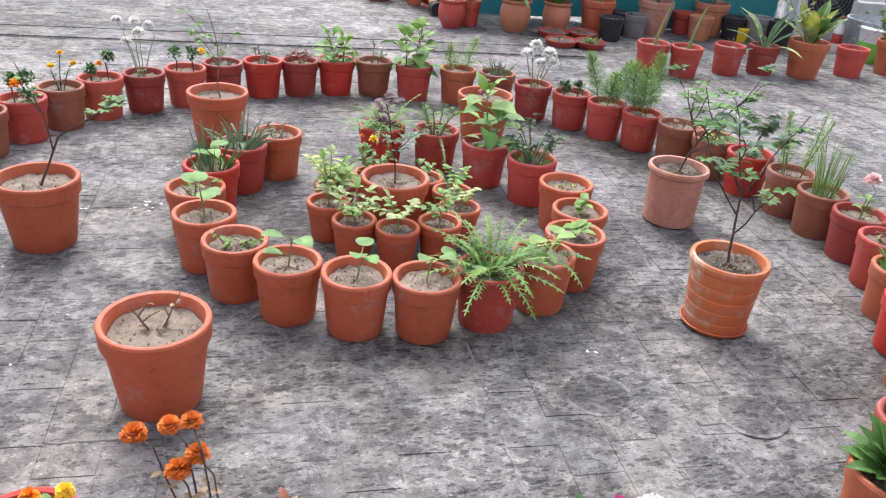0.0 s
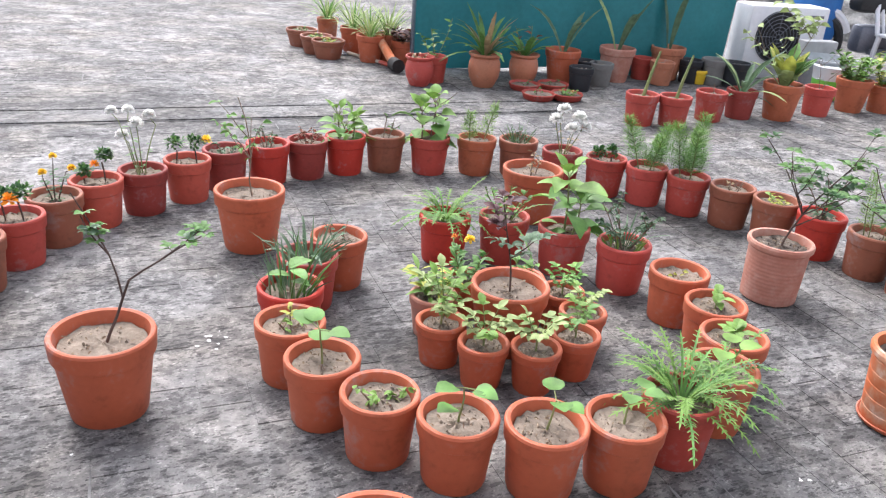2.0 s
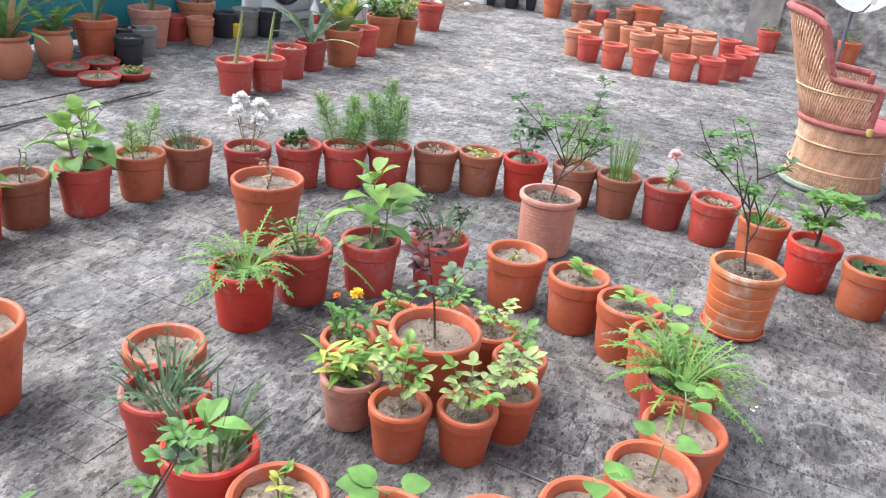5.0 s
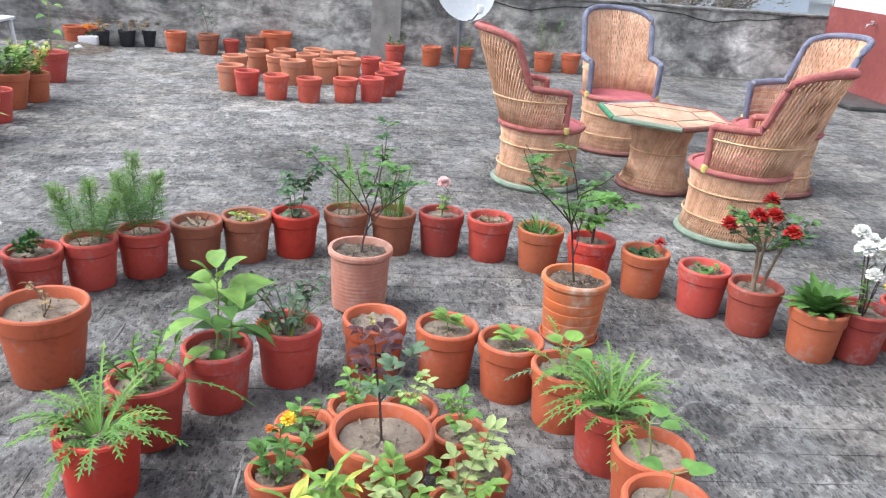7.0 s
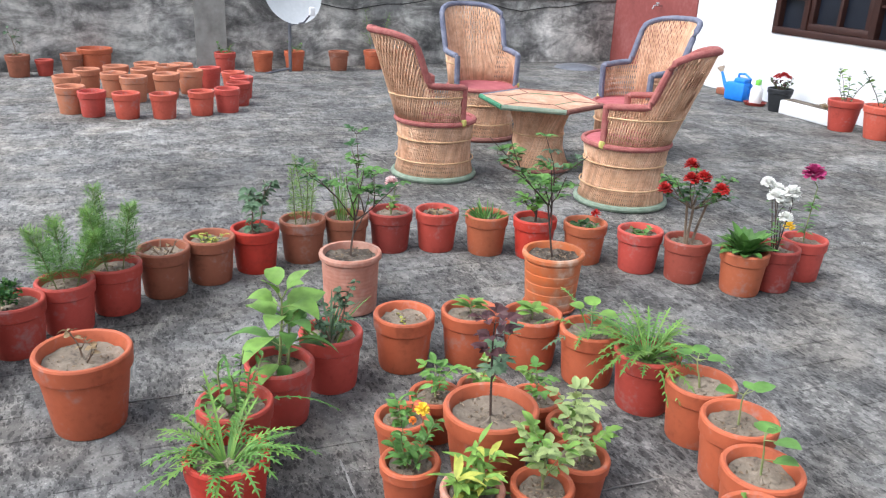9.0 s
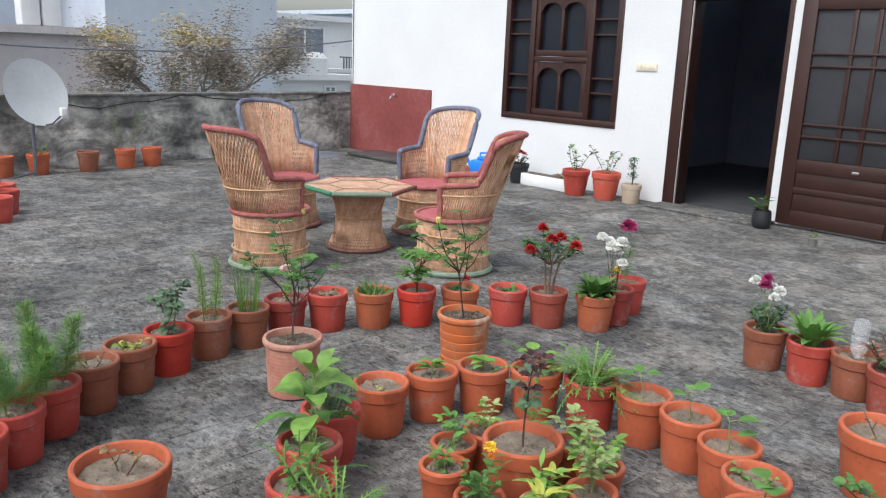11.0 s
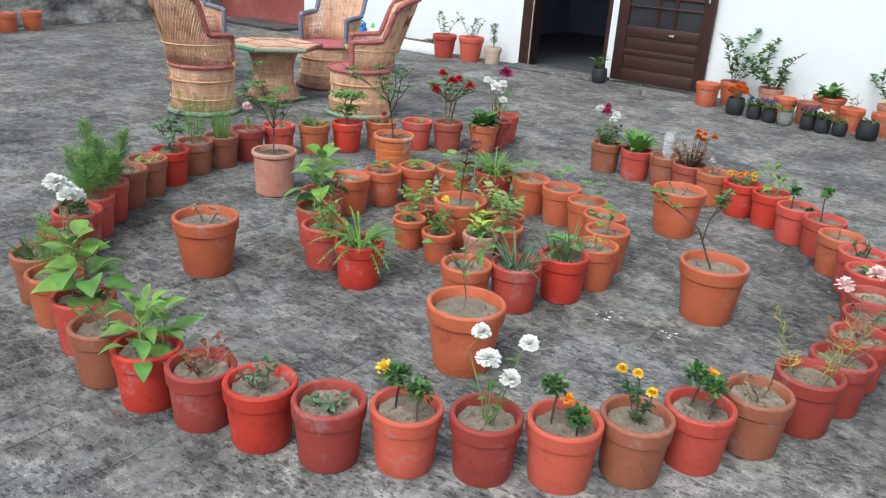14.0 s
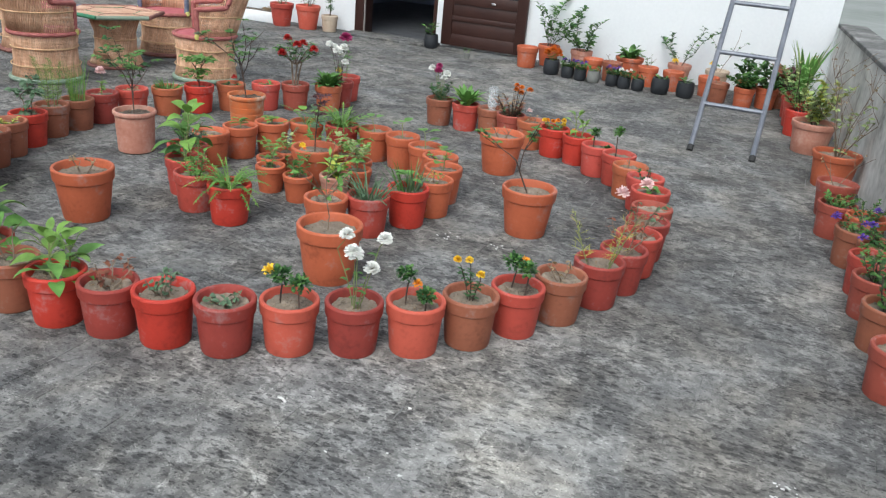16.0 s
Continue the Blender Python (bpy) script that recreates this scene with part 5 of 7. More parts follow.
DRUM = cane_drum(0.265, 0.235, 0.255, SEAT_H)
SHELL = Geo()
for sgn in (-1, 1):
    for i in range(84):
        phi0 = -HALF - 30 + (2 * HALF + 60) * i / 83
        pts = []
        for s in range(6):
            z = SEAT_H + (0.96 - SEAT_H) * s / 5
            phi = phi0 + sgn * 26 * s / 5
            if abs(phi) > HALF:
                if pts:
                    break
                continue
            top = shell_top(phi)
            if z > top:
                if pts:
                    pts.append(shell_point(phi, top, 0.003 * sgn))
                break
            pts.append(shell_point(phi, z, 0.003 * sgn))
        if len(pts) > 1:
            SHELL.tube(pts, 0.0048, 0.0048, 4)
for i in range(44):
    phi = -44 + 88 * i / 43
    SHELL.tube([shell_point(phi, SEAT_H + (shell_top(phi) - SEAT_H) * s / 4, -0.008) for s in range(5)], 0.0052, 0.0042, 5)
EDGE = Geo().tube([shell_point(-HALF, SEAT_H)] + [shell_point(-HALF, SEAT_H + 0.06 * i) for i in range(1, 4)] +
                  [shell_point(-HALF + 2 * HALF * i / 72, shell_top(-HALF + 2 * HALF * i / 72)) for i in range(73)] +
                  [shell_point(HALF, SEAT_H + 0.06 * i) for i in range(3, -1, -1)], 0.021, 0.021, 9)
BINDS = [ring_rope(0.262, 0.13, 0.005), ring_rope(0.252, 0.27, 0.005)]
LASH = Geo().tube([shell_point(-HALF + 2 * HALF * i / 40, 0.56, 0.006) for i in range(41)], 0.006, 0.006, 5)
MESH = {"drum": DRUM.mesh("drum"), "shell": SHELL.mesh("back"), "edge": EDGE.mesh("rolled_edge"), "lash": LASH.mesh("lashing"),
        "seat": Geo().lathe([(0, SEAT_H + 0.012), (0.15, SEAT_H + 0.014), (0.235, SEAT_H + 0.008), (0.25, SEAT_H), (0.24, SEAT_H - 0.02), (0, SEAT_H - 0.02)], 40).mesh("seat"),
        "seat_rope": ring_rope(0.262, SEAT_H, 0.017).mesh("seat_rope"), "foot_rope": ring_rope(0.272, 0.02, 0.02).mesh("foot_rope"),
        "bind_a": BINDS[0].mesh("binding"), "bind_b": BINDS[1].mesh("binding"), "knot": Geo().lathe([(0, -0.026), (0.017, -0.02), (0.021, 0), (0.017, 0.02), (0, 0.026)], 12).mesh("knot")}


def cane_chair(x, y, faces, edge, seat_rim, foot, label):
    th = thing("cane_chair", pose(x * K, y * K, 0, 0, 0, faces) @ Matrix.Scale(1.06 if edge == "blue" else 1.0, 4), label, "chair", "cane chairs round the table")
    tagged(part("base", MESH["drum"], CANE, th), "woven cane rod drum", "", "", "stuff")
    tagged(part("backrest", MESH["shell"], CANE, th), "open woven cane lattice", "", "", "stuff")
    part("seat", MESH["seat"], SEAT_CLOTH, th, "red woven seat")
    part("rolled_edge", MESH["edge"], ROPE[edge], th, f"{edge} rope edging")
    part("seat_rope", MESH["seat_rope"], ROPE[seat_rim], th, f"{seat_rim} rope binding")
    part("foot_rope", MESH["foot_rope"], ROPE[foot], th, f"{foot} rope foot ring")
    part("binding", MESH["bind_a"], STRAW, th)
    part("binding", MESH["bind_b"], STRAW, th)
    part("lashing", MESH["lash"], STRAW, th)
    for sgn in (-1, 1):
        ob = part("knot", MESH["knot"], ROPE["yellow"], th, "yellow rope knot")
        ob.matrix_basis = Matrix.Translation(shell_point(sgn * HALF, SEAT_H + 0.01, 0.012))


TX, TY = 3.735, 2.365


def facing(x, y):
    return math.degrees(math.atan2(TY - y, TX - x)) - 90


for (x, y, twist), tones in {(3.45, 3.19, 2): ("red", "red", "pale green", "cane armchair with red rope edging on the terrace"),
                             (2.84, 1.95, 34): ("red", "red", "pale green", "cane armchair with maroon-red rope edging and green foot"),
                             (4.80, 2.68, 0): ("blue", "red", "maroon", "cane armchair with blue-grey rope edging and red seat"),
                             (4.12, 1.53, 0): ("blue", "red", "maroon", "cane armchair with blue-grey edging beside the table")}.items():
    cane_chair(x, y, facing(x, y) + twist, *tones)

table = thing("cane_table", pose(TX * K, TY * K, 0, 0, 0, -168), "low cane drum table with a six-sided woven top", "table")
tagged(part("base", cane_drum(0.235, 0.165, 0.225, 0.455, 104, 0.7), CANE, table), "woven cane rod drum", "", "", "stuff")
part("foot_rope", ring_rope(0.24, 0.016, 0.016), ROPE["maroon"], table, "maroon rope foot ring")
part("binding", ring_rope(0.182, 0.25, 0.005), STRAW, table)
TR = 0.43
corners = [V3(TR * math.cos(radians(60 * i)), TR * math.sin(radians(60 * i)), 0) for i in range(6)]
top = Geo()
top.add([c + V3(0, 0, 0.455) for c in corners] + [c + V3(0, 0, 0.482) for c in corners], [tuple(range(5, -1, -1)), tuple(range(6, 12))] + [(i, (i + 1) % 6, 6 + (i + 1) % 6, 6 + i) for i in range(6)])
part("tabletop", top, TABLE_TOP, table, smooth=False)
for i in range(6):
    tone = ("green", "pale green", "maroon", "red", "maroon", "blue")[(i + 2) % 6]
    part("edge_rope", Geo().tube([corners[i] + V3(0, 0, 0.47), corners[(i + 1) % 6] + V3(0, 0, 0.47)], 0.018, 0.018, 8), ROPE[tone], table, f"{tone} rope edging")
for i in range(6):
    a, b = corners[i] * 0.55, corners[(i + 1) % 6] * 0.55
    part("weave_line", Geo().tube([a + V3(0, 0, 0.484), b + V3(0, 0, 0.484)], 0.0022, 0.0022, 4), ROPE["maroon" if i % 2 else "green"], table)
    part("weave_line", Geo().tube([a + V3(0, 0, 0.484), corners[i] * 0.96 + V3(0, 0, 0.484)], 0.0022, 0.0022, 4), ROPE["maroon"], table)

# ---- the house front: window, door, fittings ----
win = thing("window_1", HOUSE @ pose(0, -0.06, 0), "dark brown wooden window with arched panes", "window", "", "structure")
F0, F1 = N0, N1
wide = F1 - F0


def frame_bar(x0, z0, x1, z1, y0=-0.05, y1=0.075):
    part("window_frame", Geo().box(x0, y0, z0, x1, y1, z1, 0.006), BROWN_PAINT, win)


frame_bar(F0, NB, F1, NB + 0.07)
frame_bar(F0, NT - 0.07, F1, NT)
mull = [F0, F0 + 0.42 * K, F0 + 1.36 * K, F1 - 0.07]
for x in mull:
    frame_bar(x, NB + 0.07, x + 0.075, NT - 0.07, -0.045, 0.07)
for x0, x1 in ((mull[0] + 0.075, mull[1]), (mull[2] + 0.075, mull[3])):
    for f in (0.21, 0.33, 0.68, 0.8):
        z = NB + 0.07 + (NT - NB - 0.14) * f
        part("glazing_bar", Geo().box(x0, -0.02, z, x1, 0.05, z + 0.022, 0.004), BROWN_PAINT, win)
    part("pane", Geo().box(x0, -0.012, NB + 0.07, x1, -0.004, NT - 0.07), DARK_GLASS, win, "dark glass pane")


def arched_leaf(x0, x1, z0, z1):
    """A casement with two panes under shallow arches."""
    g = Geo()
    g.box(x0, -0.03, z0, x1, 0.055, z0 + 0.07, 0.005).box(x0, -0.03, z0 + 0.0701, x0 + 0.06, 0.055, z1, 0.005).box(x1 - 0.06, -0.03, z0 + 0.0701, x1, 0.055, z1, 0.005)
    mid = (x0 + x1) / 2
    g.box(mid - 0.02, -0.03, z0 + 0.0701, mid + 0.02, 0.052, z1 - 0.16, 0.004)
    for a, b in ((x0 + 0.06, mid), (mid, x1 - 0.06)):
        n = 10
        vs, fs = [], []
        for i in range(n + 1):
            x = a + (b - a) * i / n
            t = (i / n) * 2 - 1
            zz = z1 - 0.07 - 0.085 * t * t * t * t - 0.03 * t * t
            vs += [(x, 0.05, zz), (x, 0.05, z1), (x, -0.03, zz), (x, -0.03, z1)]
        for i in range(n):
            k0 = 4 * i
            fs += [(k0, k0 + 4, k0 + 5, k0 + 1), (k0 + 2, k0 + 3, k0 + 7, k0 + 6), (k0, k0 + 2, k0 + 6, k0 + 4)]
        g.add(vs, fs)
    part("casement", g, BROWN_PAINT, win)
    part("pane", Geo().box(x0 + 0.05, -0.016, z0 + 0.06, x1 - 0.05, -0.006, z1 - 0.02), DARK_GLASS, win, "dark glass pane")


arched_leaf(mull[1] + 0.078, mull[2] - 0.003, NB + 0.073, NB + 0.7)
arched_leaf(mull[1] + 0.078, mull[2] - 0.003, NB + 0.765, NT - 0.073)
frame_bar(mull[1] + 0.075, NB + 0.703, mull[2], NB + 0.762, -0.04, 0.065)

door = thing("door_1", HOUSE, "dark brown wooden doorway standing open", "door", "", "structure")
part("door_frame", Geo().box(D1 - 0.045, -0.236, 0, D1 + 0.08, 0.022, DH + 0.07, 0.005), BROWN_PAINT, door)
part("door_frame", Geo().box(D0 - 0.02, -0.236, 0, D0 + 0.03, 0.006, DH + 0.07, 0.005), BROWN_PAINT, door)
part("door_frame", Geo().box(D0 + 0.031, -0.236, DH - 0.02, D1 - 0.046, 0.015, DH + 0.06, 0.005), BROWN_PAINT, door)
part("door_edge", Geo().box(D1 - 0.058, -0.02, 0.0, D1 - 0.0455, 0.006, DH - 0.03, 0.003), material("pale_door_edge", [(0.3, 0.27, 0.25), (0.42, 0.39, 0.37)], 0.7, 30, 6, 0.1), door, "pale painted edge")
X0, X1 = 3.385 * K, 4.573 * K
leaf_ob = thing("door_2", HOUSE @ pose(0, 0.03, 0.03), "dark brown panelled door leaf swung open against the wall", "door", "", "structure")


def leaf_box(x0, z0, x1, z1, y0, y1, mat=BROWN_PAINT, name="rail"):
    part(name, Geo().box(x0, y0, z0, x1, y1, z1, 0.005), mat, leaf_ob)


LH = DH - 0.04
for x0, x1 in ((X0, X0 + 0.13), (X1 - 0.13, X1)):
    leaf_box(x0, 0, x1, LH, 0, 0.045, name="stile")
for z0, z1 in ((0, 0.14), (0.30, 0.36), (0.5, 0.62), (LH - 0.13, LH)):
    leaf_box(X0 + 0.13, z0, X1 - 0.13, z1, 0.001, 0.044)
leaf_box(X0 + 0.13, 0.14, X1 - 0.13, 0.30, 0.008, 0.03, name="panel")
leaf_box(X0 + 0.13, 0.36, X1 - 0.13, 0.5, 0.008, 0.03, name="panel")
SCREEN = material("dark_wire_screen", [(0.02, 0.021, 0.026), (0.04, 0.041, 0.048)], 0.5, 200, 5, 0.3)
leaf_box(X0 + 0.13, 0.62, X1 - 0.13, LH - 0.13, 0.008, 0.02, SCREEN, "screen")
for z in (0.82, 0.93, 1.45, 1.56):
    leaf_box(X0 + 0.13, z, X1 - 0.13, z + 0.022, 0.0205, 0.042, name="bar")
for f in (0.36, 0.60):
    x = X0 + 0.13 + (X1 - X0 - 0.26) * f
    leaf_box(x - 0.02, 0.62, x + 0.02, LH - 0.13, 0.0205, 0.038, name="bar")
part("handle", Geo().tube([(X0 + 0.07, 0.045, 0.93), (X0 + 0.07, 0.085, 0.94), (X0 + 0.07, 0.085, 1.04), (X0 + 0.07, 0.045, 1.05)], 0.011, 0.011, 8), CHROME, leaf_ob, "chrome pull handle")
part("bolt", Geo().box(X0 + 0.4, 0.0435, 0.54, X0 + 0.46, 0.06, 0.565, 0.004), CHROME, leaf_ob)
structure("trim_threshold", Geo().box(D0 - 0.1, 0.002, 0, D1 + 0.08, 0.34, 0.028, 0.01), FLOOR, HOUSE, "worn cement threshold before the door", "threshold")

plate = thing("switch_plate", HOUSE @ pose(6.34 * K, 0.0, 1.378), "cream plastic switch plate on the white wall", "switch")
CREAM = material("cream_plastic", [(0.62, 0.58, 0.46), (0.7, 0.66, 0.55)], 0.5, 30, 5, 0.02)
part("plate", Geo().box(-0.13, 0.0, 0, 0.13, 0.012, 0.085, 0.004), CREAM, plate)
for i in range(4):
    part("switch", Geo().box(-0.105 + 0.055 * i, 0.0121, 0.022, -0.072 + 0.055 * i, 0.02, 0.063, 0.003), CREAM, plate)
tap = thing("tap", HOUSE @ pose(10.82 * K, 0.02, 0.86), "small metal water tap on the red wall", "tap")
part("spout", Geo().tube([(0, 0, 0), (0, 0.09, 0.005), (0, 0.13, 0.0), (0, 0.14, -0.04)], 0.012, 0.011, 8), CHROME, tap)
part("knob", Geo().tube([(-0.035, 0.07, 0.035), (0.035, 0.07, 0.035)], 0.01, 0.01, 8), CHROME, tap)
part("collar", Geo().tube([(0, 0.068, 0.0), (0, 0.068, 0.036)], 0.008, 0.008, 8), CHROME, tap)
sink = thing("wash_basin", HOUSE @ pose(10.6 * K, 0.3, 0.0), "low dark cement washing slab by the tap", "washing slab")
part("slab", Geo().box(-0.62, -0.27, 0, 0.62, 0.3, 0.05, 0.015), material("wet_cement", [(0.03, 0.03, 0.032), (0.08, 0.078, 0.075)], 0.5, 30, 5, 0.3), sink)
pipe = thing("wall_cable", HOUSE, "thin black cable down the white wall corner", "cable")
part("cable", Geo().tube([(12.0 * K, 0.012, 0.99), (12.0 * K, 0.012, 2.0), (11.99 * K, 0.012, 3.29)], 0.006, 0.006, 5), RUBBER, pipe)

cot = thing("wooden_cot", HOUSE @ pose(5.0 * K, -2.9, 0), "low wooden cot with pale sheet in the dim room", "bed")
WOOD = material("old_wood", [(0.06, 0.04, 0.03), (0.13, 0.09, 0.06)], 0.6, 40, 6, 0.1)
for x in (-0.4, 0.4):
    for y in (-0.7, 0.7):
        part("leg", Geo().box(x - 0.03, y - 0.03, 0, x + 0.03, y + 0.03, 0.5, 0.006), WOOD, cot)
# The sheet is coloured dark to stand in for the room's shade.
part("mattress", Geo().box(-0.43, -0.75, 0.4, 0.43, 0.66, 0.53, 0.03), material("shade_darkened_sheet", [(0.05, 0.053, 0.06), (0.09, 0.093, 0.1)], 0.9, 20, 4, 0.2), cot, "rumpled bed sheet darkened for the shade indoors")
part("rail", Geo().box(-0.42, 0.67, 0.34, 0.42, 0.73, 0.4, 0.006), WOOD, cot)

# ---- along the house front ----
DRY_TREE = lambda p: bush(p, 0.3, 0.12, 4, 0.045, 0.5, 46, "grey", "light", "oval", True)
planter = thing("planter_box", at_uv(7.41, 0.33, 0, 0), "long white plastic planter box with dry soil", "planter")
part("box", Geo().box(-0.37, -0.085, 0, 0.37, 0.085, 0.14, 0.012), POT["white"], planter)
part("soil", Geo().box(-0.34, -0.06, 0.1401, 0.34, 0.06, 0.15, 0.003), DARK_SOIL, planter)
p = Plant(700)
twiggy(p, 0.09, 5, 0.3, 20, "dry", 0.03)
ob = part("stem", p.stem, TWIG, planter)
ob.matrix_basis = Matrix.Translation((-0.15, 0, 0.15))
ob = part("foliage", p.green["dry"], GREEN["dry"], planter, smooth=False)
ob.matrix_basis = Matrix.Translation((-0.15, 0, 0.15))
HF = "plants along the house wall"


def by_house(shape, colour, u, v, fill, words, seed, **kw):
    return potted(shape, colour, 0, 0, fill, words, HF, seed, m=at_uv(u, v), where="by the white wall", **kw)


by_house("tall", "red", 6.920, 0.420, DRY_TREE, "a sparse pale shrub", 701, scale=1.2)
by_house("tall", "salmon red", 6.520, 0.360, DRY_TREE, "a sparse pale shrub", 702, scale=1.25)
by_house("ring", "cream", 6.200, 0.300, lambda p: topiary(p, ((0, 0, 0.08), (0, 0, 0.16), (0, 0, 0.22)), 0.05, "grey"), "a slim grey-green plant", 703)
by_house("tall", "black plastic", 7.930, 0.330, lambda p: (bush(p, 0.2, 0.14, 9, 0.05, 0.5, 130, "purple", "dark"), [p.bloom((0.09 * math.cos(i * 2.4) * (i / 9) ** 0.5, 0.09 * math.sin(i * 2.4) * (i / 9) ** 0.5, 0.2 - 0.05 * i / 9), 0.028, "red", 24) for i in range(9)]), "dark red chrysanthemums", 704, grow=0.9)
can = thing("watering_can", at_uv(8.63, 0.34, 0, 12), "bright blue plastic watering can", "watering can")
part("body", Geo().box(-0.15, -0.085, 0, 0.11, 0.085, 0.2, 0.03).box(-0.13, -0.06, 0.19, 0.02, 0.06, 0.25, 0.025), POT["blue"], can)
part("spout", Geo().tube([(0.09, 0, 0.05), (0.17, 0, 0.15), (0.24, 0, 0.29)], 0.028, 0.014, 10), POT["blue"], can)
rose = part("rose", Geo().lathe([(0, 0), (0.016, 0.0), (0.042, 0.045), (0.042, 0.055), (0, 0.06)], 16), POT["cream"], can, "cream sprinkler rose")
rose.matrix_basis = Matrix.Translation((0.235, 0, 0.28)) @ Matrix.Rotation(radians(28), 4, "Y")
part("handle", Geo().tube([(0.0, 0, 0.24), (0.0, 0, 0.285), (-0.08, 0, 0.295), (-0.16, 0, 0.25), (-0.165, 0, 0.12), (-0.14, 0, 0.07)], 0.013, 0.013, 8), POT["blue"], can)
block = thing("clay_brick", at_uv(8.98, 0.2, 0, 6), "loose brown brick lying by the white wall", "brick")
part("brick", Geo().box(-0.11, -0.05, 0, 0.11, 0.05, 0.07, 0.006), POT["brown"], block)
tray_r = thing("plant_saucer", at_uv(8.3, 0.33), "dark red plastic saucer under a bottle", "saucer")
part("saucer", Geo().lathe([(0, 0.004), (0.1, 0.0), (0.115, 0.03), (0.12, 0.032), (0.112, 0.034), (0.098, 0.01), (0, 0.008)], 28), POT["dark red"], tray_r)
spray_b = thing("spray_bottle", at_uv(8.3, 0.33, 0.01, 30), "white spray bottle with a green pump head", "bottle")
part("bottle", Geo().lathe([(0, 0), (0.06, 0), (0.065, 0.02), (0.065, 0.15), (0.03, 0.2), (0, 0.2)], 22), POT["white"], spray_b)
part("pump", Geo().box(-0.02, -0.06, 0.2, 0.02, 0.03, 0.26, 0.008), POT["lime green"], spray_b, "green pump head")
by_house("bag", "black plastic", 4.600, 0.330, lambda p: bush(p, 0.2, 0.07, 3, 0.07, 0.5, 24, "dark", "mid"), "a dark leafy plant", 705)
by_house("mini", "grey", 3.900, 0.750, lambda p: bush(p, 0.1, 0.04, 2, 0.05, 0.5, 12, "mid"), "a small green shoot", 706, scale=0.7)

LEAFY = lambda h, w, t="mid": (lambda p: bush(p, h * 1.3, w * 1.3, 7, 0.075, 0.4, 190, t, "dark", "lance", True, 0.8))
PANSY = lambda c: (lambda p: (bush(p, 0.1, 0.09, 7, 0.045, 0.5, 90, "mid", "dark"), [p.bloom((0.045 * math.cos(i * 1.9), 0.045 * math.sin(i * 1.9), 0.07), 0.018, c, 12) for i in range(4)]))
by_house("ring", "terracotta", 3.150, 0.620, None, "dry soil", 710, scale=1.12)
by_house("tall", "terracotta", 2.980, 0.280, LEAFY(0.5, 0.14), "a tall bushy shrub", 711)
by_house("bag", "black plastic", 2.750, 0.860, lambda p: flowering(p, "rust", [(0.06 * math.cos(i), 0.06 * math.sin(i), 0.07 + 0.02 * (i % 3)) for i in range(9)], "mid", 40, 0.035, 0.03), "bright orange marigolds", 712)
by_house("tall", "pale terracotta", 2.550, 0.300, LEAFY(0.36, 0.24), "a wide leafy shrub", 713)
by_house("bag", "black plastic", 2.530, 0.920, PANSY("violet"), "violet pansies", 714, scale=0.78, grow=1.6)
by_house("bag", "black plastic", 2.370, 0.950, PANSY("violet"), "dark pansies", 715, scale=0.78, grow=1.6)
by_house("bag", "grey", 2.210, 0.950, lambda p: bush(p, 0.08, 0.06, 5, 0.035, 0.5, 40, "mid"), "small green leaves", 716, scale=0.78, grow=1.6)
by_house("ring", "terracotta", 2.310, 0.620, None, "dry soil", 717)
by_house("ring", "brown", 2.070, 0.660, lambda p: twiggy(p, 0.12, 2, 0.03), "a dry twig", 718)
by_house("tub", "terracotta", 1.950, 0.260, lambda p: (rosette(p, 12, 0.2, "mid", 0.35, (0.6, 2.0), "strap", "fresh"), bush(p, 0.2, 0.2, 5, 0.07, 0.5, 50, "mid", "dark")), "a spreading broad-leaved plant", 719, scale=0.92)
by_house("bag", "black plastic", 1.980, 0.980, PANSY("violet"), "violet pansies", 720, scale=0.78, grow=1.6)
by_house("bag", "black plastic", 1.830, 1.020, PANSY("white"), "white and violet pansies", 721, scale=0.78, grow=1.6)
by_house("bag", "black plastic", 1.670, 1.020, lambda p: bush(p, 0.07, 0.06, 5, 0.035, 0.5, 40, "mid", "dark"), "small green leaves", 722, scale=0.78, grow=1.6)
by_house("ring", "terracotta", 1.650, 0.620, lambda p: twiggy(p, 0.16, 2, 0.04, 8, "mid", 0.03), "a thin twig", 723)
by_house("bag", "black plastic", 1.430, 0.980, lambda p: bush(p, 0.08, 0.06, 4, 0.05, 0.4, 24, "mid"), "a few leaves", 724)
by_house("tall", "pale terracotta", 1.350, 0.270, lambda p: bush(p, 0.54, 0.17, 4, 0.055, 0.5, 120, "dark", "mid", "oval", True, 0.8), "a tall twisted shrub", 725)
by_house("ring", "terracotta", 1.350, 0.660, lambda p: p.bloom((0, 0.03, 0.12), 0.03, "yellow", 22), "a yellow bloom", 726)
by_house("bag", "black plastic", 1.150, 0.980, lambda p: bush(p, 0.1, 0.05, 3, 0.06, 0.35, 16, "mid"), "a few leaves", 727)
by_house("tall", "cream", 0.910, 0.280, lambda p: twiggy(p, 0.5, 2, 0.08, 14, "grey", 0.04), "tall bare stems", 728)
by_house("ring", "terracotta", 0.950, 0.660, lambda p: p.bloom((0, 0.0, 0.14), 0.026, "yellow", 22), "a yellow bloom", 729)
by_house("ring", "brown", 0.810, 0.920, lambda p: twiggy(p, 0.08, 2, 0.03), "a dry twig", 730, scale=0.95)
by_house("ring", "terracotta", 0.550, 0.450, LEAFY(0.2, 0.12), "a leafy plant", 731)
by_house("ring", "terracotta", 0.530, 0.980, LEAFY(0.16, 0.08), "a leafy plant", 732, scale=0.95)
by_house("ring", "terracotta", 0.310, 0.850, LEAFY(0.2, 0.14), "a leafy plant", 733)
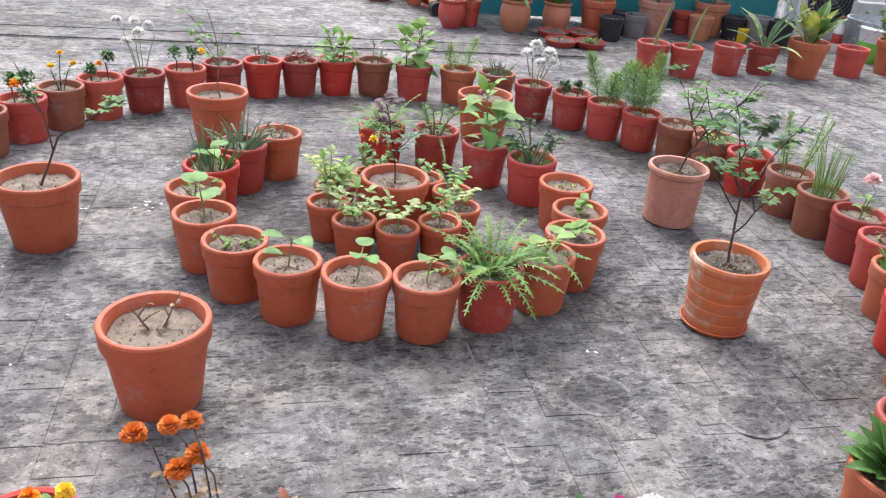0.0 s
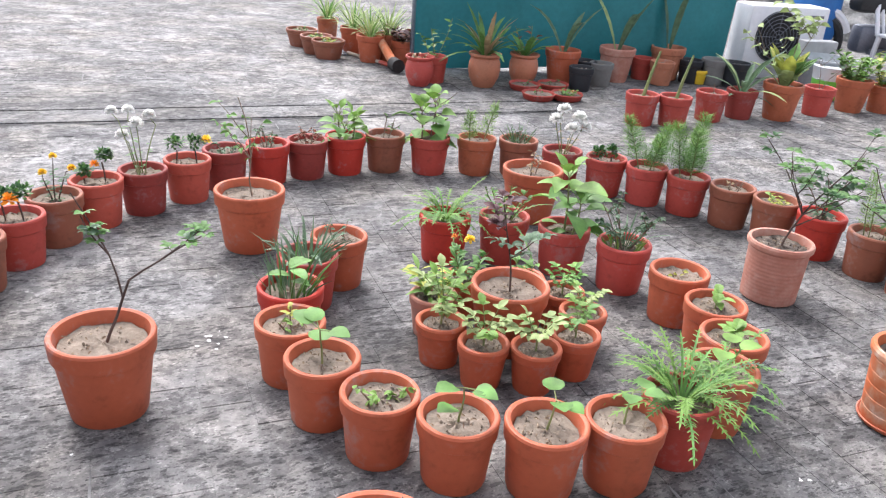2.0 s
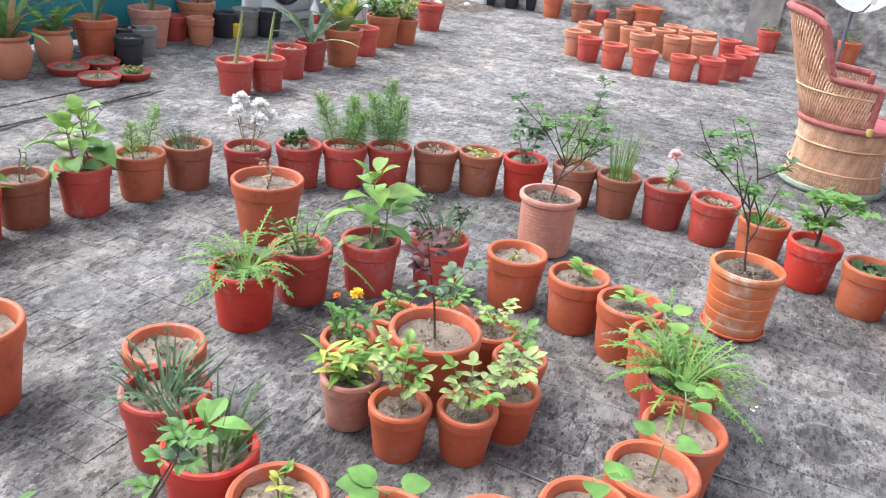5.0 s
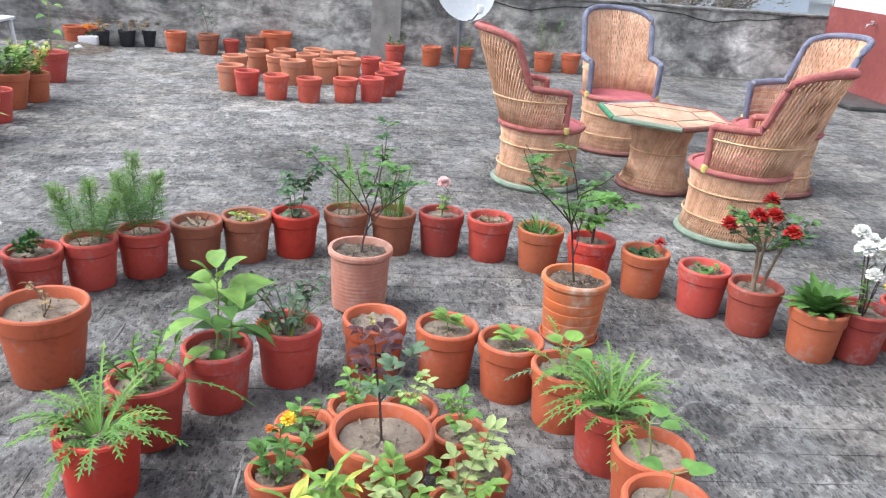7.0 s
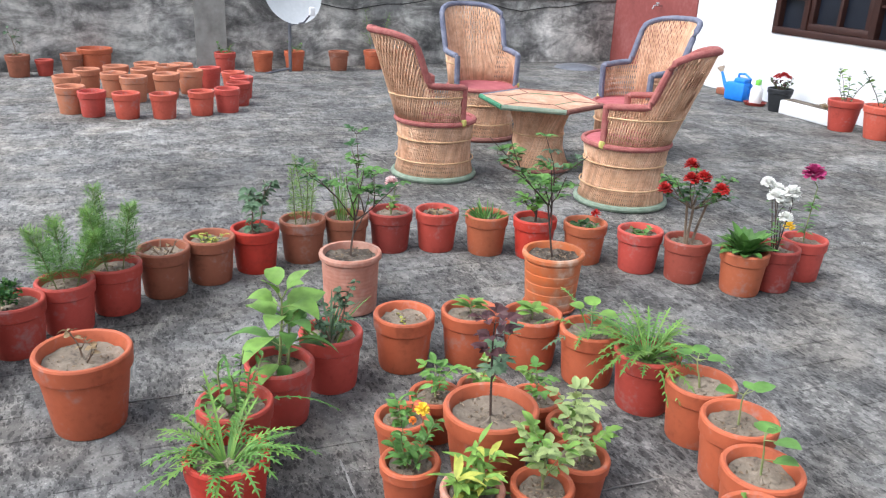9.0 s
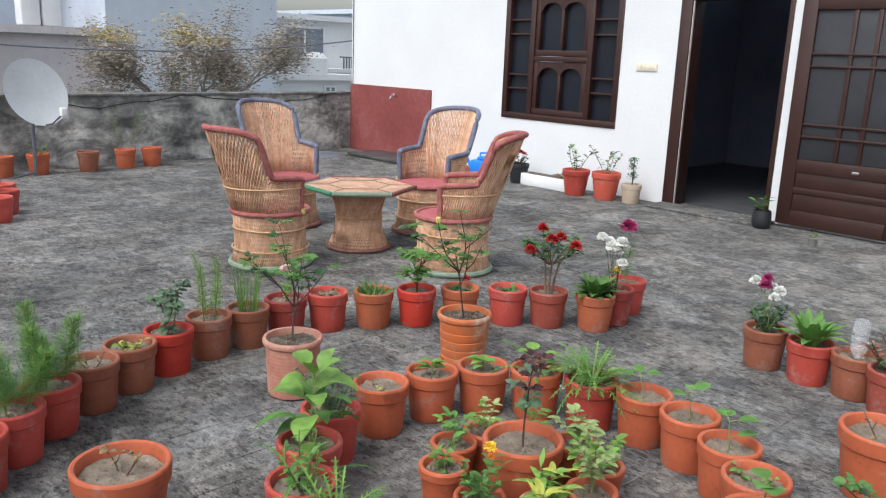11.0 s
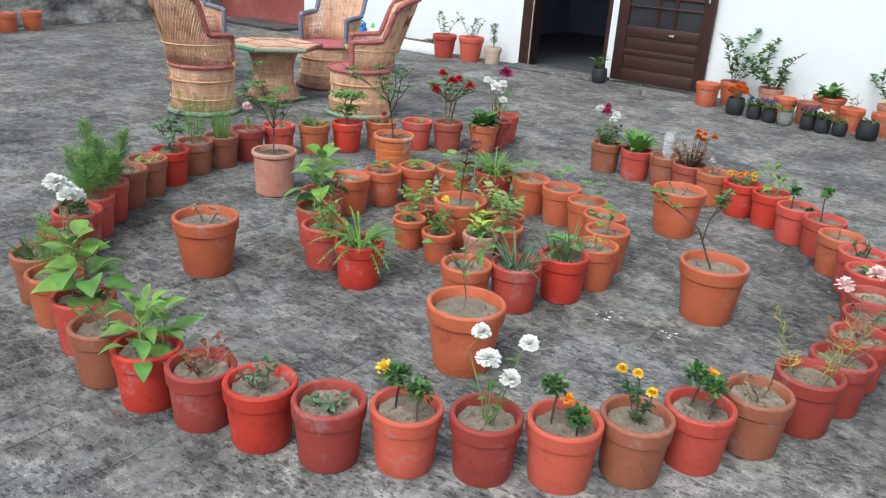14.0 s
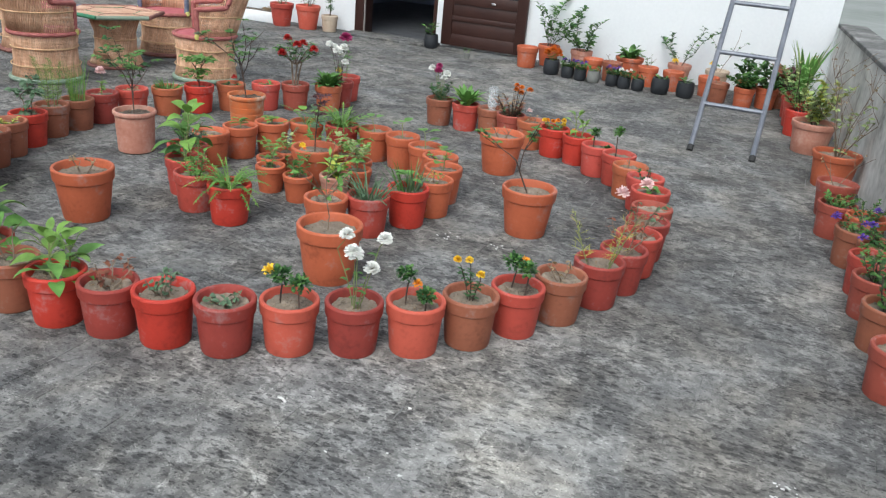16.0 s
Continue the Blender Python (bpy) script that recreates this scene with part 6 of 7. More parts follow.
by_house("wide", "brown", 0.150, 0.620, lambda p: (rosette(p, 24, 0.26, "purple", 0.3, (0.7, 2.6), "strap", "rust")), "dark purple leaves", 734, scale=1.15)

# ---- along the side parapet ----
WF = "pots along the side parapet"


def by_side(shape, colour, u, v, fill, words, seed, **kw):
    return potted(shape, colour, 0, 0, fill, words, WF, seed, m=at_uv(u, v), where="by the parapet", **kw)


SMALLY = lambda h, w, size=0.034, n=90, t="mid", t2="dark": (lambda p: bush(p, h, w, 7, size, 0.5, n, t, t2, "oval", True, 0.45))
by_side("ring", "terracotta", 0.050, 0.500, SMALLY(0.3, 0.1, 0.045, 110), "a leafy plant", 750, scale=1.1)
by_side("ring", "red", 0.020, 1.150, SMALLY(0.28, 0.1, 0.04, 120), "a leafy plant", 751, scale=1.1)
by_side("ring", "red", -0.020, 1.600, lambda p: (rosette(p, 16, 0.44, "fresh", 0.07, (4.0, 9.0), "strap", "variegated"), bush(p, 0.3, 0.12, 6, 0.045, 0.5, 120, "variegated", "mid")), "tall stiff upright leaves", 752, scale=1.15)
by_side("ring", "bright red", -0.050, 2.020, SMALLY(0.36, 0.14, 0.045, 200, "fresh", "variegated"), "a leafy shrub", 753, scale=1.1)
by_side("tub", "pale terracotta", -0.180, 2.650, lambda p: (bush(p, 0.36, 0.2, 11, 0.055, 0.55, 330, "variegated", "yellowish", "oval", True, 0.5)), "a bushy cream-variegated shrub", 754, scale=1.02)
by_side("tub", "terracotta", -0.360, 3.700, lambda p: (twiggy(p, 0.62, 7, 0.3, 14, "dry", 0.025, False, 4), twiggy(p, 0.4, 3, 0.2, 30, "variegated", 0.035, False, 2)), "long bare arching stems", 755, scale=0.98)
by_side("big", "brown red", -0.360, 4.500, lambda p: twiggy(p, 0.3, 2, 0.15, 6, "dry"), "dry stems", 756, scale=0.86)
by_side("ring", "brown red", -0.360, 4.950, lambda p: bush(p, 0.12, 0.12, 8, 0.03, 0.5, 160, "mid", "fresh"), "a dense small-leaved plant", 757, scale=0.98)
by_side("ring", "terracotta", -0.520, 5.120, lambda p: bush(p, 0.13, 0.1, 6, 0.03, 0.5, 90, "mid", "dark"), "a small leafy plant", 758)
by_side("ring", "brown", -0.460, 5.430, lambda p: (bush(p, 0.1, 0.12, 7, 0.03, 0.5, 100, "mid", "dark"), [p.bloom((0.1 * math.cos(i * 2), 0.1 * math.sin(i * 2), 0.06 + 0.02 * (i % 3)), 0.02, "violet", 14) for i in range(5)]), "violet trailing flowers", 759)
by_side("ring", "brown", -0.570, 5.600, SMALLY(0.09, 0.07), "a small plant", 760, scale=0.98)
by_side("ring", "red", -0.520, 5.850, lambda p: (bush(p, 0.1, 0.08, 5, 0.03, 0.5, 60, "mid"), p.bloom((0.06, 0.02, 0.1), 0.02, "violet", 14)), "small violet flowers", 761)
by_side("ring", "brown red", -0.530, 6.150, SMALLY(0.13, 0.08), "a small leafy plant", 762, scale=0.98)
by_side("ring", "brown", -0.560, 6.500, SMALLY(0.15, 0.1), "a leafy plant", 763, scale=0.98)
by_side("ring", "brown red", -0.580, 6.950, None, "bare soil", 764)

ladder = thing("ladder", HOUSE, "grey painted steel ladder leaning on the house roof", "ladder")
lean = 0.94
for u in (0.735, 0.232):
    part("rail", Geo().tube([(u * K, 3.395 * K, 0.0), (u * K, (3.395 - lean * 3.62) * K, 3.62 * K)], 0.021, 0.021, 8), STEEL, ladder)
    part("foot", Geo().tube([(u * K, 3.395 * K + 0.005, 0.0), (u * K, 3.395 * K - 0.03, 0.035)], 0.025, 0.025, 8), RUBBER, ladder, "black rubber foot")
for i in range(9):
    z = (0.35 + 0.4 * i) * K
    v = 3.395 * K - lean * z
    part("rung", Geo().tube([(0.232 * K, v, z), (0.735 * K, v, z)], 0.018, 0.018, 8), STEEL, ladder)

# ---- the far parapet: pots, satellite dish, cables, empty pots ----
FF = "pots along the far parapet"
for i, (v, colour, shape, fill) in enumerate([(3.74, "terracotta", "ring", None), (4.12, "terracotta", "ring", lambda p: feathery(p, 0.5, 2, 0.08, "light", "fresh", 12, 6, 0.09)), (4.62, "brown", "ring", None),
                                              (5.2, "terracotta", "ring", lambda p: bush(p, 0.15, 0.1, 4, 0.05, 0.5, 24, "mid")), (5.62, "terracotta", "ring", None), (6.1, "red", "ring", lambda p: bush(p, 0.14, 0.1, 4, 0.05, 0.5, 24, "mid")),
                                              (7.85, "brown", "ring", None), (8.15, "red", "small", None), (8.42, "brown", "ring", lambda p: twiggy(p, 0.25, 2, 0.05, 10, "grey", 0.04)), (8.82, "terracotta", "ring", None), (10.0, "terracotta", "ring", None)]):
    potted(shape, colour, 0, 0, fill, "a thin plant" if fill else "dry soil", FF, 780 + i, m=FARW @ pose(-0.25 - 0.03 * (i % 3), v * K, 0), where="by the parapet", scale=1.1)
DISH = thing("satellite_dish", at_uv(11.15, 5.25), "grey satellite dish on a thin pole", "satellite dish")
bowl = Geo()
prof = [(0, 0.0), (0.1, 0.004), (0.2, 0.018), (0.3, 0.042), (0.36, 0.062), (0.365, 0.068), (0.36, 0.066), (0.3, 0.048), (0.2, 0.024), (0, 0.006)]
bowl.lathe(prof, 40)
ob = part("reflector", bowl, DISH_GREY, DISH, "pale grey dish")
ob.matrix_basis = Matrix.Translation((0, 0, 0.9)) @ Matrix.Rotation(radians(18), 4, "Z") @ Matrix.Rotation(radians(-72), 4, "Y")
part("pole", Geo().tube([(0.12, 0, 0), (0.1, 0, 0.5), (0.06, 0, 0.85)], 0.02, 0.02, 8), STEEL, DISH)
part("arm", Geo().tube([(0.0, 0.0, 0.55), (-0.25, -0.1, 0.6), (-0.42, -0.16, 0.72)], 0.01, 0.01, 6), STEEL, DISH)
part("receiver", Geo().box(-0.47, -0.19, 0.69, -0.39, -0.13, 0.78, 0.01), POT["white"], DISH, "white receiver head")
part("brace", Geo().tube([(0.12, 0.0, 0.04), (0.02, 0.3, 0.0)], 0.012, 0.012, 6), STEEL, DISH)
cable = thing("wall_cable", FARW, "black cable sagging along the far parapet", "cable")
part("cable", Geo().tube([(-0.02, (5.0 - 0.235 * i) * K, 0.77 - 0.06 * math.sin(i * 0.55) + 0.02 * math.sin(i * 1.7)) for i in range(21)], 0.007, 0.007, 5), RUBBER, cable)
over = thing("overhead_wire", HOUSE, "sagging overhead wire beyond the parapet", "wire")
part("wire", Geo().tube([(15 * K, (9 - i) * K, 1.35 + 0.02 * (i - 6) ** 2 * 0.6) for i in range(14)], 0.012, 0.012, 5), STEEL, over)
lid = thing("metal_tray", at_uv(11.38, 1.0) @ pose(0, 0, 0.0), "grey round metal tray lying by the far wall", "tray")
part("disc", Geo().lathe([(0, 0.05), (0.15, 0.045), (0.27, 0.02), (0.3, 0.0), (0.29, 0.0), (0, 0.02)], 32), STEEL, lid)

EMPTY = [(5.36, 6.43, "light terracotta"), (5.96, 6.67, "light terracotta"), (6.43, 6.63, "light terracotta"), (6.24, 6.30, "light terracotta"), (6.01, 6.04, "light terracotta"),
         (6.57, 6.09, "light terracotta"), (6.27, 5.78, "light terracotta"), (6.84, 5.90, "light terracotta"), (6.56, 5.60, "light terracotta"), (6.72, 6.42, "light terracotta"),
         (7.00, 6.17, "light terracotta"), (6.96, 5.79, "light terracotta"), (5.24, 6.20, "pinkish red"), (5.19, 5.88, "salmon red"), (5.23, 5.56, "salmon red"),
         (5.42, 5.26, "salmon red"), (5.60, 5.05, "pinkish red"), (5.96, 5.00, "red"), (6.36, 5.03, "pinkish red"), (6.68, 5.17, "salmon red"),
         (6.95, 5.47, "pinkish red")]
for i, (x, y, colour) in enumerate(EMPTY):
    potted("ring", colour, x, y, None, "nothing inside, standing empty", "empty pots in a cluster", 800 + i, soil=None, where="in a cluster", scale=1.12 if colour == "light terracotta" else 1.03)
potted("tub", "terracotta", 7.74, 6.96, None, "nothing inside", "empty pots in a cluster", 830, soil=None, z=0.0, scale=1.1, where="behind the cluster")

# litter by the far corner
heap = thing("fallen_pot", pose(7.000 * K, 9.250 * K, 0.12, 90, 0, 40), "broken terracotta pot lying on its side", "flower pot")
part("pot", SHAPES["ring"][0], POT["terracotta"], heap)
for i, (x, y) in enumerate(((7.25, 8.75), (7.45, 8.55), (7.0, 8.95))):
    potted("ring", "black plastic", x, y, lambda p: twiggy(p, 0.2, 3, 0.2, 12, "dry", 0.06) if p.rnd.random() < 2 else None, "dry grass", "black pots in the corner", 840 + i, where="in the corner", scale=0.9)
box = thing("styrofoam_box", pose(6.950 * K, 9.050 * K, 0, 0, 0, 20), "white foam box with small orange flowers", "box")
part("box", Geo().box(-0.17, -0.1, 0, 0.17, 0.1, 0.13, 0.01), POT["white"], box)
p = Plant(850)
bush(p, 0.1, 0.2, 8, 0.04, 0.5, 60, "mid", "dark")
ob = part("foliage", p.green["mid"], GREEN["mid"], box, smooth=False)
ob.matrix_basis = Matrix.Translation((0, 0, 0.12))
g = Geo()
for i in range(6):
    blossom(g, (-0.14 + 0.055 * i, 0.05 * math.sin(i * 2), 0.22), 0.025, 14, rnd=p.rnd)
part("flowers", g, PETAL["orange"], box, "orange flowers", smooth=False)
rubble = thing("rubble_heap", pose(6.650 * K, 9.200 * K, 0), "small heap of earth and stones", "rubble")
g, rr = Geo(), random.Random(9)
g.lathe([(0.55, 0.0), (0.4, 0.03), (0.2, 0.06), (0, 0.07)], 24, 0.08)
part("earth", g, DARK_SOIL, rubble)
for i in range(9):
    s = rr.uniform(0.03, 0.07)
    x, y = rr.uniform(-0.5, 0.5), rr.uniform(-0.35, 0.35)
    part("stone", Geo().lathe([(0, 0), (s, s * 0.2), (s * 0.9, s * 0.7), (s * 0.4, s), (0, s)], 7, 0.15, (x, y, 0.02)), WHITEWASH if i % 3 == 0 else PLASTER, rubble, smooth=False)

# ---- the near far-side: tarpaulin, air conditioner, motorcycle, pots ----
tarp = thing("tarpaulin_screen", pose(-0.299 * K, 8.306 * K, 0, 0, 0, 9.0), "dark teal tarpaulin hung as a screen", "tarpaulin")
g, cols, rows_n, rt = Geo(), 60, 12, random.Random(3)
vs, fs = [], []
for j in range(rows_n + 1):
    for i in range(cols + 1):
        x = 3.05 * i / cols
        z = 0.02 + 1.75 * j / rows_n
        vs.append((x, 0.035 * math.sin(x * 5.1 + 0.6 * math.sin(z * 2)) + 0.018 * math.sin(x * 13 + z) + 0.05 * (1 - z / 1.77) * math.sin(x * 2.3), z - (0.02 * math.sin(x * 4) if j == 0 else 0)))
for j in range(rows_n):
    for i in range(cols):
        a = j * (cols + 1) + i
        fs.append((a, a + 1, a + cols + 2, a + cols + 1))
back = [(x, y + 0.004, z) for x, y, z in vs]
g.add(vs, fs).add(back, [tuple(reversed(f)) for f in fs])
part("sheet", g, TARP, tarp)
for x in (0.0, 1.5, 3.05):
    part("pole", Geo().tube([(x, 0.1, 0), (x, 0.1, 1.85)], 0.022, 0.022, 8), STEEL, tarp)
part("top_rail", Geo().tube([(0, 0.1, 1.8), (3.05, 0.1, 1.8)], 0.018, 0.018, 8), STEEL, tarp)
board = thing("leaning_board", pose(2.874 * K, 8.950 * K, 0, -12, 0, 14), "pale blue-grey board leaning beside the tarpaulin", "board")
part("panel", Geo().box(-0.17, 0, 0, 0.17, 0.02, 1.25, 0.004), material("pale_board", [(0.45, 0.48, 0.55), (0.58, 0.6, 0.66)], 0.6, 30, 3, 0.05), board)

ac = thing("air_conditioner", pose(3.564 * K, 8.991 * K, 0, 0, 0, 8), "white air conditioner outdoor unit on a stand", "air conditioner")
part("stand", Geo().box(-0.4, -0.12, 0, 0.4, 0.14, 0.1, 0.01), WHITE_METAL, ac)
part("casing", Geo().box(-0.42, -0.15, 0.1, 0.42, 0.16, 0.68, 0.02), WHITE_METAL, ac)
part("fan_recess", Geo().lathe([(0, 0.0), (0.23, 0.0), (0.24, 0.006), (0, 0.006)], 36), RUBBER, ac, "dark fan opening").matrix_basis = Matrix.Translation((-0.1, -0.151, 0.4)) @ Matrix.Rotation(radians(90), 4, "X")
for i in range(7):
    part("grille_ring", Geo().tube([((0.035 * i + 0.025) * math.cos(a * 0.2618), 0, (0.035 * i + 0.025) * math.sin(a * 0.2618)) for a in range(25)], 0.0035, 0.0035, 4), STEEL, ac).matrix_basis = Matrix.Translation((-0.1, -0.168, 0.4))
for a in range(8):
    part("grille_spoke", Geo().tube([(0.02 * math.cos(a * 0.785), 0, 0.02 * math.sin(a * 0.785)), (0.24 * math.cos(a * 0.785), 0, 0.24 * math.sin(a * 0.785))], 0.0035, 0.0035, 4), STEEL, ac).matrix_basis = Matrix.Translation((-0.1, -0.165, 0.4))
part("badge", Geo().box(0.2, -0.1525, 0.58, 0.36, -0.1505, 0.61), STEEL, ac, "dark maker's badge")
carton = thing("grey_board_box", pose(3.811 * K, 8.588 * K, 0, 0, 0, 10), "grey sheet-metal box standing before the unit", "box")
part("body", Geo().box(-0.18, -0.06, 0, 0.18, 0.06, 0.42, 0.012), material("dull_metal", [(0.26, 0.27, 0.27), (0.38, 0.39, 0.39)], 0.6, 20, 4, 0.1), carton)

bike = thing("motorcycle", pose(4.911 * K, 9.452 * K, 0, 0, 0, 5), "parked dark motorcycle with a pale mudguard", "motorcycle")
for x in (-0.62, 0.62):
    wheel = part("wheel", Geo().tube([(x + 0.25 * math.cos(a * 0.2618), 0, 0.3 + 0.25 * math.sin(a * 0.2618)) for a in range(25)], 0.05, 0.05, 8), RUBBER, bike, "black tyre")
    part("rim", Geo().tube([(x + 0.19 * math.cos(a * 0.2618), 0, 0.3 + 0.19 * math.sin(a * 0.2618)) for a in range(25)], 0.014, 0.014, 6), CHROME, wheel)
    for a in range(10):
        part("spoke", Geo().tube([(x, 0, 0.3), (x + 0.19 * math.cos(a * 0.628), 0, 0.3 + 0.19 * math.sin(a * 0.628))], 0.005, 0.005, 4), CHROME, wheel)
part("engine", Geo().box(-0.2, -0.1, 0.22, 0.2, 0.1, 0.5, 0.05), STEEL, bike)
part("tank", Geo().box(-0.3, -0.12, 0.62, 0.2, 0.12, 0.82, 0.07), RUBBER, bike)
part("seat", Geo().box(0.15, -0.11, 0.66, 0.75, 0.11, 0.76, 0.04), RUBBER, bike)
part("mudguard", Geo().tube([(-0.62 + 0.33 * math.cos(radians(a)), 0, 0.3 + 0.33 * math.sin(radians(a))) for a in range(20, 170, 10)], 0.05, 0.04, 8), WHITE_METAL, bike, "pale front mudguard")
part("fork", Geo().tube([(-0.62, 0.07, 0.3), (-0.42, 0.07, 0.9)], 0.02, 0.02, 8), CHROME, bike)
part("handlebar", Geo().tube([(-0.35, -0.3, 0.95), (-0.42, 0, 0.92), (-0.35, 0.3, 0.95)], 0.014, 0.014, 8), STEEL, bike)
part("exhaust", Geo().tube([(-0.1, -0.14, 0.25), (0.4, -0.16, 0.25), (0.85, -0.17, 0.36)], 0.03, 0.045, 8), STEEL, bike)
drum_b = thing("plastic_drum", pose(4.234 * K, 9.639 * K, 0), "blue plastic drum behind the motorcycle", "drum")
part("drum", Geo().lathe([(0, 0), (0.26, 0), (0.28, 0.03), (0.29, 0.3), (0.28, 0.33), (0.29, 0.36), (0.28, 0.8), (0.24, 0.88), (0, 0.88)], 32), material("drum_blue", [(0.01, 0.09, 0.28), (0.02, 0.14, 0.4)], 0.45, 30, 4, 0.05), drum_b)

pc = thing("plastic_chair", pose(5.156 * K, 9.086 * K, 0, 0, 0, 195), "white moulded plastic chair", "chair")
for x in (-0.22, 0.22):
    for y in (-0.2, 0.2):
        part("leg", Geo().tube([(x * 1.12, y * 1.12, 0), (x, y, 0.42)], 0.022, 0.028, 8), POT["white"], pc)
part("seat", Geo().box(-0.25, -0.24, 0.41, 0.25, 0.25, 0.44, 0.012), POT["white"], pc)
for i in range(5):
    x = -0.17 + 0.085 * i
    part("back_slat", Geo().tube([(x * 0.8, -0.23, 0.43), (x, -0.28, 0.62), (x, -0.33, 0.82)], 0.016, 0.018, 6), POT["white"], pc)
part("back_rim", Geo().tube([(-0.23, -0.22, 0.42), (-0.25, -0.28, 0.65), (-0.2, -0.34, 0.84), (0, -0.36, 0.88), (0.2, -0.34, 0.84), (0.25, -0.28, 0.65), (0.23, -0.22, 0.42)], 0.022, 0.022, 8), POT["white"], pc)

tub = thing("metal_tub", pose(3.744 * K, 8.242 * K, 0), "grey galvanised metal tub beside the bucket", "tub")
part("tub", Geo().lathe([(0, 0.01), (0.19, 0.0), (0.2, 0.01), (0.25, 0.3), (0.262, 0.305), (0.262, 0.32), (0.245, 0.32), (0.19, 0.03), (0, 0.025)], 36), material("galvanised", [(0.3, 0.32, 0.34), (0.46, 0.48, 0.5)], 0.5, 30, 6, 0.1, metal=0.5), tub)
bucket = thing("paint_bucket", pose(3.670 * K, 8.010 * K, 0), "white and lime green plastic bucket", "bucket")
part("bucket", Geo().lathe([(0, 0), (0.11, 0), (0.12, 0.01), (0.135, 0.17), (0, 0.17)], 28), POT["lime green"], bucket)
part("upper_band", Geo().lathe([(0, 0.1701), (0.135, 0.1701), (0.145, 0.27), (0.15, 0.28), (0.14, 0.29), (0, 0.28)], 28), POT["white"], bucket, "white upper band")
bottle = thing("plastic_bottle", pose(3.430 * K, 8.299 * K, 0), "clear plastic bottle with a red label", "bottle")
part("body", Geo().lathe([(0, 0), (0.04, 0), (0.045, 0.02), (0.045, 0.17), (0.035, 0.22), (0.014, 0.27), (0.014, 0.29), (0, 0.29)], 20), POT["white"], bottle)
part("label", Geo().lathe([(0.0462, 0.08), (0.0465, 0.085), (0.0465, 0.16), (0.0462, 0.165)], 20), POT["bright red"], bottle, "red label")
part("cap", Geo().lathe([(0, 0.291), (0.016, 0.291), (0.016, 0.312), (0, 0.312)], 14), POT["bright red"], bottle, "red cap")

NF = "pots on the far side"


def north(shape, colour, x, y, fill, words, seed, **kw):
    kw.setdefault("where", "beside the tarpaulin")
    return potted(shape, colour, x, y, fill, words, NF, seed, **kw)


STICK = lambda p: (p.stem.tube([(0, 0, -0.01), (0.03, 0.01, 0.13), (0.07, 0.03, 0.26)], 0.011, 0.006, 6),)
ALOE = lambda n, s, t="mid", t2="fresh", rt=0.13, up=(0.2, 2.2): (lambda p: rosette(p, n, s, t, rt, up, "strap", t2))
for i, (x, y) in enumerate(((1.399, 6.689), (1.664, 6.677), (2.060, 6.920))):
    north("ring", "red", x, y, STICK if i < 2 else (lambda p: twiggy(p, 0.1, 1, 0.02)), "a bare pale stick", 860 + i, where="in a row", scale=1.08)
north("ring", "dark red", 2.378, 7.057, ALOE(14, 0.34, "grey", "variegated", 0.1, (-0.3, 2.4)), "a large aloe with pale leaves", 863, scale=1.07, where="in a row")
north("tall", "orange brown", 2.739, 7.081, lambda p: (rosette(p, 10, 0.24, "mid", 0.3, (0.8, 3.4), "strap", "variegated"), rosette(p, 9, 0.26, "yellowish", 0.28, (1.4, 4.0)), twiggy(p, 0.4, 3, 0.1, 20, "variegated", 0.07)), "a yellow-spotted croton", 864, scale=1.20, where="in a row")
north("ring", "pinkish red", 3.200, 7.307, lambda p: twiggy(p, 0.25, 2, 0.03, 6, "grey", 0.04), "a thin stem", 865, scale=1.12, where="in a row")
north("tall", "orange brown", 3.641, 7.531, lambda p: bush(p, 0.24, 0.18, 9, 0.05, 0.5, 260, "light", "fresh"), "a dense light green shrub", 866, scale=1.15, where="in a row")
north("ring", "orange brown", 3.961, 7.553, lambda p: bush(p, 0.26, 0.16, 8, 0.05, 0.5, 220, "yellowish", "light"), "a dense yellow-green shrub", 867, scale=1.1, where="in a row")
north("tall", "pinkish red", 4.798, 7.990, lambda p: tall_broad(p, 0.4, 5, 0.12, "fresh", "light"), "a tall shoot", 868, scale=1.1, where="in a row")
north("belly", "light terracotta", 0.290, 7.721, ALOE(26, 0.34, "mid", "dry", 0.1, (0.3, 3.0)), "a drooping aloe", 870, scale=1.09)
north("belly", "light terracotta", 0.681, 7.926, lambda p: (rosette(p, 10, 0.24, "mid", 0.2, (0.6, 2.0)), bush(p, 0.25, 0.06, 3, 0.07, 0.4, 20, "rust", "mid")), "reddish and green leaves", 871)
north("tall", "terracotta", 1.065, 8.059, ALOE(4, 0.4, "grey", "variegated", 0.1, (1.2, 2.4)), "pale spiky leaves", 872, scale=1.22)
north("tall", "pale terracotta", 1.648, 8.285, ALOE(4, 0.42, "grey", "variegated", 0.1, (1.2, 3.0)), "pale spiky leaves", 873, scale=1.25)
north("tall", "light terracotta", 2.242, 8.529, ALOE(3, 0.5, "grey", "mid", 0.09, (4.0, 7.0)), "one upright spiky leaf", 874, scale=1.25)
north("ring", "light terracotta", 2.096, 8.233, None, "dry soil", 875)
north("ring", "red", 1.969, 8.451, None, "dry soil", 876, scale=0.95)
north("ring", "black plastic", 1.182, 7.771, None, "dry soil", 877, scale=0.95)
north("ring", "black plastic", 1.294, 8.096, None, "dry soil", 878, scale=0.95)
north("ring", "grey", 1.435, 8.022, None, "dry soil", 879, scale=0.95)
north("mini", "yellow", 2.535, 8.363, None, "dry soil", 880, scale=1.2)
north("ring", "black plastic", 2.454, 8.413, None, "dry soil", 881)
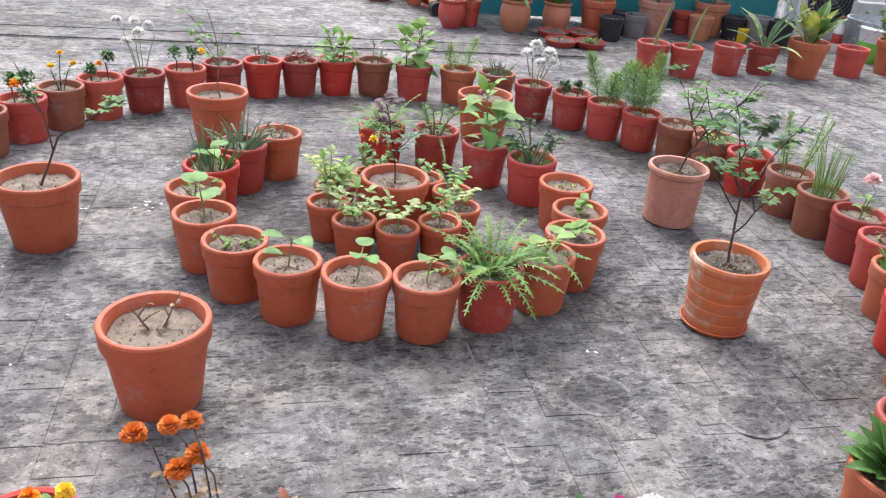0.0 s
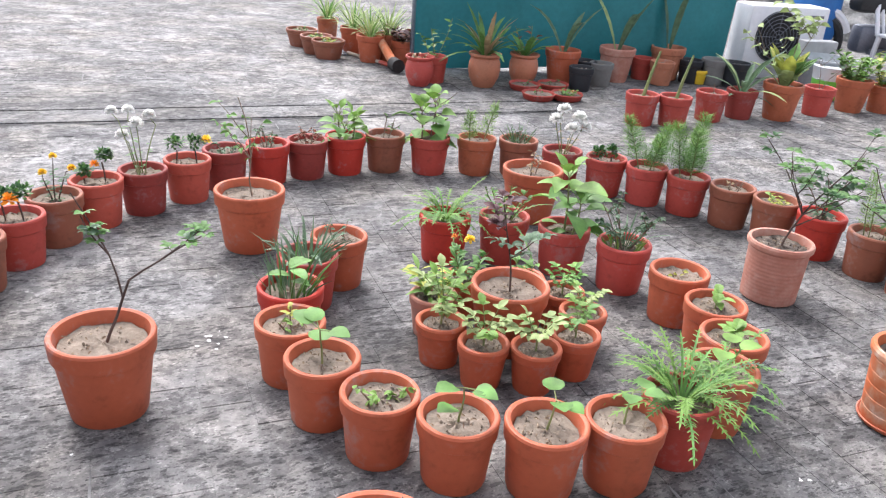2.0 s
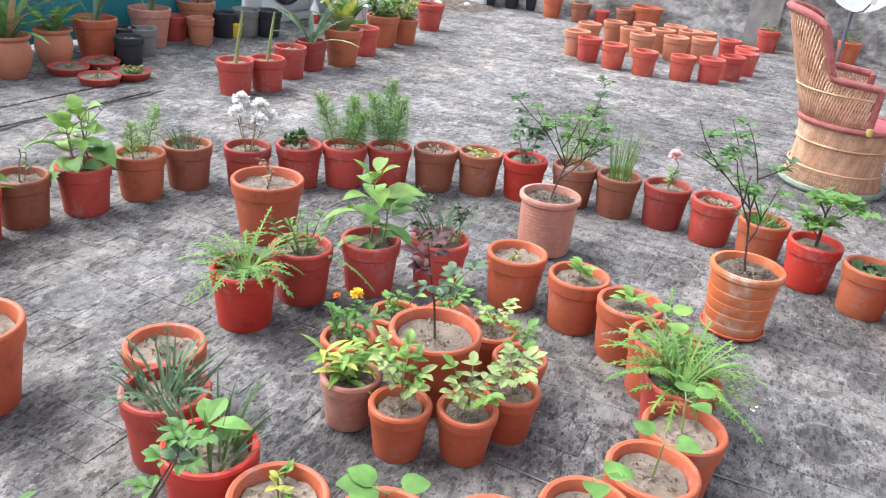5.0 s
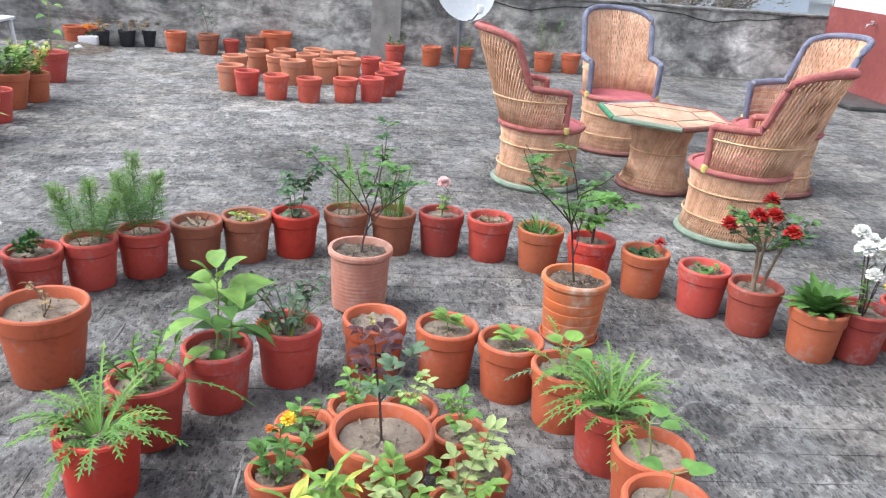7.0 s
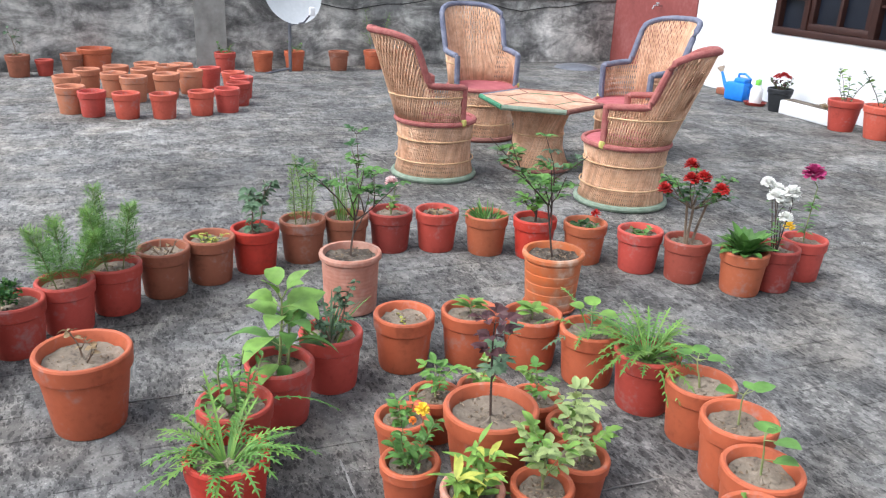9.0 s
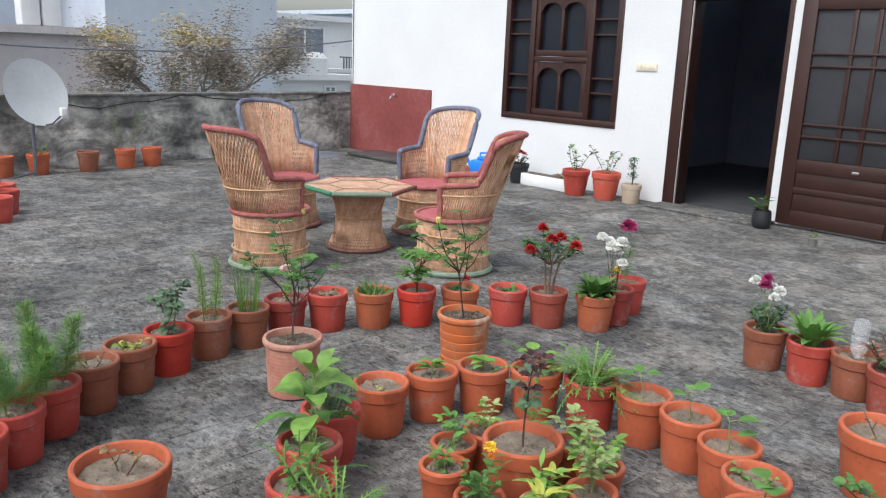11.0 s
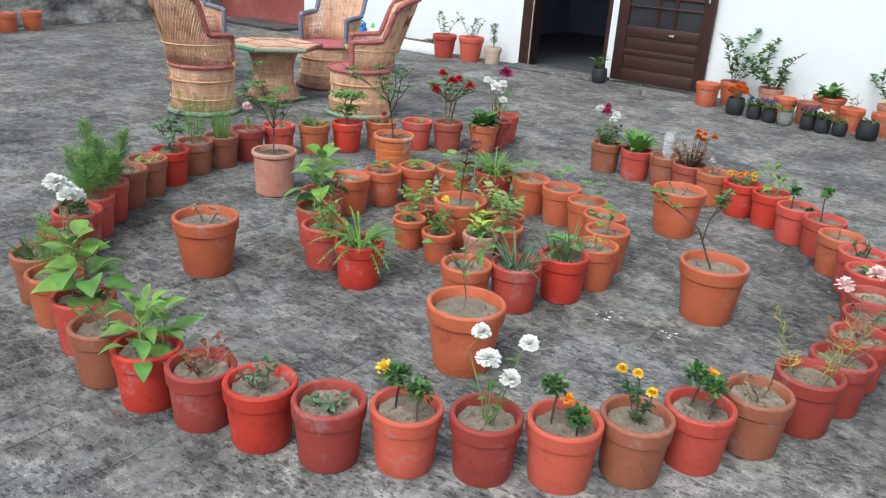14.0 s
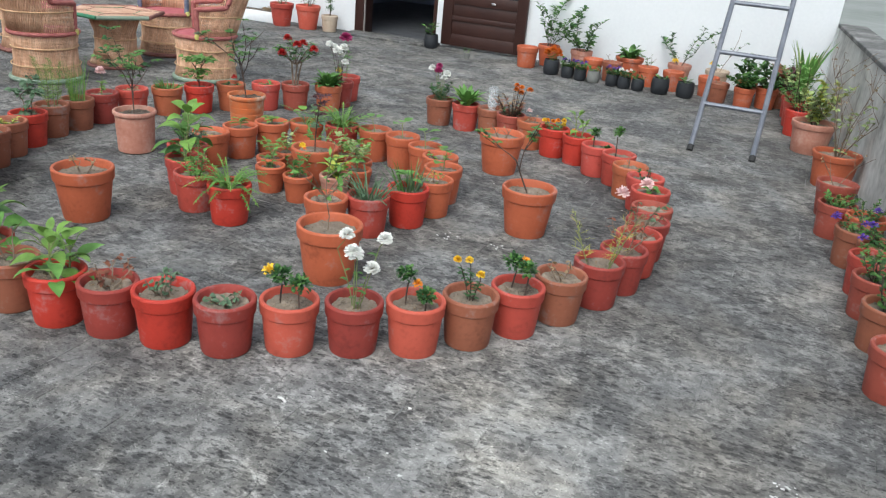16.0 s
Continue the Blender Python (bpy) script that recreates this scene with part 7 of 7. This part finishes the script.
north("ring", "grey", 2.686, 8.396, None, "dry soil", 882, scale=1.1)
north("ring", "black plastic", 2.877, 8.311, None, "dry soil", 883, scale=1.1)
north("belly", "pinkish red", -0.29, 7.62, lambda p: bush(p, 0.08, 0.1, 5, 0.05, 0.5, 30, "rust", "dry"), "withered reddish leaves", 884, scale=0.92)
north("ring", "red", -0.155, 7.80, lambda p: bush(p, 0.3, 0.12, 3, 0.06, 0.6, 26, "mid", "fresh"), "a sparse leafy stem", 885, scale=1.05)
for i, (x, y) in enumerate(((0.654, 7.655), (0.712, 7.311), (0.972, 7.362), (0.930, 7.735))):
    north("saucer", "red", x, y, (lambda p: bush(p, 0.08, 0.1, 6, 0.04, 0.5, 40, "fresh", "light")) if i == 2 else (lambda p: twiggy(p, 0.06, 2, 0.04, 5, "mid")), "small seedlings", 886 + i, where="on the floor")
SPIDER = lambda p: rosette(p, 46, 0.3, "variegated", 0.045, (0.5, 2.6), "strap", "fresh")
for i, (x, y, shape, colour, fill, words) in enumerate([
        (-1.118, 8.593, "wide", "brown", lambda p: bush(p, 0.06, 0.1, 7, 0.03, 0.5, 60, "yellowish", "mid"), "low yellowish leaves"),
        (-1.243, 8.805, "wide", "brown", lambda p: bush(p, 0.06, 0.1, 7, 0.03, 0.5, 60, "mid", "yellowish"), "low leaves"),
        (-1.175, 9.663, "ring", "orange brown", SPIDER, "a striped spider plant"), (-1.413, 9.154, "wide", "brown", lambda p: bush(p, 0.06, 0.1, 7, 0.03, 0.5, 60, "mid", "dry"), "low leaves"),
        (-0.714, 8.536, "tall", "terracotta", SPIDER, "a striped spider plant"), (-0.538, 8.664, "tall", "orange brown", SPIDER, "a striped spider plant"), (-0.883, 8.947, "tall", "terracotta", SPIDER, "a striped spider plant"),
        (-0.398, 8.525, "ring", "terracotta", lambda p: bush(p, 0.2, 0.2, 8, 0.07, 0.5, 140, "purple", "rust"), "a mass of dark purple leaves")]):
    north(shape, colour, x, y, fill, words, 895 + i, where="in a group")
spade = thing("hand_spade", pose(-0.722 * K, 8.547 * K, 0.018, 0, 0, -50), "garden spade with a red grip lying on the floor", "spade")
part("shaft", Geo().tube([(-0.3, 0, 0), (0.15, 0, 0)], 0.016, 0.016, 8), material("pale_wood", [(0.4, 0.33, 0.25), (0.55, 0.48, 0.4)], 0.7, 40, 5, 0.1), spade)
part("grip", Geo().tube([(0.15, 0, 0), (0.3, 0, 0)], 0.02, 0.018, 8), POT["salmon red"], spade, "red grip")
part("blade", Geo().box(-0.5, -0.06, -0.014, -0.29, 0.06, -0.006, 0.002), STEEL, spade)
roller = thing("garden_roller", pose(-0.490 * K, 8.15 * K, 0.058, 0, 0, 20), "orange tube with a black wheel end", "roller")
part("tube", Geo().tube([(0, 0.42, 0.16), (0, 0, 0.0)], 0.036, 0.04, 12), POT["orange"], roller)
part("wheel", Geo().tube([(0, 0.02, 0.0), (0, -0.1, -0.0)], 0.057, 0.057, 20), RUBBER, roller, "black wheel")

# an upturned bottle in one of the ring pots
ub = thing("upturned_bottle", pose(-0.028 * K, 1.176 * K, 0.15), "clear plastic bottle upturned in a pot", "bottle")
CLEAR = bpy.data.materials.new("clear_plastic")
CLEAR.use_nodes = True
cb = CLEAR.node_tree.nodes["Principled BSDF"]
cb.inputs["Base Color"].default_value, cb.inputs["Roughness"].default_value = (0.9, 0.93, 0.95, 1), 0.15
cb.inputs["Transmission Weight"].default_value, cb.inputs["IOR"].default_value = 0.8, 1.25
part("body", Geo().lathe([(0.012, 0.0), (0.014, 0.03), (0.036, 0.075), (0.037, 0.1), (0.034, 0.105), (0.037, 0.11), (0.037, 0.135), (0.034, 0.14), (0.037, 0.145), (0.037, 0.2), (0.03, 0.215), (0, 0.212)], 22), CLEAR, ub)

# ---- beyond the parapet ----
TOWN = pose(-1.15, -3.22, 0, 0, 0, 16.75)
# Distance haze is mixed into the wall, brick and pane colours, paler and bluer.
HAZE_WALL = material("haze_tinted_grey_wall", [(0.44, 0.49, 0.57), (0.55, 0.6, 0.68)], 0.95, 4, 0.4, 0)
HAZE_DARK = material("haze_tinted_dark_wall", [(0.36, 0.42, 0.5), (0.46, 0.52, 0.6)], 0.95, 4, 0.5, 0)
HAZE_BRICK = material("haze_tinted_brick", [(0.42, 0.38, 0.4), (0.54, 0.51, 0.53)], 0.95, 9, 0.6, 0)
HAZE_PANE = material("haze_tinted_glass", [(0.13, 0.16, 0.21), (0.2, 0.23, 0.28)], 0.4, 10, 2, 0)
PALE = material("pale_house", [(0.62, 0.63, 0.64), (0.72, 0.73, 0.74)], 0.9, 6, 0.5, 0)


def building(u, v, w, d, z1, wall, label, windows=()):
    th = thing("apartment_building", TOWN @ pose(u * K, v * K, -6.5), label, "building")
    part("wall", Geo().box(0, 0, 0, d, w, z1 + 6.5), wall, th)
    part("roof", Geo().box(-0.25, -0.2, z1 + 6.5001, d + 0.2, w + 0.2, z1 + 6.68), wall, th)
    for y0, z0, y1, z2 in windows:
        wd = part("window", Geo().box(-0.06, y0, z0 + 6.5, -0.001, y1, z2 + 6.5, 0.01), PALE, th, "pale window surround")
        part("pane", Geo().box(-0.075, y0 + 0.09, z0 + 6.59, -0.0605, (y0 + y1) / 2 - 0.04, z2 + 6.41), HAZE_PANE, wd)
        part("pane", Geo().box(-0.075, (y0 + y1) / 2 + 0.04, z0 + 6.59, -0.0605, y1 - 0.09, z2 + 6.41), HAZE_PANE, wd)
    return th


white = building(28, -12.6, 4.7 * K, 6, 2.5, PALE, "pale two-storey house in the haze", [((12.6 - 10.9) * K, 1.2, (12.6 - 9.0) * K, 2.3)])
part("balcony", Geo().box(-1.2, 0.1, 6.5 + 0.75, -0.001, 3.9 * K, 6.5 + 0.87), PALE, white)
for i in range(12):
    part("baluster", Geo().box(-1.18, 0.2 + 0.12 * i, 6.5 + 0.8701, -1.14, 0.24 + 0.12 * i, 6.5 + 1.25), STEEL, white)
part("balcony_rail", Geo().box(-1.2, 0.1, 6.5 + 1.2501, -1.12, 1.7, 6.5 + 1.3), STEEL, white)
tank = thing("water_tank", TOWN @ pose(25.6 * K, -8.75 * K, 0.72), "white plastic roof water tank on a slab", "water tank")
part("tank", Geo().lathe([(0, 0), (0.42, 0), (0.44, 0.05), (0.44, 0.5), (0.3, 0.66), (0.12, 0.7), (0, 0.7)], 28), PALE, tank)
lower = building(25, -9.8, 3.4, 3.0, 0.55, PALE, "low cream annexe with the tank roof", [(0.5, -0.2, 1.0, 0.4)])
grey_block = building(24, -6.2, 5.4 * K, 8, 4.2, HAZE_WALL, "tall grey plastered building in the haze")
dark_block = building(24.5, -0.8, 9 * K, 6, 1.62, HAZE_BRICK, "brick-walled building with a flat roof", [(3.0, 0.2, 4.0, 1.2)])
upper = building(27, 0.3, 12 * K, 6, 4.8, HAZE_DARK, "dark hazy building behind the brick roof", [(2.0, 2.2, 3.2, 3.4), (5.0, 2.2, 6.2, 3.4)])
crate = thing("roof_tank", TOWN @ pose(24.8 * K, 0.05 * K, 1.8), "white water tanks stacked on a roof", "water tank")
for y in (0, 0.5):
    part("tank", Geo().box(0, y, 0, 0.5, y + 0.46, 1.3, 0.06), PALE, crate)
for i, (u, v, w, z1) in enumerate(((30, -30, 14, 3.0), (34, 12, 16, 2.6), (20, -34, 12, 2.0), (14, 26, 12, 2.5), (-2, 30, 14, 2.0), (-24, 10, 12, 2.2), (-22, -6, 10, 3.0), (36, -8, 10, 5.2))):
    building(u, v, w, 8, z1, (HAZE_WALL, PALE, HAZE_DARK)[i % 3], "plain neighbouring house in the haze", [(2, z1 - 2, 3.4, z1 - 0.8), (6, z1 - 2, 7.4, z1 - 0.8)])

tree = thing("tree", TOWN @ pose(19 * K, -0.5 * K, -6.5), "spreading tree with thin brownish leaves and yellow tops", "tree")
rt = random.Random(21)
trunk, crown, tops = Geo(), Geo(), Geo()
base_pts = [V3(0, 0, 0), V3(0.1, 0.1, 2.5), V3(-0.05, 0.0, 5.3), V3(0, 0, 6.6)]
trunk.tube(base_pts, 0.16, 0.07, 10)


def limb(p, d, ln, r, depth):
    pts = bent(rt, p, d, ln, 4, 0.2)
    trunk.tube(pts, r, r * 0.55, 5)
    if depth:
        for i in range(3):
            limb(pts[rt.randint(2, 4)], (d + spray(rt, 0.9, 0.35)), ln * rt.uniform(0.5, 0.75), r * 0.5, depth - 1)
    else:
        for i in range(400):
            q = pts[rt.randint(1, 4)] + V3(rt.gauss(0, 0.22), rt.gauss(0, 0.22), rt.gauss(0, 0.14))
            g2 = tops if q.z > 8.0 and q.y > 0.3 and rt.random() < 0.6 else crown
            g2.leaf(q, spray(rt, 1.0, 0.1), 0.08 * rt.uniform(0.7, 1.3), 0.034, 0.4, 0.2, (0.2, 1.0, 0.2), rt.uniform(-1, 1))


for i in range(11):
    a = i * 0.57 + rt.random() * 0.4
    limb(base_pts[2 + i % 2] - V3(0, 0, 0.3), V3(math.cos(a), math.sin(a), rt.uniform(0.5, 1.2)), rt.uniform(1.3, 1.8), 0.05, 2)
# Bark and leaf colours are lightened so that they carry the distance haze.
part("trunk", trunk, material("haze_tinted_bark", [(0.22, 0.2, 0.2), (0.31, 0.28, 0.28)], 0.9, 20, 4, 0.3), tree)
part("crown", crown, material("haze_tinted_leaf", [(0.23, 0.2, 0.165), (0.34, 0.3, 0.25)], 0.8, 12, 3, 0, translucent=0.2), tree, "brownish green leaves", smooth=False)
part("blossom", tops, material("haze_tinted_yellow_leaf", [(0.4, 0.32, 0.1), (0.5, 0.42, 0.18)], 0.8, 12, 3, 0, translucent=0.2), tree, "yellowish top leaves", smooth=False)


# ---- paving: worn brick tiles, cement strips and their joints ----
STRIP = [(9.43, 9.72), (9.745, 10.1)]
for i, (v0, v1) in enumerate(STRIP):
    structure(f"pavement_strip_{i + 1}", Geo().box(-0.9 * k, v0 * k, -0.003, 4.75 * k, v1 * k, 0.006, 0.003), SCREED, HOUSE, "pale worn cement strip across the terrace floor", "pavement")
crack = Geo()
rc = random.Random(5)
edge = [(-0.9 + 5.75 * i / 70, 9.40 + 0.012 * math.sin(i * 0.9) + rc.uniform(-0.012, 0.012)) for i in range(71)]
wid = [0.006 + 0.006 * rc.random() for _ in edge]
crack.add([(u * k, v * k - w, 0.0015) for (u, v), w in zip(edge, wid)] + [(u * k, v * k + w, 0.0015) for (u, v), w in zip(edge, wid)], [(i, i + 1, 72 + i, 71 + i) for i in range(70)])
structure("trim_joint", crack, RUBBER, HOUSE, "dark open joint along the cement strip", "joint")

BL, BW, GAP = 0.142, 0.232, 0.004
brick_mesh = Geo().box(-BL / 2, -BW / 2, -0.016, BL / 2, BW / 2, 0, 0.0012).mesh("brick", False)
brick_mesh.materials.append(FLOOR)
rb = random.Random(77)
near, rest = [], Geo()
for col in range(int(12.4 * k / (BL + GAP))):
    u = -0.75 * k + col * (BL + GAP)
    off = (BW + GAP) / 2 if col % 2 else 0.0
    for row in range(int(13.2 * k / (BW + GAP))):
        v = 0.12 + row * (BW + GAP) + off
        if u > 11.6 * k or (u < 4.85 * k and any(v0 * k - 0.13 < v < v1 * k + 0.12 for v0, v1 in STRIP)):
            continue
        worn = noise.noise(Vector((u * 0.9, v * 0.9, 0.3)))
        if rb.random() < (0.3 if v > 4.6 * k else 0.1) + 1.1 * max(0, worn):
            continue
        z = rb.uniform(-0.0012, 0.0004)
        turn = rb.uniform(-0.7, 0.7)
        if 1.15 * k < u < 3.3 * k and 7.5 * k < v < 9.4 * k and len(near) < 300:
            near.append((u, v, z, turn))
        else:
            a = radians(turn)
            c, s = math.cos(a), math.sin(a)
            q = [(-BL / 2, -BW / 2), (BL / 2, -BW / 2), (BL / 2, BW / 2), (-BL / 2, BW / 2)]
            lo = [(u + x * c - y * s, v + x * s + y * c, -0.006) for x, y in q]
            hi = [(u + x * 0.99 * c - y * 0.985 * s, v + x * 0.99 * s + y * 0.985 * c, z) for x, y in q]
            rest.add(lo + hi, [(4, 5, 6, 7), (0, 1, 5, 4), (1, 2, 6, 5), (2, 3, 7, 6), (3, 0, 4, 7)])
ob = part("bricks", rest, FLOOR, floor, "worn brick tiles smeared with cement", smooth=False)
tagged(ob, "", "", "", "stuff")
for u, v, z, turn in near:
    ob = new("brick", brick_mesh)
    ob.parent = floor
    ob.matrix_basis = pose(u, v, z, 0, 0, turn)

# broken ridges of cement along some of the joints
CEMENT = material("pale_cement_ridge", [(0.1, 0.1, 0.1), (0.17, 0.169, 0.166), (0.28, 0.277, 0.27)], 0.9, 90, 9, 0.5)
ridge = Geo()
rr = random.Random(31)
for _ in range(420):
    col = rr.randint(0, int(9.5 * k / (BL + GAP)))
    u0, v0 = -0.75 * k + (col - 0.5) * (BL + GAP), rr.uniform(0.3, 12.0) * k
    if u0 < 4.85 * k and 9.2 * k < v0 < 10.4 * k:
        continue
    long, along = rr.uniform(0.04, 0.24), rr.random() < 0.75
    m = max(3, int(long / 0.03))
    left, right = [], []
    for i in range(m + 1):
        s, w = long * i / m, rr.uniform(0.001, 0.0055) * (0.3 if i in (0, m) else 1.0)
        c = 0.002 * rr.uniform(-1, 1)
        left.append((u0 + c - w, v0 + s, 0.0008) if along else (u0 + s, v0 + c - w, 0.0008))
        right.append((u0 + c + w, v0 + s, 0.0008) if along else (u0 + s, v0 + c + w, 0.0008))
    top = [((a[0] + b[0]) / 2, (a[1] + b[1]) / 2, 0.0022) for a, b in zip(left, right)]
    ridge.add(left + top + right, [f for i in range(m) for f in ((i, i + 1, m + 2 + i, m + 1 + i), (m + 1 + i, m + 2 + i, 2 * m + 3 + i, 2 * m + 2 + i))])
ob = part("cement_ridges", ridge, CEMENT, floor, "thin broken ridges of cement along the joints", smooth=False)
tagged(ob, "thin broken ridges of cement along the joints", "", "", "stuff")

# ring marks left by pots, and flecks of white paint on the floor
MARK = floor_material("damp_pot_mark", 0.74)
RIM = floor_material("pale_pot_rim_mark", 1.08)
for x, y, r in ((-1.543, 5.159, 0.100), (-1.782, 5.076, 0.100), (-0.706, 4.193, 0.100), (-1.973, 4.929, 0.095), (0.557, 2.073, 0.100), (1.010, 2.063, 0.100), (-0.240, 5.093, 0.090), (-2.979, 2.319, 0.090), (-3.225, 3.033, 0.090)):
    g = Geo()
    g.lathe([(0, 0.0009), (r * 0.5, 0.0011), (r * 0.96, 0.0009), (r, 0.0004)], 40, 0.03)
    structure("floor_mark", g, MARK, pose(x, y, 0), "faint round mark left by a pot", "stain")
    g = Geo()
    g.lathe([(r * 0.93, 0.0012), (r * 0.97, 0.0016), (r * 1.03, 0.0015), (r * 1.06, 0.0008)], 40, 0.03)
    structure("floor_mark_rim", g, RIM, pose(x, y, 0), "pale chalky ring left by a pot", "stain")
FLECK = material("white_paint_fleck", [(0.5, 0.5, 0.49), (0.68, 0.68, 0.66)], 0.8, 60, 20, 0.2)
rf = random.Random(15)
for x, y, n, spread in ((-1.944, 4.941, 7, 0.02), (0.6, 2.5, 3, 0.008), (-1.275, 3.24, 9, 0.04), (-3.47, 4.08, 14, 0.04), (-1.58, 3.13, 8, 0.03), (-1.5, 2.4, 8, 0.2), (2.2, 0.6, 10, 0.4), (-2.6, 5.0, 8, 0.3)):
    g = Geo()
    for _ in range(n):
        cx, cy, s = rf.gauss(0, spread), rf.gauss(0, spread * 0.7), rf.uniform(0.003, 0.009)
        m = rf.randint(5, 8)
        pts = [(cx + s * rf.uniform(0.5, 1.3) * math.cos(6.283 * i / m), cy + s * rf.uniform(0.4, 1.0) * math.sin(6.283 * i / m), 0.0022) for i in range(m)]
        g.add(pts, [tuple(range(m))])
    structure("floor_fleck", g, FLECK, pose(x * k, y * k, 0), "small flecks of white paint on the floor", "paint fleck")
